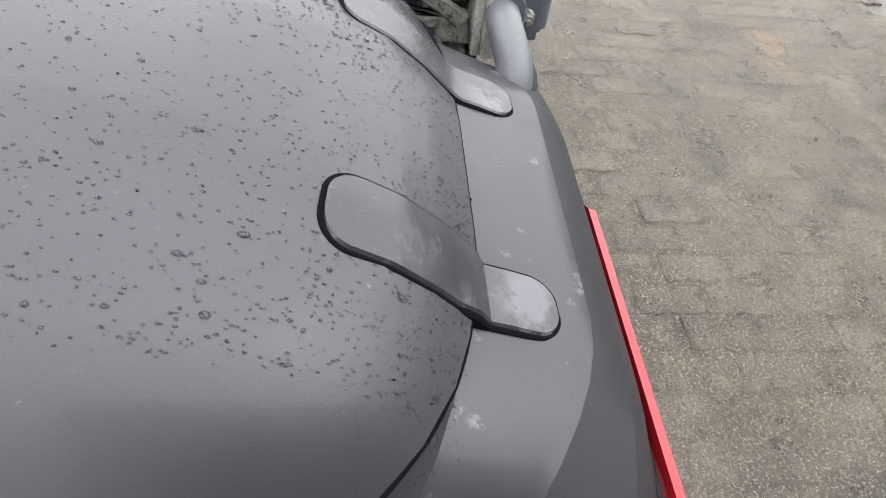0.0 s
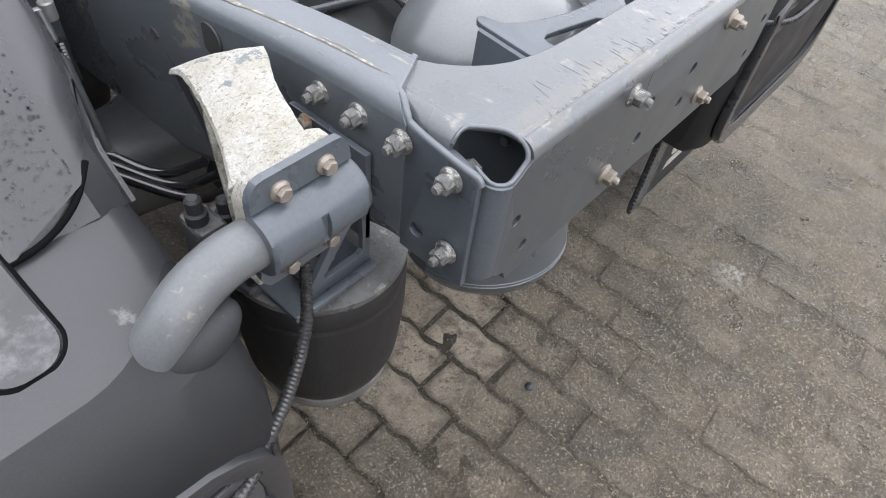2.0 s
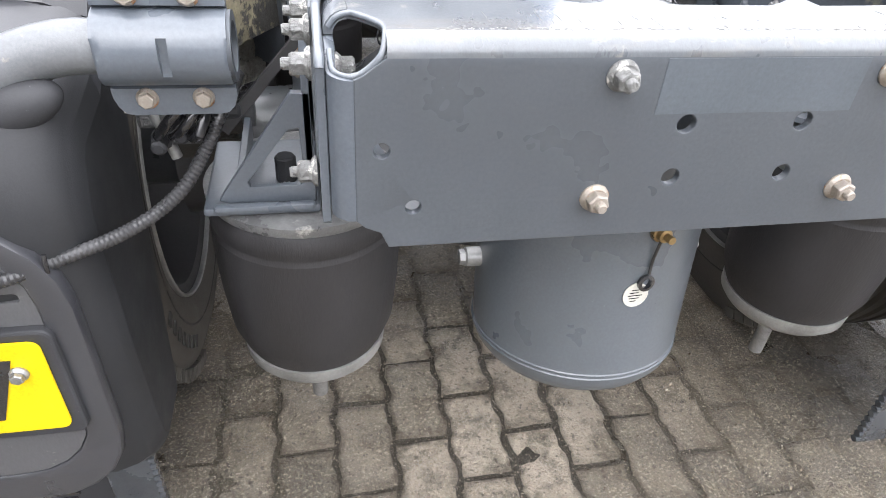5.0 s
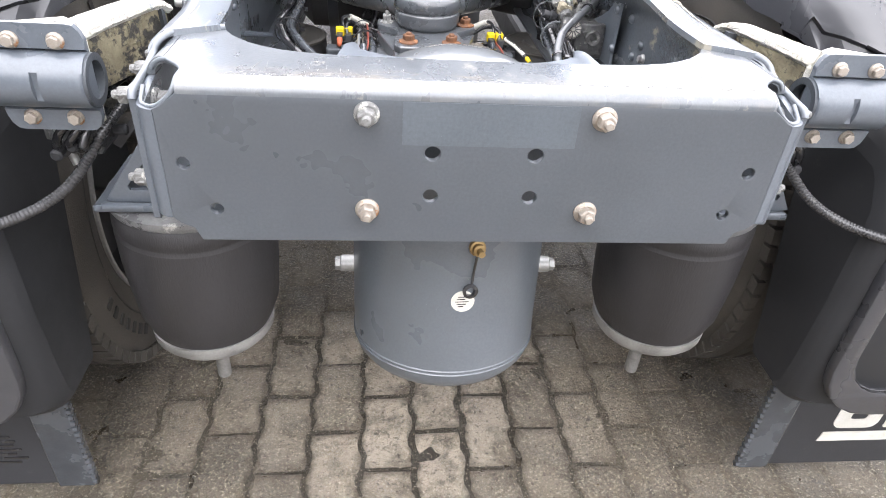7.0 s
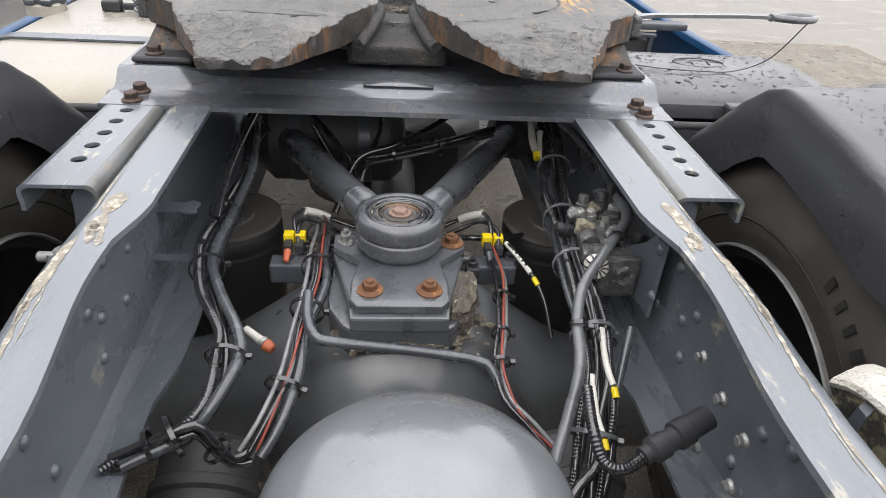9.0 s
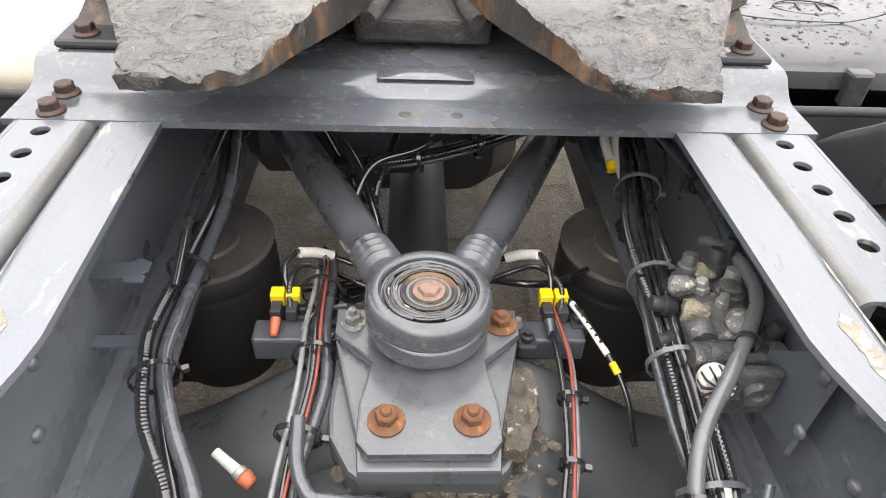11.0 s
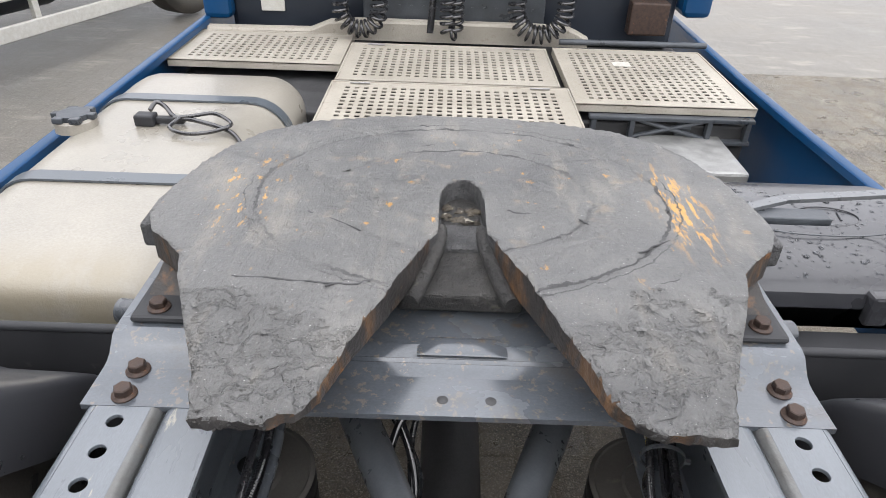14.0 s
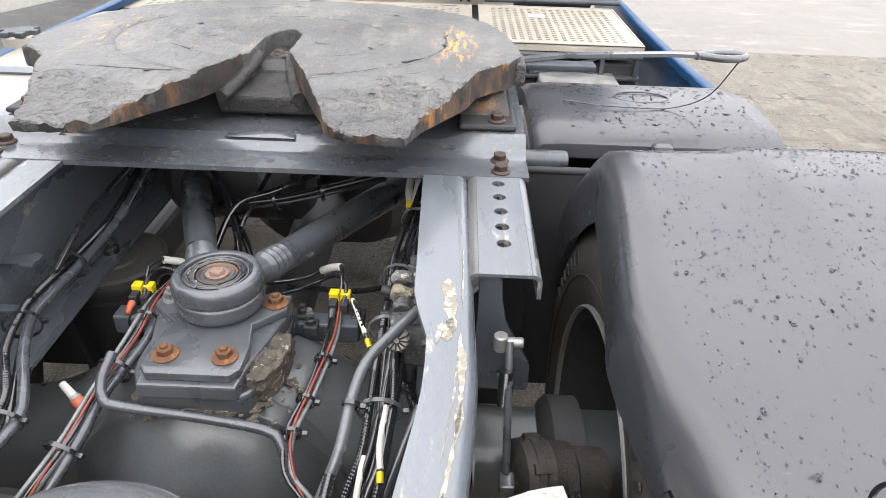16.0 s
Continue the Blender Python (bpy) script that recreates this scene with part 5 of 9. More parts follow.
    for p, n in (((c - 0.043, 0.663, 0.756), NUT_BROWN), ((c + 0.043, 0.663, 0.756), NUT_BROWN), ((c - 0.085, 0.795, 0.756), NUT), ((c + 0.085, 0.795, 0.756), NUT_BROWN)):
        bolt(v, n, p, None, "bolt", "rust-brown hex bolt on a wide washer")


build_vrod()


# ---------------------------------------------------------------- perforated angles beside the rails
def build_angle(s):
    an = thing("mounting_angle", (s * 0.44, 0.68, 0.86), "pale grey perforated steel mounting angle bolted outside the rail", "mounting angle", "fifth wheel mounting angles")
    w0, w1, y0, y1 = 0.408, 0.482, 0.685, 1.68
    holes = [circle(s * 0.446, 0.765 + 0.0485 * k, 0.0105) for k in range(5)]
    out = [(s * w0, y0), (s * w1, y0), (s * w1, y1), (s * w0, y1)]
    part("top_plate", plate(out, holes, 0.0065, 0.001, Matrix.Translation((0, 0, 0.9055))), "chassis_worn", an)
    # rolled edges: a short lip outside, a deep web inside
    for name, x, d, low in (("outer_lip", w1, 1, 0.866), ("inner_lip", w0, -1, 0.868)):
        bm = bmesh.new()
        secs = []
        for y in (y0, y1):
            q = [(x + d * 0.014 * math.sin(a), 0.8915 + 0.014 * math.cos(a)) for a in (radians(15 * k) for k in range(7))] + [(x + d * 0.014, low), (x + d * 0.0075, low)]
            q += [(x + d * 0.0075 * math.sin(a), 0.8915 + 0.0075 * math.cos(a)) for a in (radians(90 - 15 * k) for k in range(7))]
            secs.append([(s * a, y, b) for a, b in q])
        loft(bm, secs)
        part(name, bm, "angle_dirt" if d < 0 else "chassis_worn", an, "rust-stained rolled edge" if d < 0 else "")


for sx in (-1, 1):
    build_angle(sx)


# ---------------------------------------------------------------- mounting plate
def build_mount():
    mp = thing("mounting_plate", (0, 1.3, 0.897), "grey pressed steel fifth wheel mounting plate, worn and shiny", "mounting plate")
    prof = [(0.984, 0.9063), (1.055, 0.9063), (1.066, 0.908), (1.076, 0.913), (1.086, 0.922), (1.096, 0.931), (1.11, 0.935), (1.55, 0.935), (1.565, 0.931), (1.575, 0.92), (1.59, 0.909), (1.605, 0.9063), (1.68, 0.9063)]
    low = [(y, z - 0.009) for y, z in prof[::-1]]
    xs = [-0.503, -0.40, -0.37, -0.34, -0.2, -0.08, 0, 0.08, 0.2, 0.34, 0.37, 0.40, 0.501]
    secs = []
    for x in xs:
        dip = 0.0 if abs(x) > 0.39 else -0.016 * (1 if abs(x) < 0.345 else 0.5)
        secs.append([(x, y, z + (dip if z > 0.914 else 0)) for y, z in prof + low])
    part("pressing", loft(bmesh.new(), secs), "mount_steel", mp)
    bm = bmesh.new()
    secs = []
    for k in range(13):
        u = -1 + k / 6
        h = 0.0045 * (1 - abs(u) ** 3)
        secs.append([(0.004 + 0.066 * u, 1.108 + 0.02 * math.cos(a), 0.9182 + h * math.sin(a)) for a in (radians(15 * j) for j in range(13))])
    loft(bm, secs)
    part("pressed_tab", bm, "mount_steel", mp)
    for x in (-0.023, 0.043):
        part("hole", turned(bmesh.new(), [(0, 0.0008), (0.0062, 0.0008), (0.0078, 0)], Matrix.Translation((x, 1.013, 0.9066)), 16), "void", mp)
    for s in (-1, 1):
        for y in (1.004, 1.05):
            bolt(mp, NUT_RUST, (s * 0.452, y, 0.9066), None, "bolt", "browned hex bolt")
        bm = bmesh.new()
        box(bm, (s * 0.43 - 0.055, 1.115, 0.936), (s * 0.43 + 0.055, 1.50, 0.948), 0.006)
        part("pad", bm, "black_plastic", mp, "dark rubber-edged pad")
        for y in (1.14, 1.47):
            bolt(mp, NUT_RUST, (s * 0.448, y, 0.9485), None, "bolt", "browned hex bolt")


build_mount()


# ---------------------------------------------------------------- fifth wheel
def build_fifth_wheel():
    fw = thing("fifth_wheel", (0, 1.3, 0.936), "greasy dark steel fifth wheel coupling plate with orange rust", "fifth wheel")
    left = [(-0.034, 1.375), (-0.037, 1.33), (-0.037, 1.24), (-0.05, 1.215), (-0.10, 1.095), (-0.148, 0.965), (-0.165, 0.905), (-0.185, 0.876), (-0.215, 0.862), (-0.295, 0.86), (-0.315, 0.93), (-0.36, 1.03), (-0.392, 1.105),
            (-0.405, 1.15), (-0.435, 1.185), (-0.47, 1.215), (-0.495, 1.27), (-0.495, 1.305), (-0.487, 1.36), (-0.47, 1.44), (-0.44, 1.52), (-0.39, 1.595), (-0.31, 1.65), (-0.2, 1.685), (-0.1, 1.698)]
    right = [(-x, y) for x, y in left]
    throat = [(0.03 * math.cos(a), 1.375 + 0.034 * math.sin(a)) for a in (radians(20 * k) for k in range(1, 9))]
    out = left + [(0, 1.70)] + right[::-1] + throat
    bm = plate(out, (), 0.042, 0.0)
    for axis, lo, hi, step in ((0, -0.49, 0.49, 0.0075), (1, 0.862, 1.70, 0.0075)):
        n = int((hi - lo) / step)
        for k in range(1, n):
            co, no = [0, 0, 0], [0, 0, 0]
            co[axis], no[axis] = lo + (hi - lo) * k / n, 1
            bmesh.ops.bisect_plane(bm, geom=bm.verts[:] + bm.edges[:] + bm.faces[:], plane_co=co, plane_no=no, dist=1e-6)
    for v in bm.verts:
        x, y = v.co.x, v.co.y
        top = v.co.z > -0.001
        rim = any(len(e.link_faces) == 2 and e.calc_face_angle(0) > 1.0 for e in v.link_edges)
        drop = max(0.0, 1.09 - y)
        thin = min(1.0, drop / 0.22)
        dz = -0.045 * drop + (0.0 if top else 0.022 * thin - 0.012 * (1 - thin))
        if top:
            p = Vector((x, y, 0))
            dz += 0.0013 * noise.fractal(p * 30, 0.7, 2.0, 5) + 0.0006 * noise.noise(Vector((x * 26, y * 130, 3)))
            if y < 1.11:
                dz += (0.0055 * noise.turbulence(Vector((x * 42, y * 22, 7)), 5, False) - 0.0028) * (1.7 if x > 0.2 or y < 0.93 else 1) * min(1, (1.11 - y) / 0.03)
            r = math.hypot(x / 1.25, y - 1.36)
            for rr, w, d in ((0.275, 0.006, 0.004), (0.175, 0.008, 0.003)):
                dz -= d * math.exp(-((r + 0.006 * noise.noise(p * 14) - rr) / w) ** 2)
            if r < 0.175:
                dz += 0.001 * math.sin(x * 60) - 0.0012
        if rim and top:
            dz -= 0.003 + (0.004 if y < 0.95 else 0.001) * noise.noise(Vector((x, y, 1)) * 45)
        if rim:
            w = noise.noise_vector(Vector((x, y, v.co.z)) * 40) * (0.002 if y < 0.9 else 0.0006) + noise.noise_vector(Vector((x, y, v.co.z)) * 110) * (0.0035 if y < 0.92 else 0.0012)
            v.co.x += w.x
            v.co.y += w.y
        v.co.z += dz
    bmesh.ops.translate(bm, verts=bm.verts, vec=(0, 0, 1.04))
    top = part("top_plate", bm, "fifth_plate", fw, "greasy dark grey plate with scraped orange rust", 50)
    top.data.materials.append(M["rust_edge"])
    top.data.materials.append(M["grease"])
    top.data.materials.append(M["fifth_torn"])
    for f in top.data.polygons:
        px, py = f.center.x, f.center.y + 1.3
        # the grease is torn and lumpy on the ramps behind the ring
        if f.normal.z > 0.5 and py + 0.05 * noise.fractal(Vector((px, py, 0)) * 14, 0.8, 2.0, 4) < 1.07 - 0.35 * max(0.0, 0.27 - abs(px)):
            f.material_index = 3
        if abs(f.normal.z) < 0.5:
            f.material_index = 1
            if abs(f.center.x) < 0.05 and f.center.y + 1.3 > 1.19 and f.center.y + 1.3 < 1.5:
                f.material_index = 2
    # cracks in the grease and flakes that stand up from it
    rnd = random.Random(21)
    bm = bmesh.new()
    for x, y, ln, a in ((-0.24, 1.098, 0.075, -2), (-0.155, 1.094, 0.03, 8), (0.095, 1.30, 0.022, -20), (0.30, 1.22, 0.045, 35), (0.20, 1.27, 0.02, -50), (-0.20, 1.255, 0.05, -28), (-0.245, 1.285, 0.03, -38), (-0.26, 1.47, 0.05, 40), (-0.1, 1.54, 0.06, 12), (0.28, 1.12, 0.03, 20), (0.12, 1.53, 0.05, -14)):
        pts = []
        for k in range(8):
            u = (k / 7 - 0.5) * ln * 2
            px, py = x + u * math.cos(radians(a)) + rnd.uniform(-0.002, 0.002), y + u * math.sin(radians(a)) + rnd.uniform(-0.004, 0.004)
            pts.append((px, py, 1.0386 - 0.045 * max(0, 1.09 - py)))
        tube(bm, pts, 0.0014, 5)
    chips = bmesh.new()
    for k in range(70):
        s = rnd.choice((-1, 1))
        x, y = s * rnd.uniform(0.20, 0.295), 0.862 + rnd.uniform(-0.003, 0.012)
        sz = rnd.uniform(0.001, 0.0026)
        r = bmesh.ops.create_icosphere(chips, subdivisions=1, radius=1.0, matrix=Matrix.Translation((x, y, 1.034 - 0.045 * max(0, 1.09 - y) - rnd.uniform(0.0, 0.014))) @ Matrix.Rotation(rnd.uniform(0, 3), 4, "Z") @ Matrix.Diagonal((sz * rnd.uniform(0.8, 2.0), sz, sz * 0.6, 1)))
        for vv in r["verts"]:
            vv.co += noise.noise_vector(vv.co * 170) * sz * 0.6
    tagged(part("edge_crumb", chips, "dark_grease", fw, "crumbling grease along the edges"), kind="stuff")
    tagged(part("grease_crack", bm, "void", fw, "dark cracks in the grease"), kind="stuff")
    bm = bmesh.new()
    for k in range(40):
        zone = rnd.random()
        if zone < 0.45:
            x, y = rnd.uniform(0.2, 0.37), rnd.uniform(0.88, 1.1)
        elif zone < 0.65:
            x, y = rnd.uniform(-0.36, -0.2), rnd.uniform(0.88, 1.1)
        else:
            a = rnd.uniform(0, math.tau)
            q = rnd.choice((0.175, 0.275, 0.13)) + rnd.uniform(-0.015, 0.015)
            x, y = 1.25 * q * math.cos(a), 1.36 + q * math.sin(a)
        if y < 1.1 and abs(x) > 0.30 + (y - 0.88) * 0.4 or abs(x) < 0.06 or (abs(x) < 0.19 - (y - 0.88) * 0.45 and y < 1.25):
            continue
        z = 1.0395 - 0.045 * max(0, 1.09 - y)
        sz = rnd.uniform(0.002, 0.005)
        r = bmesh.ops.create_icosphere(bm, subdivisions=2, radius=1.0, matrix=Matrix.Translation((x, y, z)) @ Matrix.Rotation(rnd.uniform(0, 3), 4, "Z") @ Matrix.Diagonal((sz * rnd.uniform(0.8, 2.2), sz, sz * 0.16, 1)))
        for vv in r["verts"]:
            vv.co += noise.noise_vector(vv.co * 160) * sz * 0.5
    tagged(part("grease_flake", bm, "fifth_plate", fw, "flaking lumps of old grease"), kind="stuff")
    # sloping wear strips along the mouth
    for s in (-1, 1):
        bm = bmesh.new()
        a, b = Vector((s * 0.036, 1.245, 1.012)), Vector((s * 0.062, 1.165, 0.985))
        tube(bm, [a + Vector((0, 0.03, 0.005)), a, b, b + Vector((s * 0.012, -0.03, -0.006))], 0.012, 8)
        part("jaw_guide", bm, "dark_grease", fw)
    bm = bmesh.new()
    box(bm, (-0.095, 1.165, 0.945), (0.095, 1.30, 0.985), 0.006, Matrix.Rotation(radians(12), 4, "X"))
    for v in bm.verts:
        v.co += noise.noise_vector(v.co * 60) * 0.004
    part("lock_plate", bm, "dark_grease", fw, "grease-caked lock plate")
    bm = bmesh.new()
    box(bm, (-0.036, 1.318, 0.94), (0.036, 1.42, 1.0), 0.008)
    part("jaw", bm, "dark_grease", fw, "dark locking jaw")
    bm = bmesh.new()
    rnd = random.Random(77)
    for k in range(26):
        sz = rnd.uniform(0.003, 0.008)
        r = bmesh.ops.create_icosphere(bm, subdivisions=2, radius=sz, matrix=Matrix.Translation((rnd.uniform(-0.03, 0.03), rnd.uniform(1.325, 1.375), 1.0)) @ Matrix.Diagonal((1.3, 1, 0.6, 1)))
        for vv in r["verts"]:
            vv.co += noise.noise_vector(vv.co * 150) * sz * 0.6
    tagged(part("crumb", bm, "gunk", fw, "rusty crumbs lying in the jaw"), kind="stuff")
    bm = bmesh.new()
    box(bm, (-0.30, 1.25, 0.95), (0.30, 1.55, 0.998), 0.01)
    part("underframe", bm, "grease", fw)
    for s in (-1, 1):
        bm = bmesh.new()
        sec = [(s * 0.375, 1.17, 0.948), (s * 0.375, 1.45, 0.948), (s * 0.385, 1.38, 1.0), (s * 0.385, 1.24, 1.0)]
        sec2 = [(s * 0.475, 1.17, 0.948), (s * 0.475, 1.45, 0.948), (s * 0.455, 1.38, 1.0), (s * 0.455, 1.24, 1.0)]
        loft(bm, [sec, sec2])
        part("pedestal", bm, "rust_edge", fw)
        bm = bmesh.new()
        box(bm, (s * 0.493 - 0.012, 1.245, 0.985), (s * 0.493 + 0.012, 1.325, 1.028), 0.006)
        part("lug", bm, "grease", fw)
    # release lever with its ring
    lv = [(0.44, 1.40, 0.985), (0.62, 1.48, 0.985), (0.86, 1.52, 0.985), (0.93, 1.52, 0.985)]
    flat = [[(x, y - 0.011, 0.981), (x, y + 0.011, 0.981), (x, y + 0.011, 0.989), (x, y - 0.011, 0.989)] for x, y, _ in lv]
    part("release_bar", loft(bmesh.new(), flat), "hose_pale", fw, "flat grey steel release bar")
    bm = bmesh.new()
    box(bm, (0.47, 1.415, 0.965), (0.68, 1.455, 0.98), 0.003)
    part("lever_arm", bm, "dark_steel", fw, "dark lock lever arm")
    ring = [(0.93 + 0.0, 1.512, 0.985), (0.985, 1.545, 0.985), (1.03, 1.545, 0.985), (1.05, 1.525, 0.985), (1.03, 1.502, 0.985), (0.985, 1.497, 0.985), (0.93, 1.522, 0.985)]
    part("pull_ring", tube(bmesh.new(), ring, 0.009, 12), "hose_pale", fw, "bent steel pull ring")


build_fifth_wheel()


# ---------------------------------------------------------------- brake gear outside the rails
def build_brake(s):
    br = thing("brake_gear", (s * 0.5, 0.55, 0.47), "dark brake chamber, lever and bracket beside the rear wheel", "brake chamber", "rear brake gear")
    q, _ = frame_to((s * 0.475, 0.60, 0.60), (s * 0.60, 0.625, 0.585))
    part("chamber", turned(bmesh.new(), [(0, 0), (0.04, 0.0), (0.056, 0.006), (0.058, 0.02), (0.061, 0.022), (0.061, 0.032), (0.056, 0.035), (0.056, 0.05), (0.052, 0.055), (0.05, 0.085), (0.042, 0.09), (0.04, 0.14), (0, 0.14)], q, 36), "brake_grime", br, "grimy ribbed brake chamber")
    for k in range(6):
        a = k * math.tau / 6
        bm = bmesh.new()
        bmesh.ops.create_cube(bm, size=1, matrix=q @ Matrix.Rotation(a, 4, "Z") @ Matrix.Translation((0.058, 0, 0.026)) @ Matrix.Diagonal((0.012, 0.014, 0.024, 1)))
        part("clamp_lug", bm, "brake_grime", br)
    out = [(0.412, 0.665), (0.495, 0.665), (0.499, 0.68), (0.498, 0.717), (0.455, 0.80), (0.447, 0.84), (0.445, 0.872), (0.436, 0.884), (0.412, 0.886)]
    part("hanger", plate([(s * a, b) for a, b in out], [circle(s * 0.455, 0.70, 0.008)], 0.008, 0.0015, Matrix.Translation((0, 0.715, 0)) @ UP_XZ), "chassis", br, "upright grey hanger plate")
    part("drum", turned(bmesh.new(), [(0, 0), (0.10, 0), (0.125, 0.01), (0.135, 0.02), (0.135, 0.07), (0, 0.07)], Matrix.Translation((s * 0.53, 0.73, 0.455)) @ (TO_RIGHT if s > 0 else TO_LEFT), 48), "void", br, "dark brake drum")
    part("lever", tube(bmesh.new(), [(s * 0.455, 0.648, 0.82), (s * 0.456, 0.62, 0.77), (s * 0.458, 0.59, 0.70), (s * 0.46, 0.57, 0.64)], 0.0055, 12), "hose_pale", br, "pale grey height lever")
    bm = bmesh.new()
    box(bm, (s * 0.461 - 0.011, 0.545, 0.575), (s * 0.461 + 0.011, 0.575, 0.645), 0.004)
    part("lever_foot", bm, "hose_pale", br)
    part("lever_end", cyl(bmesh.new(), (s * 0.435, 0.652, 0.815), (s * 0.475, 0.652, 0.815), 0.0075, bevel=0.002), "alu", br)
    part("lever_joint", cyl(bmesh.new(), (s * 0.443, 0.652, 0.802), (s * 0.443, 0.652, 0.828), 0.010, bevel=0.002), "alu", br)
    bm = bmesh.new()
    box(bm, (s * 0.55 - 0.055, 0.60, 0.48), (s * 0.55 + 0.055, 0.72, 0.56), 0.014)
    part("caliper", bm, "brake_grime", br)
    part("spring_tube", tube(bmesh.new(), [(s * 0.452, 0.625, 0.79), (s * 0.452, 0.62, 0.73)], 0.010, 14, ribs=0.003), "black", br)
    for k in range(3):
        part("brake_hose", tube(bmesh.new(), [(s * (0.52 + 0.015 * k), 0.52, 0.66), (s * (0.50 + 0.015 * k), 0.47, 0.72), (s * 0.46, 0.42 - 0.03 * k, 0.70), (s * 0.43, 0.36 - 0.03 * k, 0.74)], 0.0065, 8), "black", br)


for sx in (-1, 1):
    build_brake(sx)


# ---------------------------------------------------------------- wheels
def build_wheel(s, x0, x1, label):
    c = (s * (x0 + x1) / 2, 0.73, 0.455)
    w = thing("wheel", (c[0], c[1], 0.0), label, "truck wheel", "rear axle wheels")
    h = (x1 - x0) / 2
    m = Matrix.Translation(c) @ TO_RIGHT
    side = [(0.29, -h * 0.75), (0.30, -h * 0.88), (0.33, -h * 0.98), (0.37, -h), (0.405, -h * 0.97), (0.43, -h * 0.9), (0.448, -h * 0.82)]
    tread = []
    for k in range(5):
        z = -h * 0.8 + k * h * 0.4
        tread += [(0.46, z + 0.012 * (k > 0)), (0.46, z + h * 0.4 - 0.012 * (k < 4))]
        if k < 4:
            tread += [(0.448, z + h * 0.4 - 0.009), (0.448, z + h * 0.4 + 0.009)]
    prof = side + [(r, z) for r, z in tread if abs(z) <= h * 0.86] + [(r, -z) for r, z in side[::-1]]
    tyre = part("tyre", turned(bmesh.new(), prof, m, 96), "tyre", w, "dusty black truck tyre")
    # worn lettering on the inner wall, as plain raised bars
    bm = bmesh.new()
    rnd = random.Random(int(x0 * 1000))
    for a0 in (20, 110, 200, 290):
        for k in range(7):
            a, ln = radians(a0 + 5.2 * k), rnd.uniform(0.010, 0.016)
            p = Matrix.Translation(c) @ Matrix.Rotation(a, 4, "X") @ Matrix.Translation((-s * (h + 0.0005), 0.385, 0))
            bmesh.ops.create_cube(bm, size=1, matrix=p @ Matrix.Diagonal((0.003, 0.024, ln, 1)))
    tagged(part("raised_bar", bm, "tyre_mark", tyre), kind="stuff")
    part("wall_ridge", turned(bmesh.new(), [(0.35, -h * 1.0), (0.3525, -h * 1.012), (0.355, -h * 1.0)], m if s > 0 else m @ Matrix.Diagonal((1, 1, -1, 1)), 72), "tyre_mark", tyre)
    # shoulder blocks on the rear quarter
    bm = bmesh.new()
    for k in range(22):
        a = radians(150 + 4.6 * k)
        p = Matrix.Translation(c) @ Matrix.Rotation(a, 4, "X") @ Matrix.Translation((0, 0.447, 0))
        for q in (-1, 1):
            bmesh.ops.create_cube(bm, size=1, matrix=p @ Matrix.Translation((q * h * 0.8, 0, 0)) @ Matrix.Diagonal((0.036, 0.024, 0.029, 1)))
    tagged(part("tread", bm, "tyre", tyre), kind="stuff")
    rim = [(0.292, -h * 0.74), (0.30, -h * 0.8), (0.296, -h * 0.86), (0.275, -h * 0.8), (0.262, -h * 0.3), (0.255, h * 0.1), (0.14, h * 0.2), (0.10, h * 0.1), (0, h * 0.1)]
    part("rim", turned(bmesh.new(), rim if s > 0 else [(r, -z) for r, z in rim], m, 64), "void", w, "dark steel rim")
    edge = [(0.293, -h * 0.86), (0.2935, -h * 0.93), (0.296, -h * 0.95), (0.299, -h * 0.93), (0.30, -h * 0.86), (0.293, -h * 0.86)]
    part("rim_edge", turned(bmesh.new(), edge if s > 0 else [(r, -z) for r, z in edge], m, 64), "alu", w, "bare metal rim edge")


for sx in (-1, 1):
    build_wheel(sx, 0.605, 0.845, "dusty twin truck wheel with dark rim under the mudguard")
    build_wheel(sx, 0.88, 1.12, "outer twin truck wheel under the mudguard")

# ---------------------------------------------------------------- mudguards
ARCH = [(0.205, 0.884), (0.235, 0.915), (0.27, 0.944), (0.32, 0.97), (0.40, 0.992), (0.50, 1.009), (0.62, 1.021), (0.75, 1.027), (0.84, 1.023), (0.90, 1.002), (0.97, 0.955), (1.04, 0.895), (1.10, 0.848), (1.15, 0.80), (1.185, 0.755), (1.215, 0.70)]
ACROSS = [(0.5535, 0.108), (0.5545, 0.06), (0.5555, 0.03), (0.558, 0.016), (0.5625, 0.007), (0.57, 0.003), (0.60, 0.001), (0.67, 0.0), (0.745, -0.002), (0.762, -0.008), (0.80, -0.010), (0.95, -0.011), (1.0, -0.010), (1.018, -0.004), (1.05, 0.002), (1.09, 0.013), (1.13, 0.033), (1.165, 0.061), (1.195, 0.098), (1.215, 0.142), (1.225, 0.195)]
HOUSING = [(0.562, 0.072), (0.563, 0.062), (0.566, 0.048), (0.576, 0.03), (0.595, 0.013), (0.63, 0.005), (0.67, 0.0), (0.745, -0.002), (0.762, -0.008), (0.80, -0.010), (0.95, -0.011), (1.0, -0.010), (1.018, -0.004), (1.05, 0.002), (1.09, 0.013), (1.13, 0.033), (1.165, 0.061), (1.195, 0.098), (1.215, 0.142), (1.225, 0.195)]


INNER = [(0.0, 0.0), (0.25, 0.0), (0.36, -0.02), (0.50, -0.03), (0.67, -0.008), (0.93, 0.016), (1.3, 0.025)]


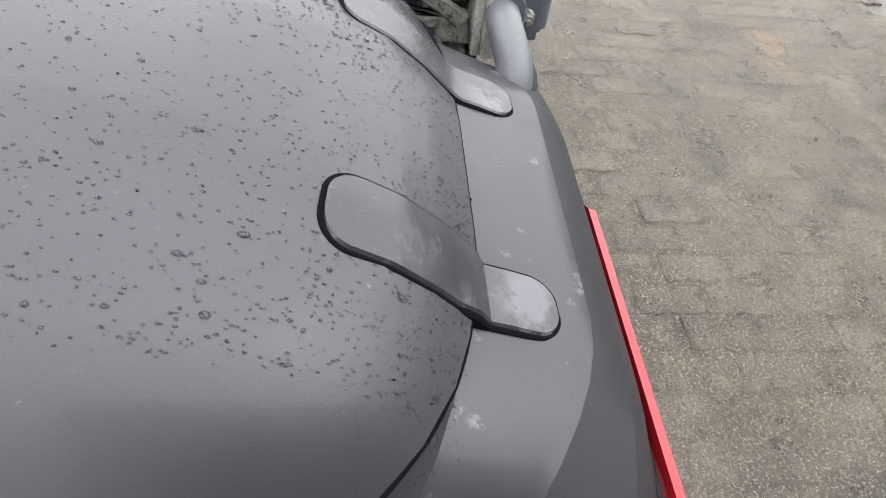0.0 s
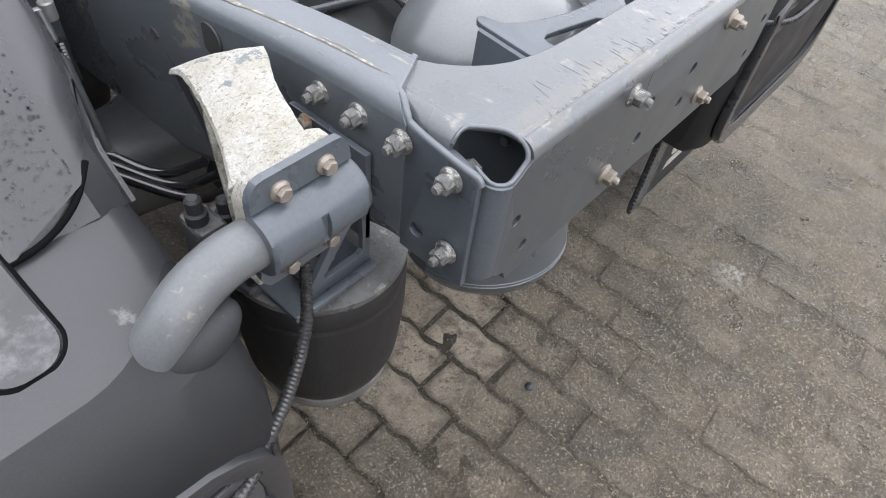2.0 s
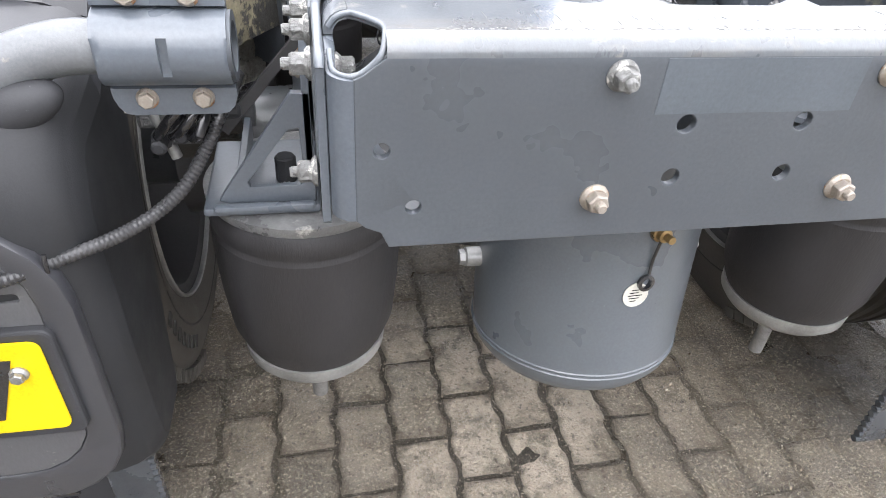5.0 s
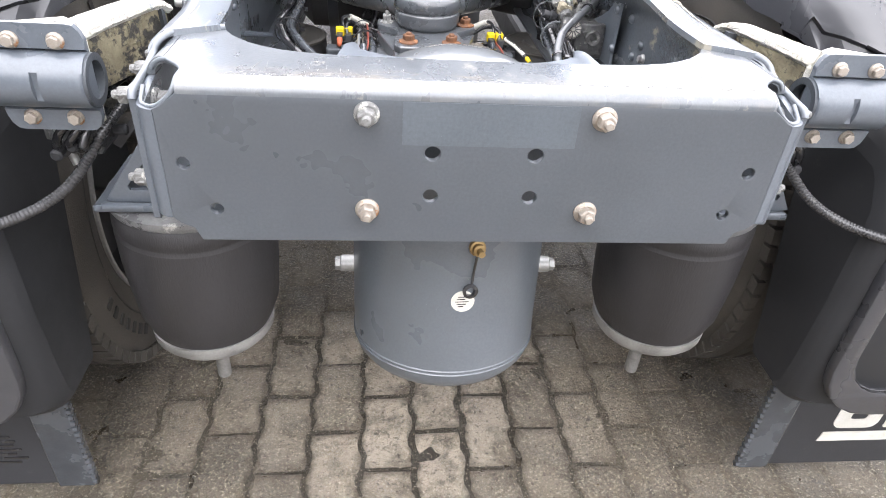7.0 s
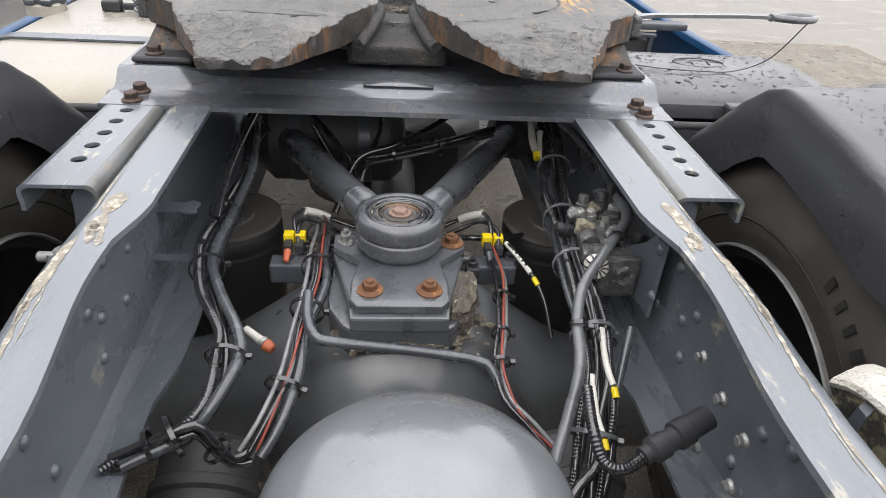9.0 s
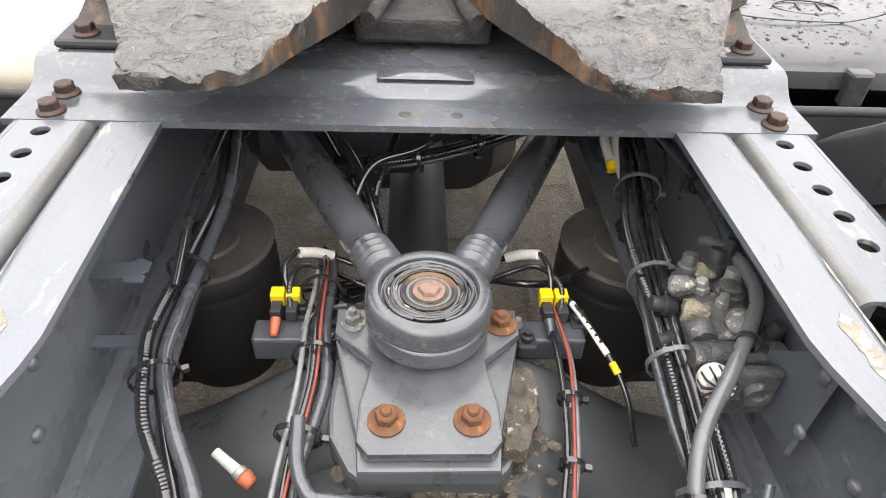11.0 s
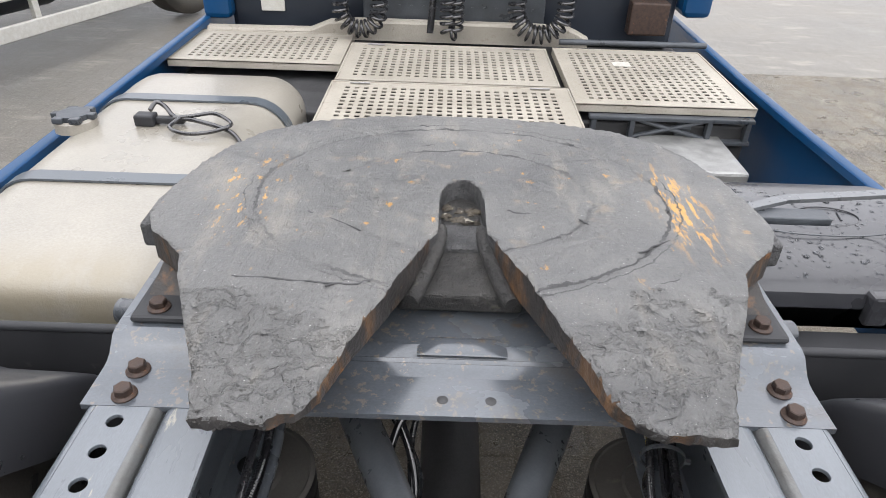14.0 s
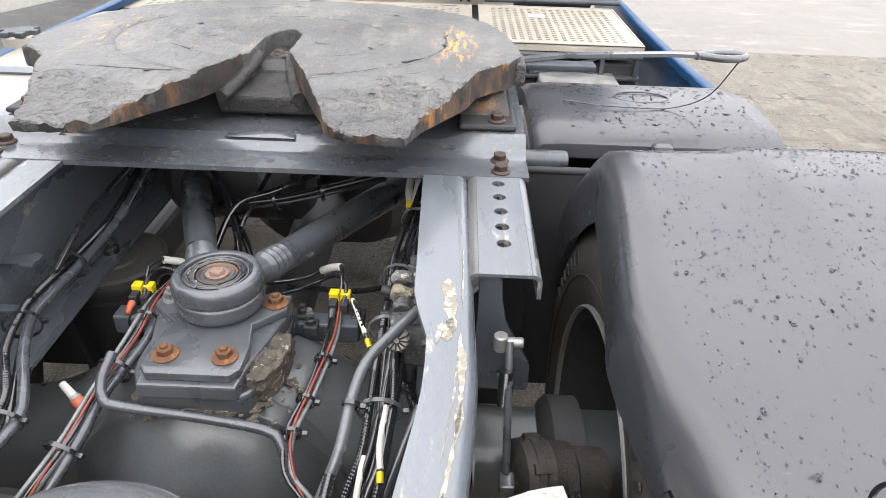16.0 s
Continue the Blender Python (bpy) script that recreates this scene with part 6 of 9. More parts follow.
def arch_at(t):
    """A point of the arch and its outward normal at t from 0 to 1."""
    f = t * (len(ARCH) - 1)
    k = min(int(f), len(ARCH) - 2)
    a, b = Vector(ARCH[k]), Vector(ARCH[k + 1])
    na = (Vector(ARCH[min(k + 1, len(ARCH) - 1)]) - Vector(ARCH[max(k - 1, 0)])).normalized()
    nb = (Vector(ARCH[min(k + 2, len(ARCH) - 1)]) - a).normalized()
    d = na.lerp(nb, f - k).normalized()
    return a.lerp(b, f - k), Vector((-d.y, d.x))


def across_at(x, profile=ACROSS):
    for (x0, d0), (x1, d1) in zip(profile, profile[1:]):
        if x0 <= x <= x1 and x1 > x0:
            return d0 + (d1 - d0) * (x - x0) / (x1 - x0)
    return 0.0


def on_arch(s, t, x, lift=0.0):
    p, n = arch_at(t)
    k = min(max((p.x - 0.26) / 0.2, 0.0), 1.0)
    q = p - n * (across_at(x) * k + across_at(max(x, 0.562), HOUSING) * (1 - k) - lift)
    # the inner side wanders outwards towards the front
    shift = next((a + (b - a) * (p.x - y0) / (y1 - y0) for (y0, a), (y1, b) in zip(INNER, INNER[1:]) if y0 <= p.x <= y1), INNER[-1][1])
    wide = x + shift * min(1.0, max(0.0, (0.76 - x) / 0.19))
    return Vector((s * wide, q.x, q.y)), Vector((0, n.x, n.y))


REAR = [(0.205, 0.876), (0.165, 0.863), (0.12, 0.848), (0.094, 0.839), (0.066, 0.816), (0.044, 0.785), (0.033, 0.75), (0.03, 0.70), (0.03, 0.55), (0.04, 0.42), (0.05, 0.365), (0.07, 0.345), (0.19, 0.345), (0.2, 0.36)]


def strap_path(x, lift):
    """The line of a fixing strap over the seam: down the arch and on over the rear section."""
    pts = []
    for k in range(7):
        t = 2.88 / 15 * (1 - k / 6)
        p, n = arch_at(t)
        pts.append((p + n * (lift - across_at(x)), n))
    for y, z in ((0.19, 0.874), (0.17, 0.867), (0.15, 0.859), (0.128, 0.85)):
        pts.append((Vector((y, z)) + Vector((-0.38, 0.92)) * lift, Vector((-0.38, 0.92)).normalized()))
    return pts


def build_strap(s, x, parent):
    # the wider, lower copy is near-black and stands for the gap's shade
    for grow, lift, name, mat, label in ((0.0036, 0.0008, "recess", "gap", "black rim painting the shaded gap round the strap"), (0.0, 0.0028, "strap", "strap_wet", "wet dark plastic strap with dried water marks")):
        w = 0.0305 + grow
        raw = strap_path(x, lift)
        far = [0.0]
        for (p, _), (q, _) in zip(raw, raw[1:]):
            far.append(far[-1] + (q - p).length)
        full = far[-1]
        bm = bmesh.new()
        secs = []
        for k in range(45):
            d = -grow + (full + 2 * grow) * (0.5 - 0.5 * math.cos(math.pi * k / 44))
            i = max(0, min(len(far) - 2, sum(f <= d for f in far) - 1))
            u = (d - far[i]) / (far[i + 1] - far[i])
            p, nn = raw[i][0].lerp(raw[i + 1][0], u), raw[i][1].lerp(raw[i + 1][1], min(max(u, 0), 1)).normalized()
            e = min(d + grow, full + grow - d)
            rr = w * 0.8
            ww = w - rr + math.sqrt(max(0.0, rr * rr - (rr - min(e, rr)) ** 2)) if e < rr else w
            ww = max(ww, 0.006)
            cross = [(-ww, -0.012), (-ww, -0.002), (-ww + 0.002, 0), (-ww * 0.5, 0), (0, 0), (ww * 0.5, 0), (ww - 0.002, 0), (ww, -0.002), (ww, -0.012)]
            on = min(1.0, max(0.0, (p.x - 0.19) / 0.02))
            sec = []
            for a, b in cross:
                b += (across_at(x) - across_at(x + s * a)) * on
                skew = 0.0035 - 0.007 * d / full
                sec.append((s * (x + skew) + a, p.x + nn.x * b, p.y + nn.y * b))
            secs.append(sec)
        loft(bm, secs)
        part(name, bm, mat, parent, label)


def lead(x):
    """How far the arch's rear edge curves forward towards its sides."""
    u = max(0.0, min(1.0, (0.67 - x) / 0.11), min(1.0, (x - 1.01) / 0.21))
    return 0.2 * (1 - math.sqrt(max(0.0, 1 - u * u)))


def build_mudguard(s):
    left = s < 0
    g = thing("mudguard", (s * 0.9, 0.75, 0.345), "dark grey plastic mudguard beaded with rain, over the rear wheels", "mudguard", "rear mudguards")
    bm = bmesh.new()
    secs = []
    for k in range(61):
        t = k / 60
        outer = [on_arch(s, lead(x) + (1 - lead(x)) * t, x) for x, _ in ACROSS]
        inner = [on_arch(s, lead(x) + (1 - lead(x)) * t, x, -0.006) for x, _ in ACROSS[::-1]]
        secs.append([p for p, _ in outer + inner])
    loft(bm, secs)
    part("top_section", bm, "plastic", g, "wet dark grey wheel arch", 50)
    # open joint along the arch's rear edge, its shade painted as a black tube
    xs = [0.585 + 0.02 * k for k in range(31)]
    seam = [on_arch(s, max(0.0, lead(x)) , x, -0.0035)[0] - Vector((0, 0.0012, 0)) for x in xs]
    part("seam_gap", tube(bmesh.new(), seam, 0.0028, 8), "gap", g, "black strip painting the shaded joint behind the wheel arch")
    # rear section: lamp housing
    bm = bmesh.new()
    secs = []
    for k in range(13):
        t = 0.24 * k / 12
        secs.append([on_arch(s, t, x, -0.0075)[0] for x, _ in ACROSS] + [on_arch(s, t, x, -0.012)[0] for x, _ in ACROSS[::-1]])
    loft(bm, secs)
    first = len(bm.faces)
    ends = [(0.562, 0.62), (0.566, 0.72), (0.575, 0.83), (0.589, 0.91), (0.612, 0.965), (0.645, 0.99), (0.69, 1.0), (1.06, 1.0), (1.12, 0.985), (1.16, 0.96), (1.20, 0.9), (1.225, 0.84), (1.24, 0.75)]
    xs = sorted([x for x, _ in ends] + [0.568, 0.571, 0.582, 0.6, 0.625, 0.66, 0.675, 0.72, 0.75, 0.85, 0.95, 1.0, 1.03, 1.09, 1.14, 1.18])
    secs = []
    for x in xs:
        k = next(k0 + (k1 - k0) * (x - x0) / (x1 - x0) for (x0, k0), (x1, k1) in zip(ends, ends[1:]) if x0 <= x <= x1)
        u = max(0.0, min(1.0, (0.69 - x) / 0.128), min(1.0, (x - 0.98) / 0.22))
        cy, cz = 0.17, 0.60
        sec = []
        for q, (y, z) in enumerate(REAR):
            if 0 < q <= 3:
                # the crease swings forward towards the housing's ends
                a, z0 = 0.205 - y, z
                y = 0.205 - a * (1 - u * u)
                z = z0 + (0.876 - z0) * u * u * 0.9
            elif 3 < q <= 5:
                y, z = y + 0.02 * u * u, z + 0.025 * u * u
            z -= max(0.0, across_at(x, HOUSING)) * (1.0 if q <= 3 else max(0.0, 1 - (q - 3) / 4))
            sec.append((s * x, cy + (y - cy) * k, cz + (z - cz) * (0.82 + 0.18 * k)))
        sec[0] = on_arch(s, 0.05, min(max(x, 0.563), 1.224), -0.024)[0]
        secs.append(sec)
    loft(bm, secs)
    for q, f in enumerate(list(bm.faces)[first:]):
        f.material_index = 0 if q % len(REAR) < 3 and q < len(REAR) * (len(xs) - 1) else 1
    rs = part("rear_section", bm, "plastic_light", g, "grey moulded lamp housing, black rear face with shade painted in", 24)
    rs.data.materials.append(M["housing_shaded"])
    bm = bmesh.new()
    bmesh.ops.create_icosphere(bm, subdivisions=4, radius=1.0, matrix=Matrix.Translation((s * 0.604, 0.098, 0.819)) @ Matrix.Rotation(radians(s * 20), 4, "Y") @ Matrix.Diagonal((0.045, 0.024, 0.022, 1)))
    part("pipe_socket", bm, "black_plastic", g, "dark opening for the support pipe")
    # raised frame round the plate recess, panel and mouldings
    m = Matrix.Translation((0, 0.03, 0)) @ UP_XZ
    a, b = (-1.2, -0.582) if left else (0.582, 1.2)
    ring = plate(rounded(a, 0.365, b, 0.752, 0.10), [rounded(a + 0.03, 0.415, b - 0.03, 0.735, 0.08)], 0.02, 0.004, m @ Matrix.Translation((0, 0, 0.003)))
    part("panel_frame", ring, "plastic", g, "black moulded frame")
    part("panel", plate(rounded(a + 0.03, 0.415, b - 0.03, 0.735, 0.08), [rounded(s * 0.66 - 0.02, 0.708, s * 0.66 + 0.02, 0.719, 0.005), rounded(s * 0.64 - 0.016, 0.662, s * 0.64 + 0.016, 0.672, 0.004)], 0.006, 0.001, m @ Matrix.Translation((0, 0, 0.001))), "faded_black", g, "scuffed black panel")
    lamp = bmesh.new()
    secs = []
    for x, k in ((0.765, 0.2), (0.775, 0.7), (0.79, 1.0), (1.21, 1.0), (1.225, 0.6)):
        secs.append([(s * x, 0.034 - dy * 0.62 * k, 0.743 + dz * k) for dy, dz in ((0, 0.03), (0.016, 0.026), (0.028, 0.01), (0.028, -0.012), (0.016, -0.028), (0, -0.03))])
    loft(lamp, secs)
    part("tail_lamp", lamp, "red", g, "red plastic tail lamp")
    for x in (0.7095, 1.003):
        build_strap(s, x, g)
    # mud flap
    f = thing("mud_flap", (s * 0.92, 0.16, 0.07), "black rubber mud flap hung below the mudguard", "mud flap", "rear mud flaps")
    bm = bmesh.new()
    box(bm, (s * 0.92 - 0.30, 0.155, 0.07), (s * 0.92 + 0.30, 0.165, 0.40), 0.003)
    part("sheet", bm, "black_plastic", f)
    bm = bmesh.new()
    box(bm, (s * 0.645 - 0.032, 0.147, 0.07), (s * 0.645 + 0.032, 0.156, 0.345), 0.003)
    for k in range(18):
        cyl(bm, (s * 0.611 - 0.004, 0.152, 0.08 + 0.0145 * k), (s * 0.611 + 0.004, 0.152, 0.08 + 0.0145 * k), 0.007, seg=8)
    part("edge_strip", bm, "hose_grey", f, "worn grey ribbed edge strip")
    if not left:
        mm = Matrix.Translation((0, 0.1535, 0)) @ UP_XZ
        for k, (x0, x1) in enumerate(((0.775, 0.87), (0.885, 0.98), (0.995, 1.09))):
            inner = [rounded(x0 + 0.03, 0.205, x1 - 0.03, 0.225, 0.008)] if k == 0 else []
            part("badge_block", plate(rounded(x0, 0.18, x1, 0.25, 0.02 if k == 0 else 0.004), inner, 0.002, 0, mm), "white", f, "chipped white printed block")
        part("badge_bar", plate([(0.76, 0.142), (1.10, 0.142), (1.105, 0.168), (0.765, 0.168)], (), 0.002, 0, mm), "white", f)
    else:
        bm = bmesh.new()
        for k in range(7):
            box(bm, (-0.80, 0.1525, 0.20 - 0.011 * k), (-0.80 + random.uniform(0.05, 0.09), 0.156, 0.204 - 0.011 * k))
        tagged(part("moulded_line", bm, "black", f), kind="stuff")
    return g


GUARDS = {s: build_mudguard(s) for s in (-1, 1)}


def build_plate():
    p = thing("number_plate", (-0.865, 0.02, 0.49), "yellow number plate with dark bars in a black holder", "number plate")
    m = Matrix.Translation((0.017, 0.019, 0.036)) @ UP_XZ
    part("holder", plate(rounded(-1.165, 0.452, -0.622, 0.598, 0.012), (), 0.022, 0.003, m @ Matrix.Translation((0, 0, 0.0))), "black_plastic", p)
    part("sheet", plate(rounded(-1.155, 0.466, -0.634, 0.588, 0.01), (), 0.003, 0.0006, m @ Matrix.Translation((0, 0, 0.0035))), "yellow", p, "yellow reflective sheet")
    for k in range(7):
        x = -0.682 - 0.066 * k
        part("bar", plate([(x - 0.02, 0.487), (x - 0.009, 0.487), (x + 0.02, 0.568), (x + 0.009, 0.568)], (), 0.001, 0, m @ Matrix.Translation((0, 0, 0.0048))), "black", p)
    bolt(p, NUT_SMALL, (-0.643, 0.0155, 0.586), TO_REAR)


build_plate()


# rain on the mudguards
def build_rain(s, count, t_lo, t_hi):
    rnd = random.Random(5 + s)
    verts, faces = [], []
    for _ in range(count):
        t, x = rnd.uniform(t_lo, t_hi), rnd.uniform(0.60, 1.12)
        if noise.noise(Vector((x * 5, t * 6, s * 3))) < rnd.uniform(-0.55, 0.25):
            continue
        p, n = on_arch(s, t, x)
        big = 0.975 if s < 0 else 0.86
        r = rnd.uniform(0.0005, 0.00112) * (1 if rnd.random() < big else rnd.uniform(1.5, 2.6))
        e1 = Vector((1, 0, 0))
        e2 = n.cross(e1).normalized()
        st = rnd.uniform(1.0, 1.9) if r < 0.004 else rnd.uniform(0.8, 1.2)
        base = len(verts)
        for h, k in ((-0.1, 1.0), (0.5, 0.86), (0.8, 0.5)):
            for j in range(8):
                a = j * math.tau / 8
                verts.append(p + n * (h * r * 0.95) + (e1 * math.cos(a) + e2 * math.sin(a) * st) * (r * k))
        verts.append(p + n * r * 0.88)
        for q in (0, 8):
            for j in range(8):
                faces.append((base + q + j, base + q + (j + 1) % 8, base + q + 8 + (j + 1) % 8, base + q + 8 + j))
        for j in range(8):
            faces.append((base + 16 + j, base + 16 + (j + 1) % 8, base + 24))
    me = bpy.data.meshes.new("rain_bead")
    me.from_pydata(verts, [], faces)
    me.materials.append(M["water"])
    for f in me.polygons:
        f.use_smooth = True
    ob = new("rain_bead", me)
    ob.parent = GUARDS[s]
    ob.location = -ORIGIN[GUARDS[s]]
    tagged(ob, "beads of rain water on the plastic", kind="stuff")


build_rain(-1, 8000, 0.0, 0.55)
build_rain(1, 9000, 0.05, 0.75)


# ---------------------------------------------------------------- mudguard supports
def build_support(s):
    sp = thing("mudguard_support", (s * 0.44, 0.2, 0.80), "cast support with peeling white paint and grey clamp", "support bracket", "mudguard supports")
    # cast arm: top plate from the rail back to the clamp, leaning outwards
    secs = []
    fi, fo, ni, no = Vector((0.374, 0.29, 0.918)), Vector((0.452, 0.338, 0.900)), Vector((0.436, 0.146, 0.908)), Vector((0.522, 0.146, 0.902))
    if s > 0:
        fi, fo = Vector((0.386, 0.325, 0.912)), Vector((0.458, 0.362, 0.896))
    for k in range(15):
        u = k / 14
        i, o = fi.lerp(ni, u), fo.lerp(no, u)
        e = (o - i).normalized()
        i, o = i + e * 0.007 * math.sin(math.pi * u), o - e * 0.012 * math.sin(math.pi * u) ** 0.6
        fold = max(0.0, 1 - u / 0.16)
        drop = Vector((0.0, 0.004 * fold, -0.012 * fold * fold))
        i, o = i + drop, o + drop
        q = [i, i.lerp(o, 0.25) + Vector((0, 0, 0.003)), i.lerp(o, 0.5) + Vector((0, 0, 0.004)), i.lerp(o, 0.75) + Vector((0, 0, 0.003)), o, o + Vector((0.002, 0, -0.006)), o + Vector((-0.006, 0, -0.012)), i + Vector((0.004, 0, -0.012)), i + Vector((-0.002, 0, -0.006))]
        secs.append([(s * v.x, v.y, v.z) for v in q])
    bm = loft(bmesh.new(), secs)
    bmesh.ops.subdivide_edges(bm, edges=bm.edges[:], cuts=1, use_grid_fill=True)
    for v in bm.verts:
        v.co += noise.noise_vector(v.co * 70) * 0.0012
    part("top_plate", bm, "castwhite", sp, "white paint peeling from cast metal")
    # deep rough web under the inner edge
    web = [fi + Vector((0.008, 0.004, -0.014)), fi.lerp(ni, 0.5) + Vector((0.018, 0, -0.011)), ni + Vector((0.006, 0.004, -0.011)), ni + Vector((0.006, 0.004, -0.075)), fi.lerp(ni, 0.5) + Vector((0.014, 0, -0.08)), fi + Vector((0.008, 0.004, -0.09))]
    bm = loft(bmesh.new(), [[(s * v.x, v.y, v.z) for v in web], [(s * (v.x + 0.008), v.y, v.z) for v in web]])
    part("web", bm, "cast_dirt", sp, "yellowed cast web")
    for a, b, w in (((0.446, 0.308, 0.885), (0.424, 0.322, 0.79), 0.016), ((0.462, 0.262, 0.89), (0.428, 0.312, 0.79), 0.018), ((0.468, 0.255, 0.888), (0.510, 0.162, 0.845), 0.022), ((0.422, 0.322, 0.785), (0.510, 0.158, 0.832), 0.034), ((0.412, 0.325, 0.765), (0.502, 0.158, 0.80), 0.026)):
        mm, ln = frame_to((s * a[0], a[1], a[2]), (s * b[0], b[1], b[2]))
        rib = bmesh.new()
        bmesh.ops.create_cube(rib, size=1, matrix=mm @ Matrix.Translation((0, 0, ln / 2)) @ Matrix.Diagonal((0.010, w, ln, 1)))
        bmesh.ops.bevel(rib, geom=rib.edges[:], offset=0.002, segments=1, affect="EDGES")
        part("rib", rib, "cast_rib", sp, "dirty pale cast rib")
    foot = [Vector((0.382, 0.274, 0.905)), Vector((0.452, 0.325, 0.886)), Vector((0.425, 0.33, 0.775)), Vector((0.382, 0.29, 0.775))]
    bm = loft(bmesh.new(), [[(s * v.x, v.y, v.z) for v in foot], [(s * v.x, v.y + 0.012, v.z) for v in foot]])
    part("foot_plate", bm, "dark_steel", sp)
    # raised lip of the casting behind the clamp's flange
    lip = plate([(s * 0.434, 0.80), (s * 0.524, 0.80), (s * 0.526, 0.905), (s * 0.518, 0.918), (s * 0.505, 0.923), (s * 0.446, 0.930), (s * 0.434, 0.925), (s * 0.430, 0.91)], (), 0.018, 0.003, Matrix.Translation((0, 0.121, 0)) @ UP_XZ)
    part("lip", lip, "castwhite", sp)
    bolt(sp, NUT_SMALL, (s * 0.43, 0.315, 0.87), Matrix.Rotation(radians(90 + s * 20), 4, "X"))
    bm = bmesh.new()
    box(bm, (s * 0.476 - 0.044, 0.1395, 0.80), (s * 0.476 + 0.044, 0.152, 0.902), 0.003)
    part("clamp_plate", bm, "castwhite", sp)
    # clamp half shell with flanges
    cy, cz, r = 0.117, 0.865, 0.031
    bm = bmesh.new()
    secs = []
    for x, g, fl in ((0.421, -0.002, 0.35), (0.424, 0.002, 0.7), (0.43, 0.002, 0.95), (0.437, 0.002, 1.0), (0.468, 0.002, 1.0), (0.4685, -0.003, 1.0), (0.476, -0.003, 1.0), (0.4765, 0.002, 1.0), (0.511, 0.002, 1.0), (0.518, 0.002, 0.95), (0.524, 0.002, 0.7), (0.527, -0.002, 0.35)):
        rr = r + 0.002
        pts = [(cy - (rr + (g - 0.002 if 60 < 15 * k < 120 else 0)) * math.sin(a), cz + rr * math.cos(a)) for k, a in ((k, radians(15 * k)) for k in range(-3, 16))]
        up, dn = 0.026 * fl + 0.004, 0.026 * fl + 0.003
        pts = [(cy - 0.004, cz + rr + up)] + [(cy - 0.006, cz + rr + 0.003)] + pts[3:-3] + [(cy - 0.006, cz - rr - 0.003), (cy - 0.004, cz - rr - dn)]
        secs.append([(s * x, y, z) for y, z in pts] + [(s * x, cy + 0.004, cz - rr - dn), (s * x, cy + 0.004, cz + rr + up)])
    part("clamp", loft(bm, secs), "chassis", sp, "blue-grey clamp shell")
    for x in (0.45, 0.498):
        for dz in (0.045, -0.045):
            bolt(sp, NUT_CLAMP, (s * x, cy - 0.005, cz + dz), TO_REAR)
    bm = bmesh.new()
    prof = [(0.028, 0.0), (0.0305, 0.0), (0.0305, 0.02), (0.028, 0.02), (0.022, 0.02), (0.022, 0.0), (0.028, 0.0)]
    turned(bm, prof, Matrix.Translation((s * 0.418, cy, cz)) @ (TO_LEFT if s < 0 else TO_RIGHT), 32)
    part("sleeve", bm, "dark_steel", sp)
    bore = turned(bmesh.new(), [(0, 0), (0.0222, 0), (0.0222, 0.004), (0, 0.004)], Matrix.Translation((s * 0.43, cy, cz)) @ (TO_LEFT if s < 0 else TO_RIGHT), 24)
    part("bore", bore, "void", sp)
    pipe = [(s * 0.45, cy, cz), (s * 0.53, cy, cz), (s * 0.558, cy, cz - 0.001), (s * 0.588, cy - 0.003, cz - 0.008), (s * 0.610, cy - 0.007, cz - 0.019), (s * 0.628, cy - 0.008, cz - 0.036), (s * 0.638, cy - 0.004, cz - 0.056)]
    part("pipe", tube(bmesh.new(), pipe, 0.0230, 28), "pipe_grey", sp, "bent grey support pipe")
    # bracket plate over the air bellows
    mm = Matrix.Translation((s * 0.435 + 0.004, 0, 0)) @ UP_YZ
    t = bmesh.new()
    secs = []
    join(t, plate([(0.16, 0.681), (0.30, 0.681), (0.30, 0.71), (0.165, 0.71)], (), 0.008, 0.001, mm))
    part("gusset", t, "chassis", sp)
    tip = -0.024 if s < 0 else -0.035
    tri = [(s * 0.378, 0.806), (s * 0.378, 0.68), (s * (0.492 + tip), 0.68), (s * (0.504 + tip), 0.684), (s * (0.497 + tip), 0.695), (s * 0.397, 0.806)]
    slot = [(s * 0.391, 0.768), (s * 0.389, 0.705), (s * 0.394, 0.70), (s * 0.446, 0.70), (s * 0.448, 0.706), (s * 0.402, 0.766)]
    bm = plate(tri, [slot], 0.008, 0.001, Matrix.Translation((mid(0), 0.15, 0)) @ UP_XZ)
    box(bm, (mid(0) + s * 0.382 - 0.004, 0.15, 0.72), (mid(0) + s * 0.382 + 0.004, 0.27, 0.845), 0.001)
    for y, z in ((0.19, 0.815), (0.215, 0.828), (0.24, 0.838)):
        bolt(sp, NUT_CLAMP, (mid(0) + s * 0.387, y, z), TO_RIGHT if s > 0 else TO_LEFT)
    part("bellows_bracket", bm, "chassis", sp, "triangular grey bracket")
    arm = [(s * 0.378, 0.842), (s * 0.392, 0.842), (s * 0.478, 0.742), (s * 0.468, 0.734)]
    part("stay", plate(arm, (), 0.008, 0.001, Matrix.Translation((mid(0), 0.205, 0)) @ UP_XZ), "void", sp, "dark slanting stay")
    bm = bmesh.new()
    wing = 0.435 if s < 0 else 0.405
    box(bm, (mid(0) + s * wing - 0.062, 0.142, 0.669), (mid(0) + s * wing + 0.062, 0.30, 0.679), 0.003)
    box(bm, (mid(0) + s * wing - 0.05, 0.136, 0.675), (mid(0) + s * wing + 0.056, 0.147, 0.684), 0.003)
    part("shelf", bm, "chassis", sp)
    vb = thing("levelling_valve", (s * 0.47, 0.2, 0.73), "dirty levelling valve with black fittings above the air spring", "valve", "levelling valves")
    bm = bmesh.new()
    box(bm, (s * 0.485 - 0.025, 0.18, 0.735), (s * 0.485 + 0.025, 0.25, 0.79), 0.006)
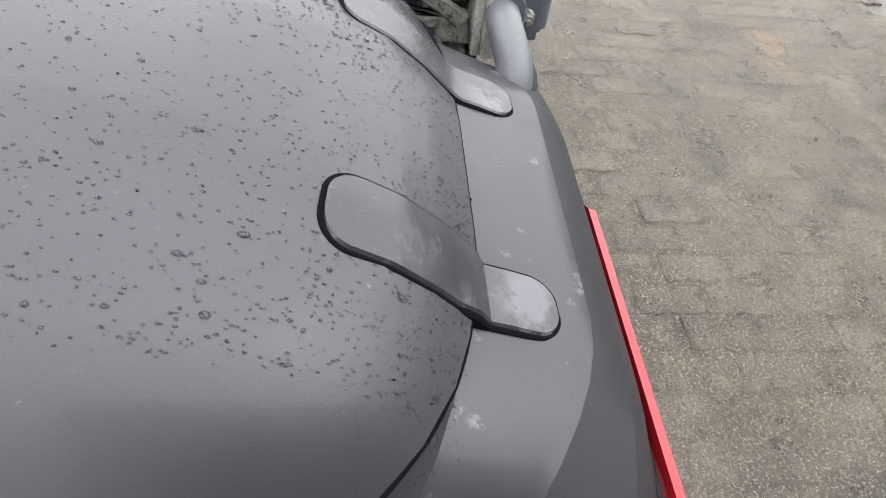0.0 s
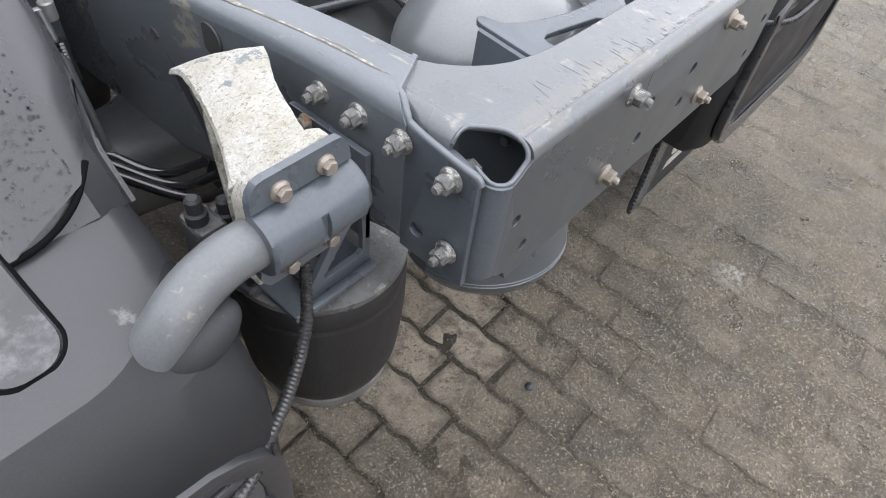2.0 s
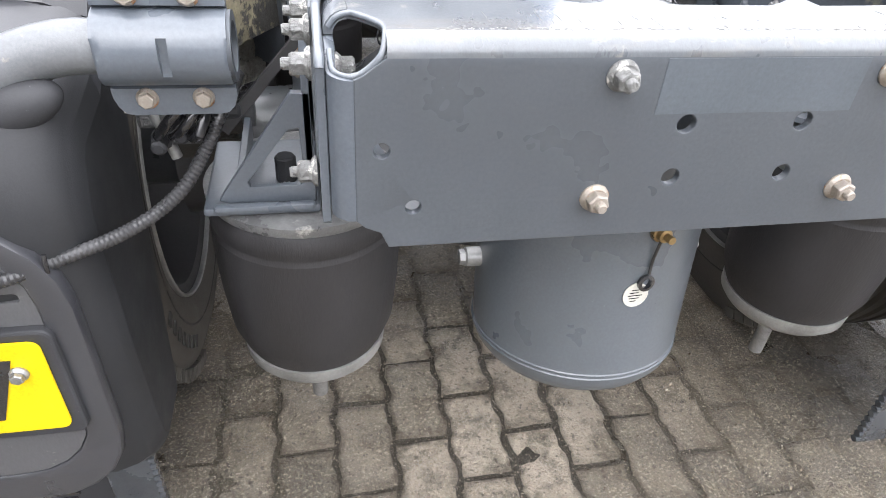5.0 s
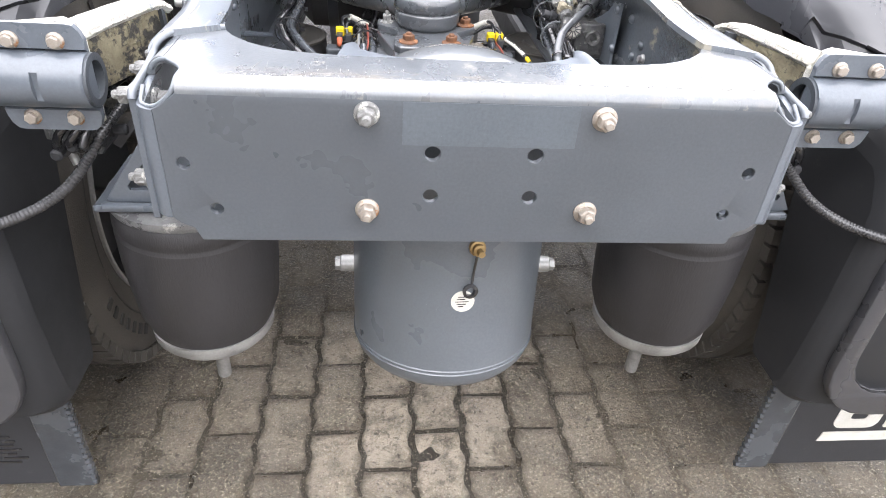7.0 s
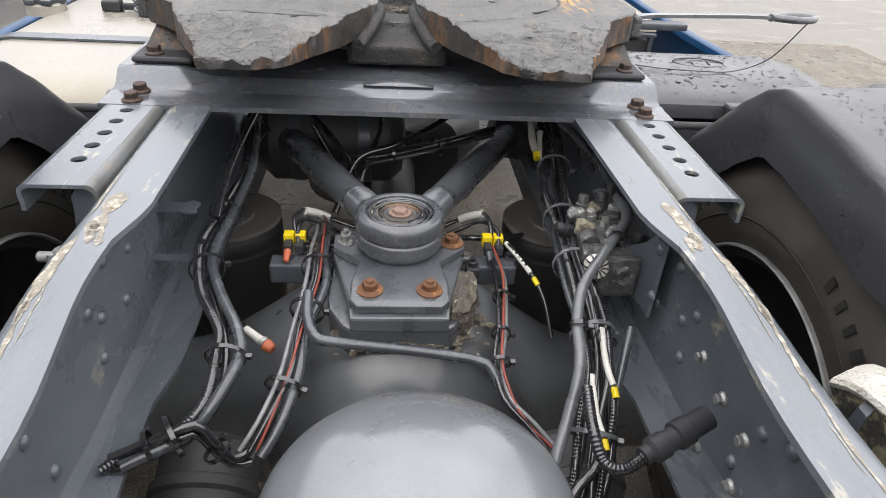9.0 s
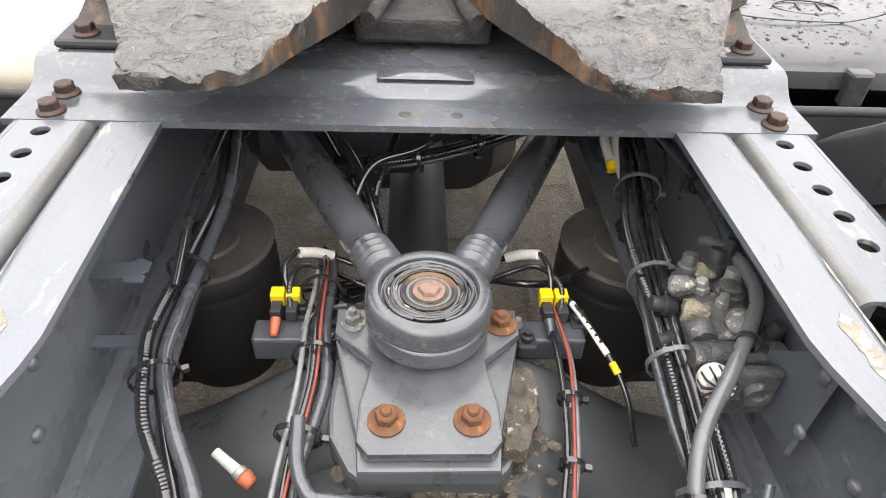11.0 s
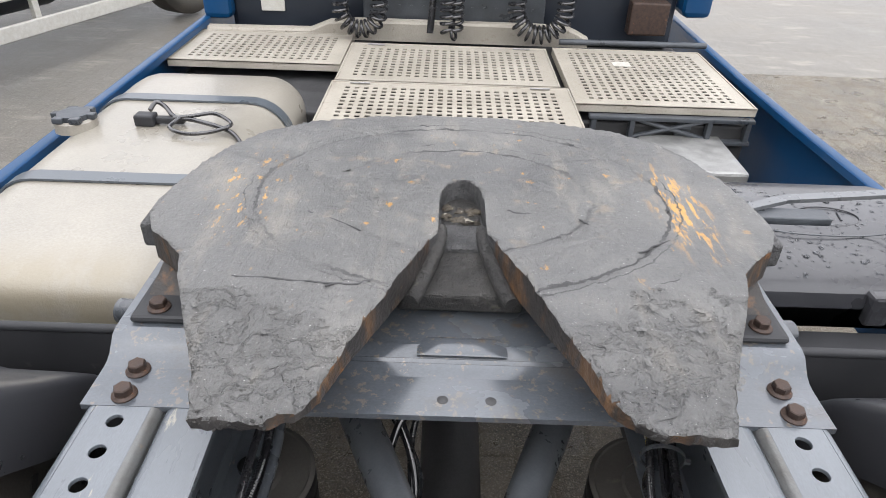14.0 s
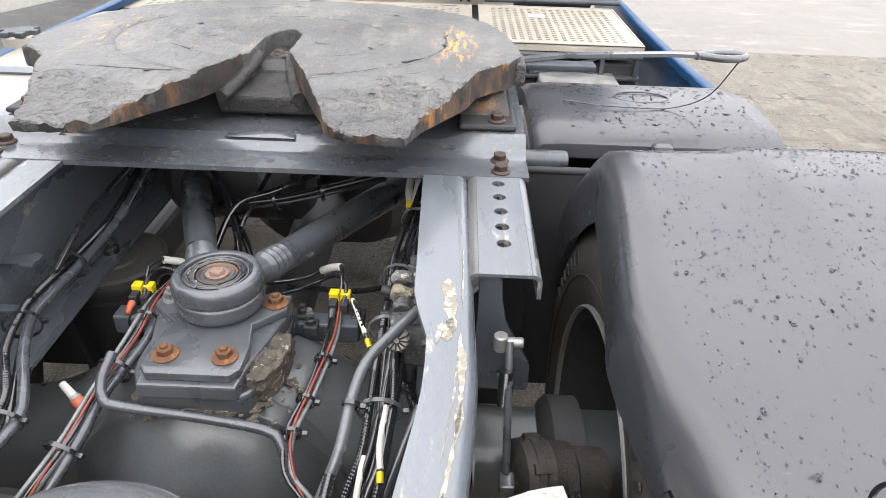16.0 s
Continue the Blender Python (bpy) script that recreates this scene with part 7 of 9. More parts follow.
    box(bm, (s * 0.52 - 0.015, 0.19, 0.75), (s * 0.52 + 0.015, 0.23, 0.82), 0.005)
    part("body", bm, "valve_cast", vb, "dirty cast body")
    for x, y, z, d in ((0.485, 0.18, 0.76, (0, -1, 0)), (0.51, 0.185, 0.745, (0, -1, 0)), (0.525, 0.21, 0.82, (0, 0, 1)), (0.49, 0.22, 0.79, (0, 0, 1)), (0.46, 0.2, 0.765, (-s, 0, 0))):
        q = Matrix.Translation((s * x, y, z)) @ Vector(d).to_track_quat("Z", "Y").to_matrix().to_4x4()
        part("fitting", turned(bmesh.new(), [(0, 0), (0.011, 0), (0.011, 0.011), (0.008, 0.013), (0.008, 0.027), (0.005, 0.03), (0, 0.03)], q, 10), "black_plastic", vb)
    part("link_rod", tube(bmesh.new(), [(s * 0.53, 0.2, 0.81), (s * 0.515, 0.19, 0.77), (s * 0.50, 0.185, 0.72)], 0.006, 8), "alu", vb)
    for k in range(3):
        part("air_pipe", tube(bmesh.new(), [(s * (0.48 + 0.015 * k), 0.165, 0.755), (s * (0.465 + 0.01 * k), 0.14, 0.77 + 0.01 * k), (s * 0.45, 0.18, 0.815), (s * 0.44, 0.26, 0.83 - 0.012 * k)], 0.0055, 8), "black", vb)
    place("port", NUT_SMALL, vb, Matrix.Translation((mid(0) + s * 0.41, 0.185, 0.672)))
    part("plug", cyl(bmesh.new(), (mid(0) + s * 0.41, 0.20, 0.671), (mid(0) + s * 0.41, 0.20, 0.71), 0.012, seg=8, bevel=0.002), "black_plastic", vb)


for sx in (-1, 1):
    build_support(sx)
    ho = thing("corrugated_hose", (sx * 0.5, 0.03, 0.66), "black corrugated cable hose with a cable tie", "hose", "tail lamp hoses")
    pts = [(sx * 0.43, 0.215, 0.80), (sx * 0.444, 0.165, 0.782), (sx * 0.462, 0.138, 0.752), (sx * 0.488, 0.108, 0.722), (sx * 0.53, 0.078, 0.703), (sx * 0.585, 0.048, 0.695), (sx * 0.65, 0.02, 0.69), (sx * 0.76, 0.016, 0.69), (sx * 0.9, 0.02, 0.69)]
    part("hose", tube(bmesh.new(), pts, 0.0072, 12, ribs=0.0016), "hose_dusty", ho)
    part("cable_tie", tube(bmesh.new(), [(sx * 0.592, 0.033, 0.711), (sx * 0.593, 0.031, 0.695), (sx * 0.594, 0.037, 0.678)], 0.0022, 6), "black", ho)


# ---------------------------------------------------------------- fuel tank
def build_fuel_tank():
    ft = thing("fuel_tank", (-0.9, 2.1, 0.25), "dirty cream fuel tank strapped beside the chassis", "fuel tank")
    bm = bmesh.new()
    secs = []
    prof = rounded(-1.215, 0.25, -0.56, 0.765, 0.13, 8)
    for y, k in ((1.43, 0.55), (1.432, 0.72), (1.44, 0.84), (1.46, 0.92), (1.49, 0.965), (1.53, 0.99), (1.58, 1.0), (2.66, 1.0), (2.71, 0.985), (2.745, 0.95), (2.765, 0.88), (2.77, 0.7)):
        cx, cz = -0.8875, 0.5075
        secs.append([(cx + (x - cx) * (1 - (1 - k) * 0.55), y, cz + (z - cz) * (1 - (1 - k) * 0.7)) for x, z in prof])
    loft(bm, secs)
    part("shell", bm, "cream", ft)
    for y in (1.88, 2.46):
        bm = bmesh.new()
        o, i = rounded(-1.222, 0.243, -0.553, 0.773, 0.135, 8), rounded(-1.216, 0.249, -0.559, 0.767, 0.13, 8)
        loft(bm, [[(x, y - 0.026, z) for x, z in o], [(x, y + 0.026, z) for x, z in o]], True, False)
        loft(bm, [[(x, y - 0.026, z) for x, z in i], [(x, y + 0.026, z) for x, z in i]], True, False)
        for yy in (y - 0.026, y + 0.026):
            loft(bm, [[(x, yy, z) for x, z in o], [(x, yy, z) for x, z in i]], True, False)
        part("strap", bm, "chassis_patch", ft, "grey steel tank strap")
    cap = part("filler_neck", turned(bmesh.new(), [(0, 0), (0.062, 0), (0.06, 0.03), (0.05, 0.035), (0, 0.035)], Matrix.Translation((-1.15, 2.22, 0.755)), 30), "cream", ft)
    bm = bmesh.new()
    turned(bm, [(0, 0.032), (0.046, 0.032), (0.048, 0.036), (0.046, 0.05), (0.02, 0.054), (0, 0.054)], Matrix.Translation((-1.15, 2.22, 0.755)), 24)
    cap = part("filler_cap", bm, "dark_steel", ft, "grey lobed filler cap")
    for k in range(6):
        a = k * math.tau / 6
        bm = bmesh.new()
        box(bm, (-1.15 + 0.05 * math.cos(a) - 0.016, 2.22 + 0.05 * math.sin(a) - 0.012, 0.787), (-1.15 + 0.05 * math.cos(a) + 0.016, 2.22 + 0.05 * math.sin(a) + 0.012, 0.805), 0.004)
        part("cap_lobe", bm, "dark_steel", cap)
    su = thing("tank_sender", (-0.90, 2.25, 0.765), "black plug and looped black cable lying on the tank", "cable")
    bm = bmesh.new()
    box(bm, (-0.975, 2.22, 0.765), (-0.915, 2.265, 0.80), 0.006)
    box(bm, (-0.915, 2.235, 0.77), (-0.83, 2.26, 0.79), 0.004)
    part("plug", bm, "black_plastic", su)
    loops = [(-0.94, 2.27, 0.80), (-0.93, 2.30, 0.815), (-0.90, 2.29, 0.805), (-0.86, 2.25, 0.79), (-0.80, 2.24, 0.785), (-0.72, 2.20, 0.785), (-0.66, 2.17, 0.775), (-0.62, 2.13, 0.74), (-0.6, 2.1, 0.70)]
    part("cable", tube(bmesh.new(), loops, 0.007, 8), "black", su)
    ring = [(-0.84, 2.24, 0.79), (-0.85, 2.18, 0.785), (-0.80, 2.15, 0.78), (-0.73, 2.15, 0.785), (-0.68, 2.18, 0.79), (-0.68, 2.22, 0.79), (-0.74, 2.26, 0.80), (-0.80, 2.25, 0.795), (-0.86, 2.24, 0.79)]
    part("cable_loop", tube(bmesh.new(), ring, 0.006, 8), "black", su)


build_fuel_tank()


# ---------------------------------------------------------------- side skirts
def build_skirt(s):
    sk = thing("side_skirt", (s * 1.27, 2.8, 0.25), "glossy blue painted side skirt along the truck", "side skirt", "side skirts")
    secs = []
    ys = (1.45, 1.6, 2.0, 2.6, 3.2, 3.8, 4.6)
    for y in ys:
        z = 0.715 if s < 0 else 0.70 - 0.03 * min(max((y - 2.1) / 0.8, 0), 1)
        z -= 0.05 * max(0, (1.6 - y) / 0.15)
        q = [(1.235, z - 0.03), (1.237, z - 0.006), (1.245, z), (1.27, z + 0.002), (1.285, z - 0.008), (1.292, z - 0.03), (1.296, z - 0.2), (1.285, 0.27), (1.277, 0.27), (1.286, z - 0.2), (1.282, z - 0.03), (1.27, z - 0.01), (1.25, z - 0.011), (1.244, z - 0.03)]
        secs.append([(s * x, y, zz) for x, zz in q])
    part("panel", loft(bmesh.new(), secs), "blue", sk)
    bm = bmesh.new()
    box(bm, (s * 1.2 - 0.03, 1.9, 0.40), (s * 1.2 + 0.03, 1.95, 0.66), 0.004)
    part("stay", bm, "dark_steel", sk)


for sx in (-1, 1):
    build_skirt(sx)


# ---------------------------------------------------------------- step plates behind the cab
def perforated(x0, y0, x1, y1, z, pitch, hole, margin=0.045, thick=0.012):
    nx, ny = int((x1 - x0 - 2 * margin) / pitch), int((y1 - y0 - 2 * margin) / pitch)
    ox, oy = (x1 - x0 - nx * pitch) / 2, (y1 - y0 - ny * pitch) / 2
    gx, gy = [x0], [y0]
    for k in range(nx):
        c = x0 + ox + (k + 0.5) * pitch
        gx += [c - hole / 2, c + hole / 2]
    for k in range(ny):
        c = y0 + oy + (k + 0.5) * pitch
        gy += [c - hole / 2, c + hole / 2]
    gx, gy = gx + [x1], gy + [y1]
    bm = bmesh.new()
    grid = [[bm.verts.new((x, y, z)) for y in gy] for x in gx]
    for i in range(len(gx) - 1):
        for j in range(len(gy) - 1):
            if not (i % 2 and j % 2):
                bm.faces.new((grid[i][j], grid[i + 1][j], grid[i + 1][j + 1], grid[i][j + 1]))
    r = bmesh.ops.extrude_face_region(bm, geom=bm.faces[:])
    bmesh.ops.translate(bm, verts=[v for v in r["geom"] if isinstance(v, bmesh.types.BMVert)], vec=(0, 0, -thick))
    return bm


Z_STEP = 0.675
for x0, y0, x1, y1, lab in ((-1.25, 3.165, -0.497, 3.64, "cream perforated step plate over the fuel tank"), (-0.492, 2.97, 0.432, 3.50, "cream perforated step plate behind the cab"),
                            (-0.50, 2.52, 0.462, 2.955, "cream perforated step plate over the chassis"), (0.465, 2.79, 1.168, 3.525, "cream perforated step plate with a small white label")):
    st = thing("step_plate", ((x0 + x1) / 2, (y0 + y1) / 2, Z_STEP - 0.03), lab, "step plate", "step plates behind the cab")
    part("tread", perforated(x0, y0, x1, y1, Z_STEP, 0.037, 0.0195, thick=0.004), "cream_plate", st)
    # near-black sheet added below the tread to paint the holes' shade
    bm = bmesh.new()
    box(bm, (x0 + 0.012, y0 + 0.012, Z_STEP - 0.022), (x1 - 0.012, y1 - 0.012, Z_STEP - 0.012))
    part("underside", bm, "gap", st, "near-black sheet added under the holes as their shade")
    rim = bmesh.new()
    for a, b in (((x0, y0), (x1, y0 + 0.008)), ((x0, y1 - 0.008), (x1, y1)), ((x0, y0 + 0.0085), (x0 + 0.008, y1 - 0.0085)), ((x1 - 0.008, y0 + 0.0085), (x1, y1 - 0.0085))):
        box(rim, (a[0], a[1], Z_STEP - 0.032), (b[0], b[1], Z_STEP + 0.004), 0.0025)
    part("rim", rim, "cream_plate", st)
    if x0 > 0:
        bm = bmesh.new()
        box(bm, (0.71, 3.27, Z_STEP + 0.0005), (0.79, 3.335, Z_STEP + 0.003), 0.0008)
        part("label", bm, "white", st, "blank white sticker")
    if x0 < -0.45 and x1 < 0.47 and x1 > 0:
        for xx in (x0 + 0.12, x1 - 0.12):
            bm = bmesh.new()
            tube(bm, [(xx - 0.04, y1 - 0.03, Z_STEP + 0.006), (xx + 0.04, y1 - 0.03, Z_STEP + 0.006)], 0.004, 8)
            part("latch", bm, "zinc", st, "small wire latch")
under = bmesh.new()
box(under, (-1.2, 2.80, 0.40), (1.16, 3.9, 0.60), 0.01)
deck = thing("chassis_deck", (0, 3.3, 0.40), "dark undercarriage below the step plates", "undercarriage")
part("deck", under, "void", deck)
for x in (-0.9, -0.3, 0.3, 0.9):
    bm = bmesh.new()
    box(bm, (x - 0.03, 2.785, 0.42), (x + 0.03, 2.80, 0.615), 0.004)
    part("post", bm, "dark_steel", deck)
lip = bmesh.new()
secs = []
for x, h in ((-1.23, 0.0), (-0.72, 0.005), (-0.62, 0.045), (-0.50, 0.055), (0.40, 0.055), (0.55, 0.05), (0.60, 0.03), (0.66, 0.0)):
    secs.append([(x, 3.655, Z_STEP - 0.03), (x, 3.655, Z_STEP + h), (x, 3.665, Z_STEP + h + 0.012), (x, 3.70, Z_STEP + h + 0.015), (x, 3.70, Z_STEP - 0.03)])
loft(lip, secs)
solo("kick_plate", lip, "cream_plate", "cream raised kick plate at the back of the steps", "kick plate")
ba = thing("battery_carrier", (0.83, 2.78, 0.50), "dark blue-grey ribbed carrier under the step plate", "carrier")
bm = bmesh.new()
box(bm, (0.52, 2.755, 0.625), (1.16, 2.79, 0.642), 0.004)
box(bm, (0.52, 2.755, 0.535), (1.16, 2.79, 0.552), 0.004)
for x in (0.53, 0.68, 0.98, 1.13):
    box(bm, (x, 2.757, 0.55), (x + 0.02, 2.787, 0.63), 0.003)
part("frame", bm, "dark_steel", ba)
for a, b in (((0.70, 0.555), (0.98, 0.628)), ((0.70, 0.628), (0.98, 0.555))):
    part("brace", tube(bmesh.new(), [(a[0], 2.775, a[1]), (b[0], 2.775, b[1])], 0.009, 8, smooth=False), "dark_steel", ba)
bm = bmesh.new()
box(bm, (0.72, 2.46, 0.40), (1.05, 2.80, 0.56), 0.012)
solo("grey_box", bm, "alu", "pale grey plastic equipment box", "equipment box", (0.88, 2.6, 0.36))

# ---------------------------------------------------------------- front part of the right mudguard
fm = thing("front_mudguard", (0.95, 1.8, 0.5), "wet grey plastic front mudguard with an oval emblem", "mudguard")
secs = []
for y, z in ((1.475, 0.69), (1.475, 0.74), (1.482, 0.766), (1.505, 0.783), (1.57, 0.797), (1.70, 0.806), (1.82, 0.80), (1.92, 0.782), (2.02, 0.748), (2.10, 0.70), (2.14, 0.64)):
    q = [(0.565, z - 0.06), (0.568, z - 0.02), (0.59, z - 0.004), (0.65, z), (1.15, z), (1.2, z - 0.01), (1.225, z - 0.05), (1.218, z - 0.05), (1.19, z - 0.018), (1.15, z - 0.008), (0.65, z - 0.008), (0.59, z - 0.012), (0.577, z - 0.026), (0.572, z - 0.06)]
    secs.append([(x, y, zz) for x, zz in q])
part("shell", loft(bmesh.new(), secs), "plastic", fm)
ring = [(0.885 + 0.075 * math.cos(a), 1.74 + 0.045 * math.sin(a), 0.805) for a in (radians(15 * k) for k in range(25))]
part("emblem_ring", tube(bmesh.new(), ring, 0.002, 6), "plastic_light", fm)
for dx in (-0.025, 0.025):
    part("emblem_bar", tube(bmesh.new(), [(0.885 + dx, 1.72, 0.8055), (0.885 + dx + 0.01, 1.76, 0.804)], 0.003, 6), "plastic_light", fm)
FRONT = ((1.505, 0.783), (1.57, 0.797), (1.70, 0.806), (1.82, 0.80), (1.92, 0.782))
rnd = random.Random(77)
bm = bmesh.new()
for k in range(420):
    x, y = rnd.uniform(0.66, 1.16), rnd.uniform(1.51, 1.9)
    z = next(z0 + (z1 - z0) * (y - y0) / (y1 - y0) for (y0, z0), (y1, z1) in zip(FRONT, FRONT[1:]) if y0 <= y <= y1)
    r = rnd.uniform(0.0012, 0.0045) if rnd.random() < 0.9 else rnd.uniform(0.005, 0.008)
    bmesh.ops.create_icosphere(bm, subdivisions=1, radius=1.0, matrix=Matrix.Translation((x, y, z)) @ Matrix.Diagonal((r * rnd.uniform(0.8, 1.6), r, r * 0.5, 1)))
tagged(part("rain_bead", bm, "water", fm, "beads of rain water"), kind="stuff")
bm = bmesh.new()
box(bm, (0.86, 1.455, 0.70), (0.91, 1.49, 0.776), 0.008)
part("clip", bm, "plastic", fm)
part("pull_cord", tube(bmesh.new(), [(0.66, 1.68, 0.81), (0.75, 1.65, 0.81), (0.85, 1.645, 0.808), (0.95, 1.65, 0.81), (1.02, 1.61, 0.86), (1.04, 1.525, 0.975)], 0.0018, 6), "hose_grey", fm, "thin pale cord")
und = thing("mudguard_carrier", (0.9, 1.5, 0.4), "black plastic mudguard carrier with oval openings", "carrier")
m = Matrix.Translation((0, 1.42, 0)) @ UP_XZ
part("panel", plate(rounded(0.56, 0.38, 1.22, 0.67, 0.04), [rounded(0.66, 0.46, 0.80, 0.57, 0.05), rounded(0.86, 0.44, 1.04, 0.58, 0.06)], 0.03, 0.005, m), "black_plastic", und)
bm = bmesh.new()
box(bm, (0.56, 1.39, 0.655), (1.2, 1.47, 0.675), 0.006)
part("rib", bm, "black_plastic", und)
# dark sheet added behind the oval openings, painting the shade inside them
bm = bmesh.new()
box(bm, (0.57, 1.455, 0.40), (1.21, 1.47, 0.65), 0.004)
part("liner", bm, "void", und, "dark sheet added behind the openings as their shade")
for sx in (-1, 1):
    # black panels added here to block light and the bright ground beyond
    ws = thing("wheel_light_block", (sx * 0.82, 1.268, 0.16), "black panel added ahead of the rear wheel to block light", "splash shield", "splash shields")
    for x0, x1, y, z in ((0.53, 1.12, 1.262, 0.79), (0.395, 0.545, 1.178, 0.60)):
        bm = bmesh.new()
        box(bm, (min(sx * x0, sx * x1), y, 0.16), (max(sx * x0, sx * x1), y + 0.012, z), 0.004)
        part("panel", bm, "black_plastic", ws)
        part("top_bead", tube(bmesh.new(), [(sx * x0, y + 0.006, z), (sx * x1, y + 0.006, z)], 0.009, 12), "black_plastic", ws)
    pp = tube(bmesh.new(), [(sx * 0.40, 1.30, 0.80), (sx * 0.5, 1.30, 0.80), (sx * 0.62, 1.32, 0.79)], 0.024, 18)
    solo("support_pipe", pp, "hose_grey", "grey pipe that carries the front of the mudguard", "support pipe", (sx * 0.5, 1.3, 0.78), "front mudguard pipes")

# ---------------------------------------------------------------- back of the cab
cab = thing("truck_cab", (0, 3.85, 0.5), "dark lower back wall of a blue truck cab", "truck cab")
bm = bmesh.new()
box(bm, (-1.15, 3.82, 0.60), (1.12, 3.95, 2.6), 0.03)
part("back_wall", bm, "cab_dark", cab)
for s in (-1, 1):
    bm = bmesh.new()
    box(bm, (s * 1.2 - 0.07, 3.74, 0.78 if s > 0 else 0.70), (s * 1.2 + 0.07, 4.9, 2.6), 0.03)
    part("side_panel", bm, "blue", cab, "blue cab corner")
bm = bmesh.new()
box(bm, (-0.46, 3.72, 0.70), (0.44, 3.80, 0.86), 0.008)
for k in range(14):
    cyl(bm, (-0.4 + 0.06 * k, 3.715, 0.80), (-0.4 + 0.06 * k, 3.722, 0.80), 0.008, seg=10)
part("terminal_panel", bm, "dark_steel", cab, "grey terminal panel with round fittings")
bm = bmesh.new()
box(bm, (-0.99, 3.806, 0.735), (-0.87, 3.819, 0.87), 0.004)
part("notice", bm, "white", cab, "pale blank notice panel")
bm = bmesh.new()
box(bm, (0.86, 3.70, 0.70), (1.05, 3.78, 0.86), 0.01)
part("bracket", bm, "brown_bolt", cab, "rusty brown bracket")
bm = bmesh.new()
tube(bm, [(0.50, 3.55, 0.70), (0.85, 3.555, 0.70), (1.21, 3.56, 0.70)], 0.014, 14, smooth=False)
solo("wind_bar", bm, "dark_steel", "dark steel bar lying on the step plate", "bar", (0.85, 3.6, 0.69))
for cx, r, span, low in ((-0.455, 0.036, 0.09, 0.725), (-0.02, 0.032, 0.02, 0.72), (0.40, 0.038, 0.115, 0.725)):
    leg = 0.55
    arc = math.pi * span
    total = 2 * leg + arc
    pts = []
    step = 0.0026
    for k in range(int(total / step)):
        d = k * step
        if d < leg:
            c, out = Vector((cx - span, 3.56, low + span + leg - d)), Vector((-1, 0, 0))
        elif d < leg + arc:
            a = math.pi + (d - leg) / span
            c, out = Vector((cx + span * math.cos(a), 3.56, low + span + span * math.sin(a))), Vector((math.cos(a), 0, math.sin(a)))
        else:
            c, out = Vector((cx + span, 3.56, low + span + d - leg - arc)), Vector((1, 0, 0))
        th = d / 0.031 * math.tau
        pts.append(c + out * (r * math.cos(th)) + Vector((0, r * math.sin(th), 0)))
    solo("coiled_hose", tube(bmesh.new(), pts, 0.0078, 8, smooth=False), "black", "black coiled air line hanging behind the cab", "coiled hose", (cx, 3.56, 0.8), "coiled lines behind the cab")
solo("ribbed_hose", tube(bmesh.new(), [(-0.10, 3.70, 1.35), (-0.105, 3.66, 1.1), (-0.11, 3.58, 0.88), (-0.122, 3.55, 0.72)], 0.018, 14, ribs=0.0035), "black", "black ribbed hose hanging behind the cab", "hose", (-0.11, 3.56, 0.72))

# ---------------------------------------------------------------- trailer parked alongside
def build_trailer():
    d, n, o = Vector((0.325, 0.946, 0)), Vector((-0.946, 0.325, 0)), Vector((-3.03, 4.5, 0))
    turn = Matrix.Rotation(math.atan2(d.y, d.x), 4, "Z")
    tr = thing("parked_trailer", o, "parked trailer with white side guard rails and dark wheels", "trailer")

    def bar(name, s0, s1, n0, n1, z0, z1, mat, label="", bevel=0.006):
        bm = bmesh.new()
        mm = Matrix.Translation(o + d * (s0 + s1) / 2 + n * (n0 + n1) / 2 + Vector((0, 0, (z0 + z1) / 2))) @ turn
        bmesh.ops.create_cube(bm, size=1, matrix=mm @ Matrix.Diagonal((s1 - s0, n1 - n0, z1 - z0, 1)))
        bmesh.ops.bevel(bm, geom=bm.edges[:], offset=bevel, segments=1, affect="EDGES")
        return part(name, bm, mat, tr, label)

    bar("guard_rail", -2.6, 1.75, 0, 0.03, 0.25, 0.35, "white", "white side guard rail")
    bar("guard_rail", -2.6, 1.75, 0, 0.03, 0.50, 0.61, "white", "white side guard rail")
    for k in range(5):
        bar("post", -2.2 + 0.9 * k, -2.15 + 0.9 * k, 0.031, 0.07, 0.25, 1.2, "white", "white guard post", 0.003)
    # floor lies out of view, added so the ground below is in shade
    bar("deck", -2.8, 4.2, 0.0, 2.4, 1.2, 1.35, "void", "dark trailer floor out of view, added to shade the ground", 0.01)
    bar("beam", -2.8, 4.2, 0.7, 0.85, 0.85, 1.19, "void", "dark main beam")
    tank = turned(bmesh.new(), [(0, -0.75), (0.2, -0.73), (0.27, -0.66), (0.28, -0.6), (0.28, 0.6), (0.27, 0.66), (0.2, 0.73), (0, 0.75)], Matrix.Translation(o + d * 0.35 + n * 0.5 + Vector((0, 0, 0.58))) @ turn @ TO_RIGHT, 36)
    part("tank", tank, "cab_dark", tr, "dark blue tank behind the rails")
    for s0 in (2.25, 3.5):
        m = Matrix.Translation(o + d * s0 + n * 0.2 + Vector((0, 0, 0.48))) @ turn @ TO_REAR
        tyre = part("wheel", turned(bmesh.new(), [(0.29, 0.10), (0.31, 0.125), (0.38, 0.14), (0.44, 0.12), (0.475, 0.08), (0.48, 0), (0.475, -0.1), (0.3, -0.12)], m, 48), "tyre", tr, "black trailer wheel")
        rim = turned(bmesh.new(), [(0, 0.06), (0.10, 0.06), (0.11, 0.03), (0.2, 0.02), (0.26, 0.06), (0.29, 0.11), (0.3, 0.1)], m, 40)
        rm = part("rim", rim, "alu", tyre, "silver steel rim")


build_trailer()

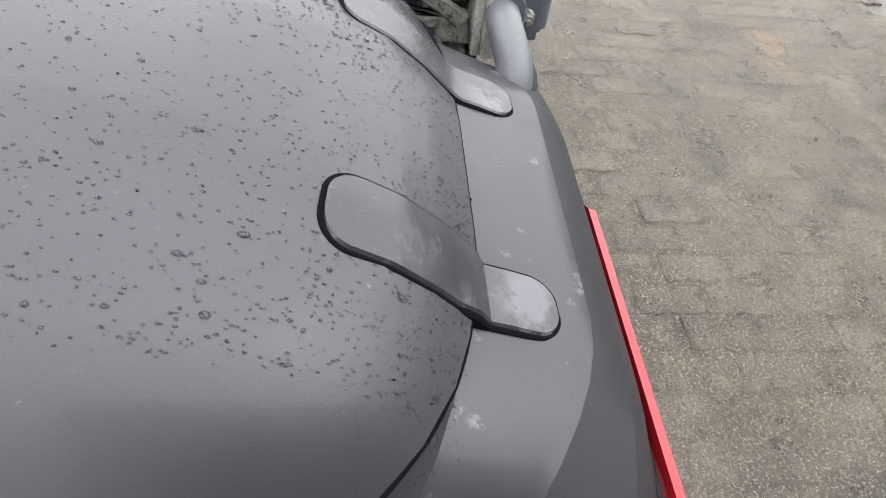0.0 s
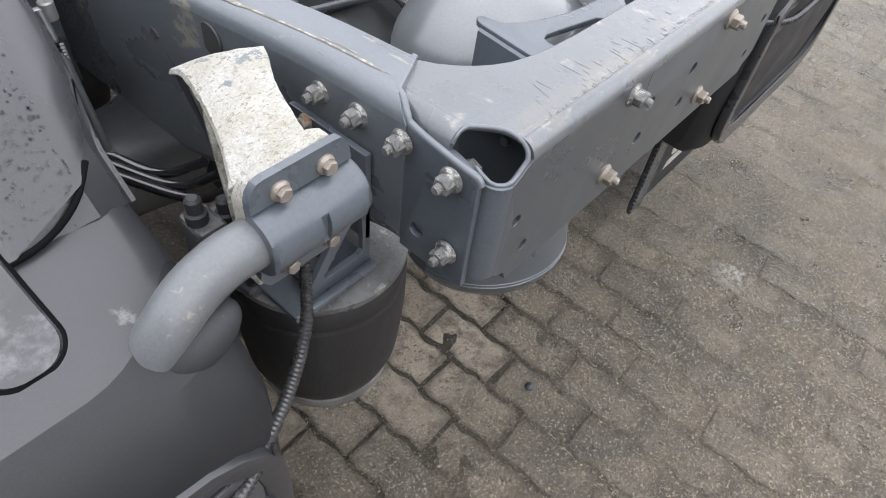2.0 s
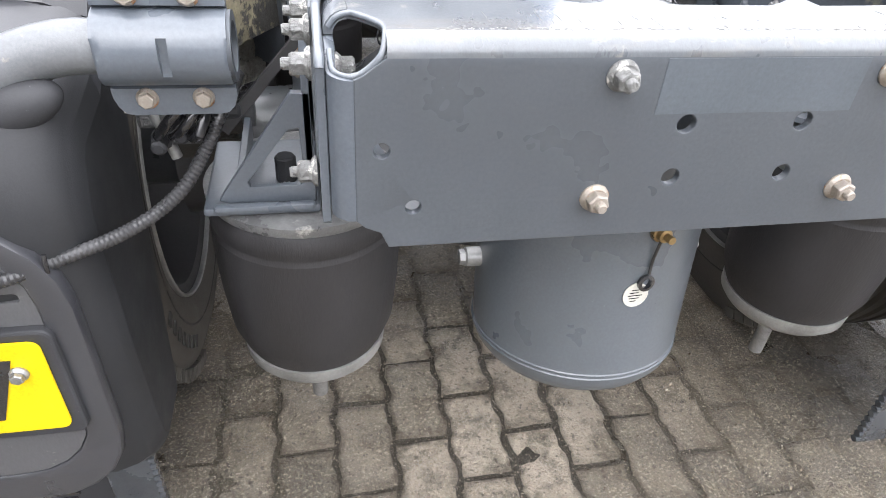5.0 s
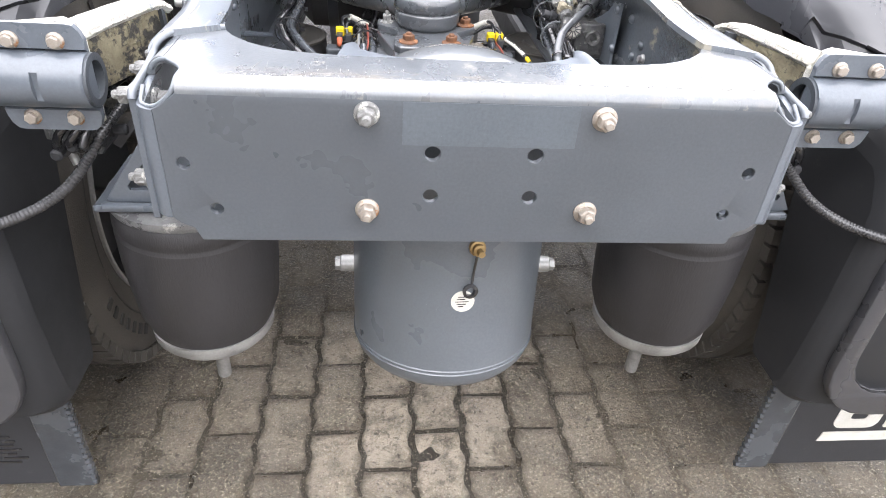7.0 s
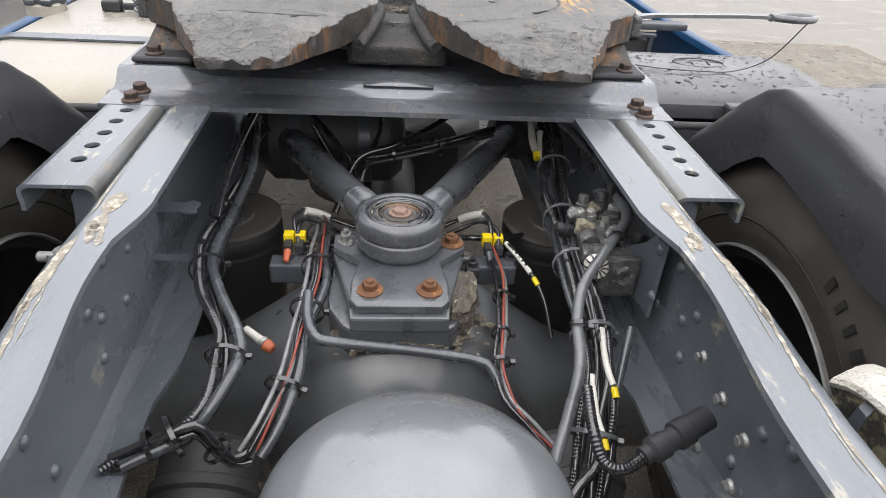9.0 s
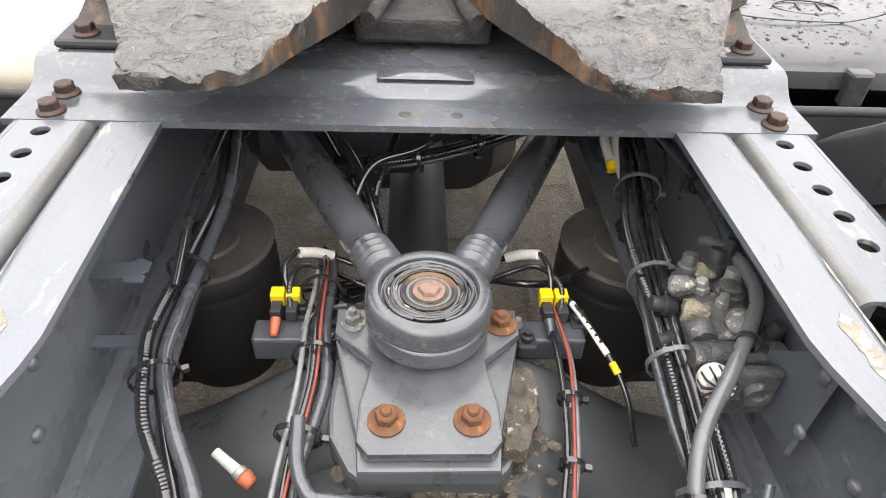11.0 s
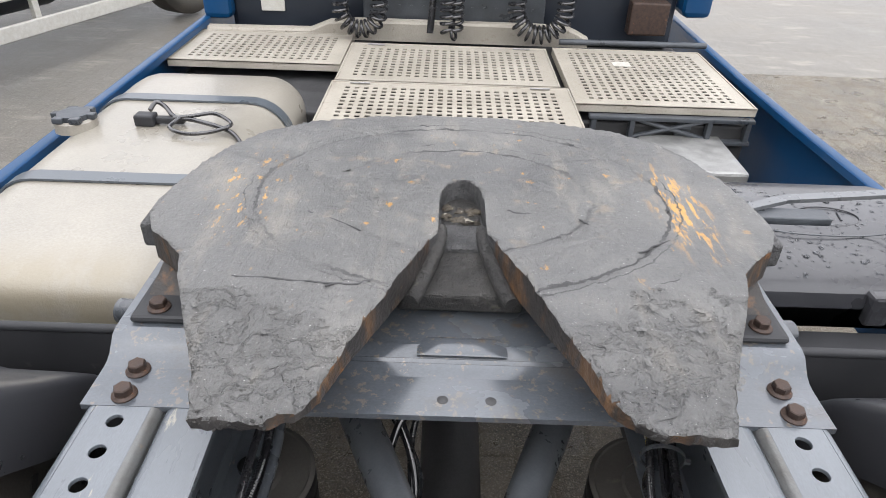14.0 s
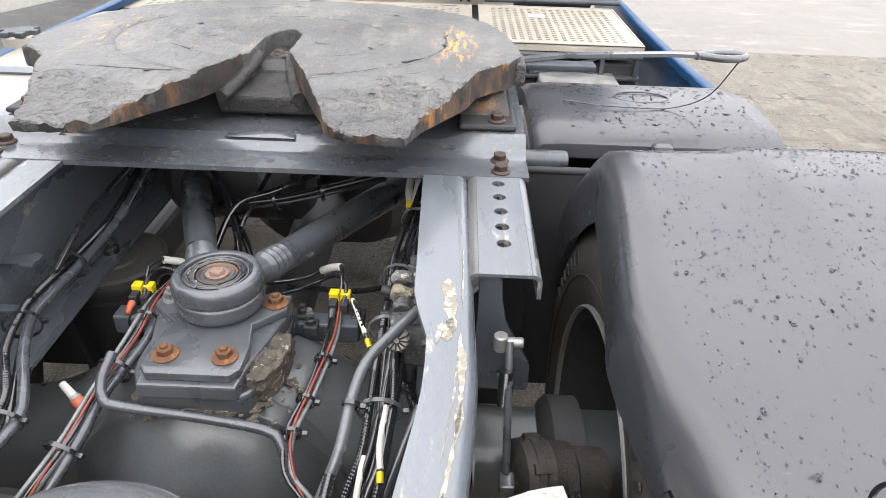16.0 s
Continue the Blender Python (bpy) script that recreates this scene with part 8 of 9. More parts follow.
for ob in [o for o in scene.objects if o.parent is None and o.name.split(".")[0] in ("mudguard", "mud_flap", "mudguard_support", "corrugated_hose") and o.location.x > 0]:
    ob.location.x += 0.026


# ---------------------------------------------------------------- cables and hoses between the rails
def strands(name, label, path, offs, mats, radii, ribs=(), ties=(), group="chassis lines"):
    """A bundle of lines along one path, each set off by a little, with cable ties."""
    root = thing(name, path[0], label, "cable bundle", group)
    rnd = random.Random(len(path) * 7 + len(offs))
    for k, (o, m, r) in enumerate(zip(offs, mats, radii)):
        pts = []
        for j, p in enumerate(path):
            w = 0.004
            pts.append(Vector(p) + Vector(o) * rnd.uniform(0.7, 1.3) + Vector((rnd.uniform(-w, w), rnd.uniform(-w, w), rnd.uniform(-w, w) * 0.6)))
        part("line", tube(bmesh.new(), pts, r * 0.86, 14, 0.013, ribs=0.0013 if k in ribs else 0), m, root)
    dense = smooth_path(path, 0.01)
    spread = max(Vector(o).length for o in offs) + max(radii) + 0.002
    for u in ties:
        k = min(int(u * (len(dense) - 1)), len(dense) - 2)
        q, _ = frame_to(dense[k], dense[k + 1])
        bm = bmesh.new()
        turned(bm, [(spread, -0.003), (spread + 0.002, -0.003), (spread + 0.002, 0.003), (spread, 0.003), (spread, -0.003)], q, 14)
        bmesh.ops.create_cube(bm, size=1, matrix=q @ Matrix.Translation((spread + 0.004, 0, 0)) @ Matrix.Diagonal((0.009, 0.007, 0.006, 1)))
        part("cable_tie", bm, "hose_pale" if name == "rail_lines" else "black", root)
    return root


strands("air_lines", "dusty grey and black air hoses tied along the rail", [(-0.30, 1.25, 0.79), (-0.28, 1.05, 0.77), (-0.287, 0.92, 0.754), (-0.296, 0.80, 0.752), (-0.287, 0.74, 0.754), (-0.259, 0.67, 0.747), (-0.23, 0.60, 0.737), (-0.223, 0.56, 0.722), (-0.231, 0.50, 0.705), (-0.259, 0.47, 0.684), (-0.291, 0.45, 0.676), (-0.335, 0.42, 0.67)],
        [(0.012, 0, 0), (-0.012, 0, 0), (0.0, 0, -0.014)], ["hose_grey", "black", "black"], [0.0095, 0.0085, 0.007], (1,), (0.08, 0.42, 0.62, 0.8, 0.93))
strands("cross_lines", "dusty hoses hanging across behind the tank", [(-0.335, 0.43, 0.67), (-0.283, 0.45, 0.686), (-0.242, 0.46, 0.691), (-0.225, 0.46, 0.668), (-0.205, 0.46, 0.636), (-0.182, 0.47, 0.634)], [(0, 0, 0.008), (0, 0, -0.008)], ["black", "black"], [0.007, 0.006], (), (0.3, 0.75))
strands("mount_lines", "bundle of grey wires tied beside the axle mount", [(-0.14, 1.0, 0.68), (-0.132, 0.92, 0.699), (-0.128, 0.83, 0.715), (-0.125, 0.74, 0.713), (-0.136, 0.64, 0.70), (-0.147, 0.56, 0.681), (-0.164, 0.50, 0.658), (-0.182, 0.47, 0.634)],
        [(0.012, 0, 0), (-0.010, 0, 0.004), (0.002, 0, 0.011), (-0.003, 0, -0.008), (0.006, 0, 0.013)], ["hose_grey", "wire_pale", "black", "wire_pale", "wire_red"], [0.0085, 0.004, 0.0045, 0.0045, 0.0024], (), (0.2, 0.42, 0.6, 0.85))
strands("sensor_lines", "thin sensor wires with red sleeves beside the mount", [(0.172, 0.885, 0.69), (0.178, 0.79, 0.692), (0.165, 0.68, 0.683), (0.153, 0.60, 0.674), (0.161, 0.55, 0.655), (0.187, 0.52, 0.631), (0.215, 0.49, 0.61)],
        [(0.006, 0, 0), (-0.006, 0, 0.002), (0.0, 0, 0.007)], ["wire_pale", "black", "wire_red"], [0.004, 0.0045, 0.0026], (), (0.35, 0.55, 0.7))
strands("rail_lines", "thick bundle of black and grey lines tied along the rail", [(0.325, 1.32, 0.83), (0.319, 1.12, 0.80), (0.295, 0.95, 0.775), (0.282, 0.80, 0.765), (0.279, 0.68, 0.749), (0.28, 0.60, 0.727), (0.28, 0.54, 0.707), (0.265, 0.49, 0.673), (0.25, 0.44, 0.634), (0.23, 0.38, 0.58)],
        [(0.02, 0, 0), (0.009, 0, 0.010), (-0.004, 0, 0.012), (-0.016, 0, 0.003), (-0.008, 0, -0.012), (0.008, 0, -0.012), (0.016, 0, 0.014)], ["black", "black", "black", "black", "hose_grey", "black", "black"], [0.008, 0.007, 0.0035, 0.0075, 0.007, 0.006, 0.007], (3, 6), (0.1, 0.3, 0.47, 0.6, 0.74, 0.88))
strands("grey_hose", "single thick grey air hose from the valve", [(0.352, 0.90, 0.80), (0.362, 0.86, 0.815), (0.368, 0.82, 0.822), (0.362, 0.77, 0.822), (0.331, 0.712, 0.82), (0.298, 0.668, 0.812), (0.264, 0.625, 0.793), (0.249, 0.58, 0.771), (0.238, 0.52, 0.742), (0.218, 0.46, 0.698), (0.202, 0.43, 0.674), (0.18, 0.38, 0.62)], [(0, 0, 0)], ["hose_pale"], [0.0092], (), (0.33, 0.62))
strands("feed_hose", "grey air hose running down under the rail flange to the valve", [(0.335, 1.22, 0.82), (0.352, 1.08, 0.83), (0.368, 0.98, 0.83), (0.372, 0.90, 0.825), (0.366, 0.845, 0.815), (0.36, 0.818, 0.80)], [(0, 0, 0)], ["hose_grey"], [0.011], (), (0.62,))
strands("under_plate_lines", "black cables slung under the mounting plate", [(-0.14, 1.22, 0.70), (-0.07, 1.18, 0.73), (0.02, 1.17, 0.75), (0.12, 1.20, 0.765), (0.22, 1.26, 0.77)], [(0, 0.008, 0), (0, -0.008, 0.004), (0, 0, -0.012)], ["black", "black", "hose_grey"], [0.008, 0.009, 0.005], (1,), (0.4, 0.65))
strands("drooping_lines", "black cables drooping behind the axle link", [(-0.18, 1.30, 0.74), (-0.12, 1.22, 0.66), (-0.06, 1.12, 0.60), (-0.10, 1.02, 0.58), (-0.15, 1.0, 0.62)], [(0, 0, 0.01), (0.008, 0, -0.01)], ["black", "hose_grey"], [0.008, 0.006], (0,), (0.3,))
for sx in (-1, 1):
    strands("plug_lead", "black lead with a cream sleeve near the yellow plug", [(sx * 0.175, 0.90, 0.705), (sx * 0.178, 0.935, 0.725), (sx * 0.16, 0.97, 0.715), (sx * 0.12, 0.985, 0.69), (sx * 0.07, 0.97, 0.68), (0.0, 0.965, 0.67)], [(0, 0, 0), (0.004, -0.03, -0.006)], ["black", "black"], [0.0045, 0.005], (1,), ())

    pl = thing("plug_connector", (sx * 0.176, 0.885, 0.68), "yellow plastic cable plugs on a small bracket", "plug", "yellow plugs")
    for k in (0, 1):
        bm = bmesh.new()
        box(bm, (sx * 0.176 - 0.019 + 0.02 * k, 0.882, 0.695), (sx * 0.176 - 0.001 + 0.02 * k, 0.90, 0.715), 0.002)
        part("plug", bm, "yellow_plug", pl)
        bm = bmesh.new()
        box(bm, (sx * 0.176 - 0.017 + 0.02 * k, 0.862, 0.688), (sx * 0.176 - 0.003 + 0.02 * k, 0.884, 0.706), 0.002)
        part("socket", bm, "black_plastic", pl)
    bm = bmesh.new()
    cyl(bm, (sx * 0.176 - 0.009, 0.86, 0.697), (sx * 0.176 - 0.009, 0.835, 0.69), 0.007, 0.005, 12, 0.002)
    part("boot", bm, "orange" if sx < 0 else "hose_grey", pl)
    bm = bmesh.new()
    box(bm, (min(sx * 0.10, sx * 0.215), 0.835, 0.644), (max(sx * 0.10, sx * 0.215), 0.872, 0.682), 0.004)
    part("bracket", bm, "dark_steel", pl)
    sl = tube(bmesh.new(), [(sx * 0.166, 0.962, 0.719), (sx * 0.145, 0.978, 0.706), (sx * 0.125, 0.984, 0.694)], 0.0075, 10)
    part("sleeve", sl, "white", pl, "cream heat-shrink sleeve")
    bolt(pl, NUT_SMALL, (sx * 0.125, 0.86, 0.686))

# red-tipped loose plug and flagged leads
lp = thing("loose_plug", (-0.212, 0.678, 0.65), "small white plug with a salmon-red tip hanging loose", "plug")
part("plug", cyl(bmesh.new(), (-0.228, 0.688, 0.664), (-0.199, 0.668, 0.654), 0.006, 0.007, 12, 0.001), "white", lp, "white plug body")
part("collar", cyl(bmesh.new(), (-0.201, 0.67, 0.655), (-0.195, 0.665, 0.653), 0.009, 0.009, 16, 0.001), "alu", lp)
part("tip", cyl(bmesh.new(), (-0.195, 0.665, 0.653), (-0.183, 0.656, 0.649), 0.0105, 0.008, 12, 0.002), "orange", lp)
fl = thing("flagged_lead", (0.22, 0.82, 0.68), "black lead with a white printed sleeve and yellow end", "cable")
part("lead", tube(bmesh.new(), [(0.19, 0.905, 0.70), (0.205, 0.87, 0.705), (0.23, 0.81, 0.695), (0.25, 0.76, 0.67), (0.262, 0.72, 0.62)], 0.0035, 8), "black", fl)
part("sleeve", tube(bmesh.new(), [(0.20, 0.882, 0.704), (0.216, 0.842, 0.701), (0.232, 0.803, 0.693)], 0.0045, 10), "white", fl, "white sleeve with printed bars")
part("end_mark", tube(bmesh.new(), [(0.236, 0.793, 0.69), (0.242, 0.78, 0.684)], 0.0048, 8), "yellow_plug", fl)
bm = bmesh.new()
for k in range(6):
    box(bm, (0.203 + 0.004 * k, 0.868 - 0.0098 * k, 0.7071 - 0.0014 * k), (0.2065 + 0.004 * k, 0.8645 - 0.0098 * k, 0.7088 - 0.0014 * k))
tagged(part("printed_lines", bm, "black", fl), kind="stuff")
for k, (x, y, z) in enumerate(((0.285, 1.13, 0.80), (0.30, 1.10, 0.79), (0.29, 0.545, 0.722), (0.266, 0.485, 0.69))):
    tg = thing("cable_tag", (x, y, z), "white printed cable tag with a yellow band", "cable tag", "cable tags")
    part("tag", tube(bmesh.new(), [(x, y + 0.05, z + 0.02), (x - 0.004, y, z), (x, y - 0.03, z - 0.012)], 0.0075 if z > 0.75 else 0.0045, 8), "white", tg)
    part("band", tube(bmesh.new(), [(x, y - 0.033, z - 0.013), (x + 0.001, y - 0.045, z - 0.02)], 0.0078 if z > 0.75 else 0.0048, 8), "yellow_plug", tg)


# ---------------------------------------------------------------- valve block on the right rail
def stub(v, at, way, r, length, mat, name="fitting", seg=16, waist=0.75):
    """A stepped cylindrical fitting that stands at a point along a direction."""
    q = Matrix.Translation(at) @ Vector(way).to_track_quat("Z", "Y").to_matrix().to_4x4()
    part(name, turned(bmesh.new(), [(0, 0), (r, 0), (r, length * 0.45), (r * waist, length * 0.5), (r * waist, length * 0.9), (r * waist * 0.8, length), (0, length)], q, seg), mat, v)


def lump(v, at, size, seed, mat, name, label=""):
    """A rough casting or cake of dirt."""
    bm = bmesh.new()
    bmesh.ops.create_icosphere(bm, subdivisions=3, radius=1.0, matrix=Matrix.Translation(at) @ Matrix.Diagonal((*size, 1)))
    for q in bm.verts:
        q.co += noise.noise_vector(q.co * 55 + Vector((seed, 0, 0))) * min(size) * 0.5 + noise.noise_vector(q.co * 150) * min(size) * 0.25
    return part(name, bm, mat, v, label)


def build_valve():
    v = thing("valve_block", (0.34, 0.75, 0.70), "cast aluminium air valve block caked with pale dirt", "valve")
    bm = bmesh.new()
    box(bm, (0.288, 0.69, 0.725), (0.375, 0.82, 0.775), 0.008)
    box(bm, (0.298, 0.735, 0.775), (0.37, 0.85, 0.798), 0.008)
    box(bm, (0.305, 0.685, 0.735), (0.368, 0.70, 0.80), 0.004)
    part("body", bm, "valve_cast", v)
    # cross cylinders on the near side
    for a, b, r in (((0.284, 0.722, 0.787), (0.384, 0.722, 0.787), 0.015), ((0.295, 0.71, 0.752), (0.372, 0.71, 0.752), 0.016), ((0.30, 0.76, 0.795), (0.30, 0.735, 0.795), 0.016)):
        part("cylinder", cyl(bmesh.new(), a, b, r, seg=24, bevel=0.003), "valve_cast", v, "grey cast cylinder")
    # upper ports, elbows and bosses
    stub(v, (0.313, 0.838, 0.798), (0, 0.2, 1), 0.012, 0.028, "valve_cast", "boss")
    stub(v, (0.343, 0.838, 0.80), (0.1, 0.3, 1), 0.015, 0.032, "black_plastic", "elbow")
    stub(v, (0.361, 0.822, 0.792), (0, 0.1, 1), 0.014, 0.026, "alu", "nut", 6)
    stub(v, (0.352, 0.805, 0.798), (0, 0, 1), 0.018, 0.014, "valve_cast", "boss")
    stub(v, (0.337, 0.787, 0.798), (0, 0, 1), 0.008, 0.016, "alu", "bolt_head", 6)
    stub(v, (0.32, 0.81, 0.798), (-0.1, 0, 1), 0.010, 0.018, "alu", "bolt_head", 6)
    stub(v, (0.375, 0.745, 0.785), (0.2, -0.1, 1), 0.012, 0.03, "black_plastic", "elbow")
    stub(v, (0.29, 0.80, 0.78), (-1, 0, 0.3), 0.012, 0.03, "black_plastic", "elbow")
    stub(v, (0.29, 0.765, 0.765), (-1, -0.2, 0.1), 0.011, 0.028, "black_plastic", "elbow")
    stub(v, (0.355, 0.84, 0.80), (0.1, 0.2, 1), 0.010, 0.045, "black_plastic", "elbow")
    for k, (x, y, z, a, b, c) in enumerate(((0.296, 0.806, 0.81, 0.017, 0.014, 0.010), (0.297, 0.768, 0.808, 0.018, 0.012, 0.012), (0.345, 0.757, 0.803, 0.014, 0.018, 0.010), (0.33, 0.833, 0.806, 0.014, 0.012, 0.008))):
        lump(v, (x, y, z), (a, b, c), k * 3.7, "zinc_caked" if k % 2 == 0 else "gunk_pale", "caked_dirt", "pale dirt caked on the valve")
    # white and blue ribbed silencer
    cap = bmesh.new()
    q, _ = frame_to((0.300, 0.698, 0.782), (0.2965, 0.672, 0.792))
    turned(cap, [(0, 0), (0.0165, 0), (0.018, 0.006), (0.018, 0.02), (0.015, 0.025), (0, 0.026)], q, 28)
    part("silencer", cap, "white", v, "white ribbed plug")
    for k in range(12):
        bm = bmesh.new()
        bmesh.ops.create_cube(bm, size=1, matrix=q @ Matrix.Rotation(k * math.tau / 12, 4, "Z") @ Matrix.Translation((0.0115, 0, 0.0185)) @ Matrix.Diagonal((0.0145, 0.0022, 0.0175, 1)))
        part("silencer_rib", bm, "void", v)
    part("port", turned(bmesh.new(), [(0, 0.001), (0.006, 0.0), (0.0075, 0.006), (0.014, 0.007), (0.016, 0.004), (0.016, -0.006), (0, -0.006)], Matrix.Translation((0.344, 0.684, 0.772)) @ TO_REAR, 24), "valve_cast", v, "round threaded port")
    stub(v, (0.31, 0.70, 0.735), (0.1, -0.5, -1), 0.012, 0.035, "black_plastic", "elbow")
    part("drain_hose", tube(bmesh.new(), [(0.313, 0.69, 0.70), (0.322, 0.665, 0.68), (0.335, 0.64, 0.672)], 0.009, 12, ribs=0.0016), "black", v)
    # bent carrier plate bolted to the web
    secs = [[(x, y, 0.725), (x, y, z), (x - 0.004, y + 0.004, z), (x - 0.004, y + 0.004, 0.725)] for k, (x, y, z) in enumerate(((0.352, 0.716, 0.80), (0.366, 0.704, 0.812), (0.374, 0.69, 0.826), (0.3775, 0.672, 0.848), (0.3785, 0.64, 0.852)))]
    part("carrier", loft(bmesh.new(), secs), "chassis", v, "bent grey carrier plate")
    for y, z in ((0.653, 0.838), (0.643, 0.765)):
        bolt(v, RIVET, (0.375, y, z), TO_LEFT, "bolt_head")


build_valve()


# ---------------------------------------------------------------- round connector on the right rail
cn = thing("round_connector", (0.35, 0.42, 0.72), "black screw connector with a corrugated lead on the rail", "connector")
q, ln = frame_to((0.372, 0.425, 0.745), (0.285, 0.385, 0.725))
part("shell", turned(bmesh.new(), [(0, 0), (0.015, 0), (0.015, 0.03), (0.0175, 0.032), (0.0175, 0.05), (0.0135, 0.052), (0.0135, 0.066), (0.016, 0.068), (0.016, 0.085), (0.011, 0.09), (0.011, 0.10), (0, 0.10)], q, 22), "black_plastic", cn)
part("lead", tube(bmesh.new(), [(0.288, 0.386, 0.726), (0.262, 0.376, 0.714), (0.24, 0.385, 0.715), (0.232, 0.42, 0.735), (0.235, 0.47, 0.75)], 0.0075, 12, ribs=0.0016), "black", cn)
for x, y, z in ((0.372, 0.47, 0.80), (0.365, 0.40, 0.80), (0.362, 0.34, 0.80), (0.36, 0.33, 0.74), (0.356, 0.31, 0.70), (0.37, 0.42, 0.70)):
    bolt(cn, NUT_SMALL, (x, y, z), TO_LEFT)

# notched bracket on the left rail, driveline below
nb = thing("notched_bracket", (-0.37, 0.85, 0.72), "notched grey steel bracket on the rail web", "bracket")
part("shelf", plate([(-0.387, 0.838), (-0.345, 0.838), (-0.341, 0.832), (-0.32, 0.832), (-0.32, 0.841), (-0.327, 0.847), (-0.32, 0.853), (-0.32, 0.866), (-0.335, 0.874), (-0.345, 0.866), (-0.387, 0.866)], (), 0.004, 0.0008, Matrix.Translation((0, 0, 0.785))), "chassis", nb)
part("web", plate([(0.836, 0.72), (0.842, 0.715), (0.848, 0.72), (0.868, 0.783), (0.836, 0.783)], (), 0.003, 0.0008, Matrix.Translation((-0.3835, 0, 0)) @ UP_YZ), "chassis", nb)
bm = bmesh.new()
box(bm, (-0.386, 0.79, 0.716), (-0.322, 0.808, 0.722), 0.002)
part("stay", bm, "chassis", nb)
dr = thing("drive_shaft", (0, 1.5, 0.45), "dark steel drive shaft running forward from the axle", "drive shaft")
part("shaft", tube(bmesh.new(), [(0.0, 0.96, 0.473), (0.0, 1.6, 0.50), (0.0, 2.4, 0.53)], 0.06, 24, 0.1), "void", dr)
part("flange", turned(bmesh.new(), [(0, 0), (0.09, 0), (0.09, 0.03), (0.06, 0.05), (0, 0.05)], Matrix.Translation((0, 0.93, 0.475)) @ Matrix.Rotation(radians(-90), 4, "X"), 28), "dark_steel", dr)
tk = bmesh.new()
turned(tk, [(0, -0.18), (0.08, -0.17), (0.11, -0.14), (0.11, 0.14), (0.08, 0.17), (0, 0.18)], Matrix.Translation((-0.15, 1.42, 0.68)) @ TO_RIGHT, 32)
sat = thing("small_air_tank", (-0.15, 1.42, 0.57), "black air tank lying under the mounting plate", "air tank")
part("shell", tk, "void", sat)
for dx in (-0.08, 0.08):
    part("strap", turned(bmesh.new(), [(0.111, -0.015), (0.1135, -0.014), (0.1135, 0.014), (0.111, 0.015), (0.111, -0.015)], Matrix.Translation((-0.15 + dx, 1.42, 0.68)) @ TO_RIGHT, 32), "dark_steel", sat)
for sx in (-1, 1):
    bm = bmesh.new()
    box(bm, (sx * 0.45 - 0.06, 1.2, 0.40), (sx * 0.45 + 0.06, 2.3, 0.52), 0.02)
    solo("spring_beam", bm, "void", "dark cast suspension beam beside the rail", "suspension beam", (sx * 0.45, 1.7, 0.40), "suspension beams")

# gearbox shape added to keep light off the ground between the rails
gb = bmesh.new()
secs = []
for y, w, z0, z1 in ((1.62, 0.10, 0.42, 0.62), (1.66, 0.19, 0.34, 0.64), (1.80, 0.27, 0.29, 0.62), (2.3, 0.32, 0.27, 0.60), (2.78, 0.33, 0.28, 0.56)):
    secs.append([(x, y, z) for x, z in rounded(-w, z0, w, z1, 0.08, 4)])
loft(gb, secs)
solo("gearbox", gb, "void", "dark gearbox shape added between the rails to block light", "gearbox", (0, 2.2, 0.27))
# loose cables round the axle link and under the mounting plate
for k, (path, mt, r) in enumerate((
        ([(-0.20, 1.30, 0.80), (-0.10, 1.15, 0.74), (-0.06, 1.05, 0.66), (-0.09, 0.98, 0.63), (-0.14, 0.97, 0.66)], "black", 0.007),
        ([(-0.05, 1.40, 0.82), (-0.03, 1.25, 0.78), (-0.07, 1.12, 0.70), (-0.05, 1.0, 0.64), (0.02, 0.96, 0.63)], "black", 0.006),
        ([(0.20, 1.40, 0.82), (0.10, 1.25, 0.79), (0.0, 1.16, 0.77), (-0.08, 1.14, 0.74), (-0.12, 1.06, 0.66)], "black", 0.007),
        ([(0.05, 1.0, 0.64), (0.10, 0.98, 0.655), (0.15, 0.955, 0.67), (0.20, 0.97, 0.66), (0.26, 1.02, 0.64)], "black", 0.0055),
        ([(-0.02, 0.975, 0.645), (-0.08, 0.97, 0.655), (-0.14, 0.945, 0.67), (-0.19, 0.95, 0.66)], "black", 0.0055),
        ([(-0.27, 1.28, 0.84), (-0.285, 1.1, 0.82), (-0.292, 0.95, 0.80), (-0.29, 0.84, 0.77)], "black", 0.006),
        ([(-0.335, 1.09, 0.655), (-0.32, 1.07, 0.69), (-0.295, 0.98, 0.72), (-0.30, 0.86, 0.725)], "hose_grey", 0.008),
        ([(0.335, 1.09, 0.655), (0.32, 1.075, 0.69), (0.295, 1.02, 0.725), (0.29, 0.95, 0.75)], "black", 0.008),
        ([(0.20, 0.36, 0.60), (0.22, 0.40, 0.64), (0.255, 0.43, 0.66), (0.27, 0.50, 0.68), (0.285, 0.58, 0.71)], "black", 0.007),
        ([(0.335, 0.60, 0.74), (0.30, 0.52, 0.68), (0.26, 0.42, 0.62), (0.19, 0.34, 0.55)], "hose_grey", 0.006),
        ([(-0.10, 0.89, 0.69), (-0.13, 0.87, 0.70), (-0.15, 0.85, 0.69), (-0.13, 0.83, 0.685), (-0.11, 0.84, 0.69)], "alu", 0.003))):
    solo("loose_cable", tube(bmesh.new(), path, r, 8, ribs=0.0012 if k % 3 == 1 else 0), mt, "dusty cable hanging loosely between the chassis rails", "cable", path[0], "loose cables")
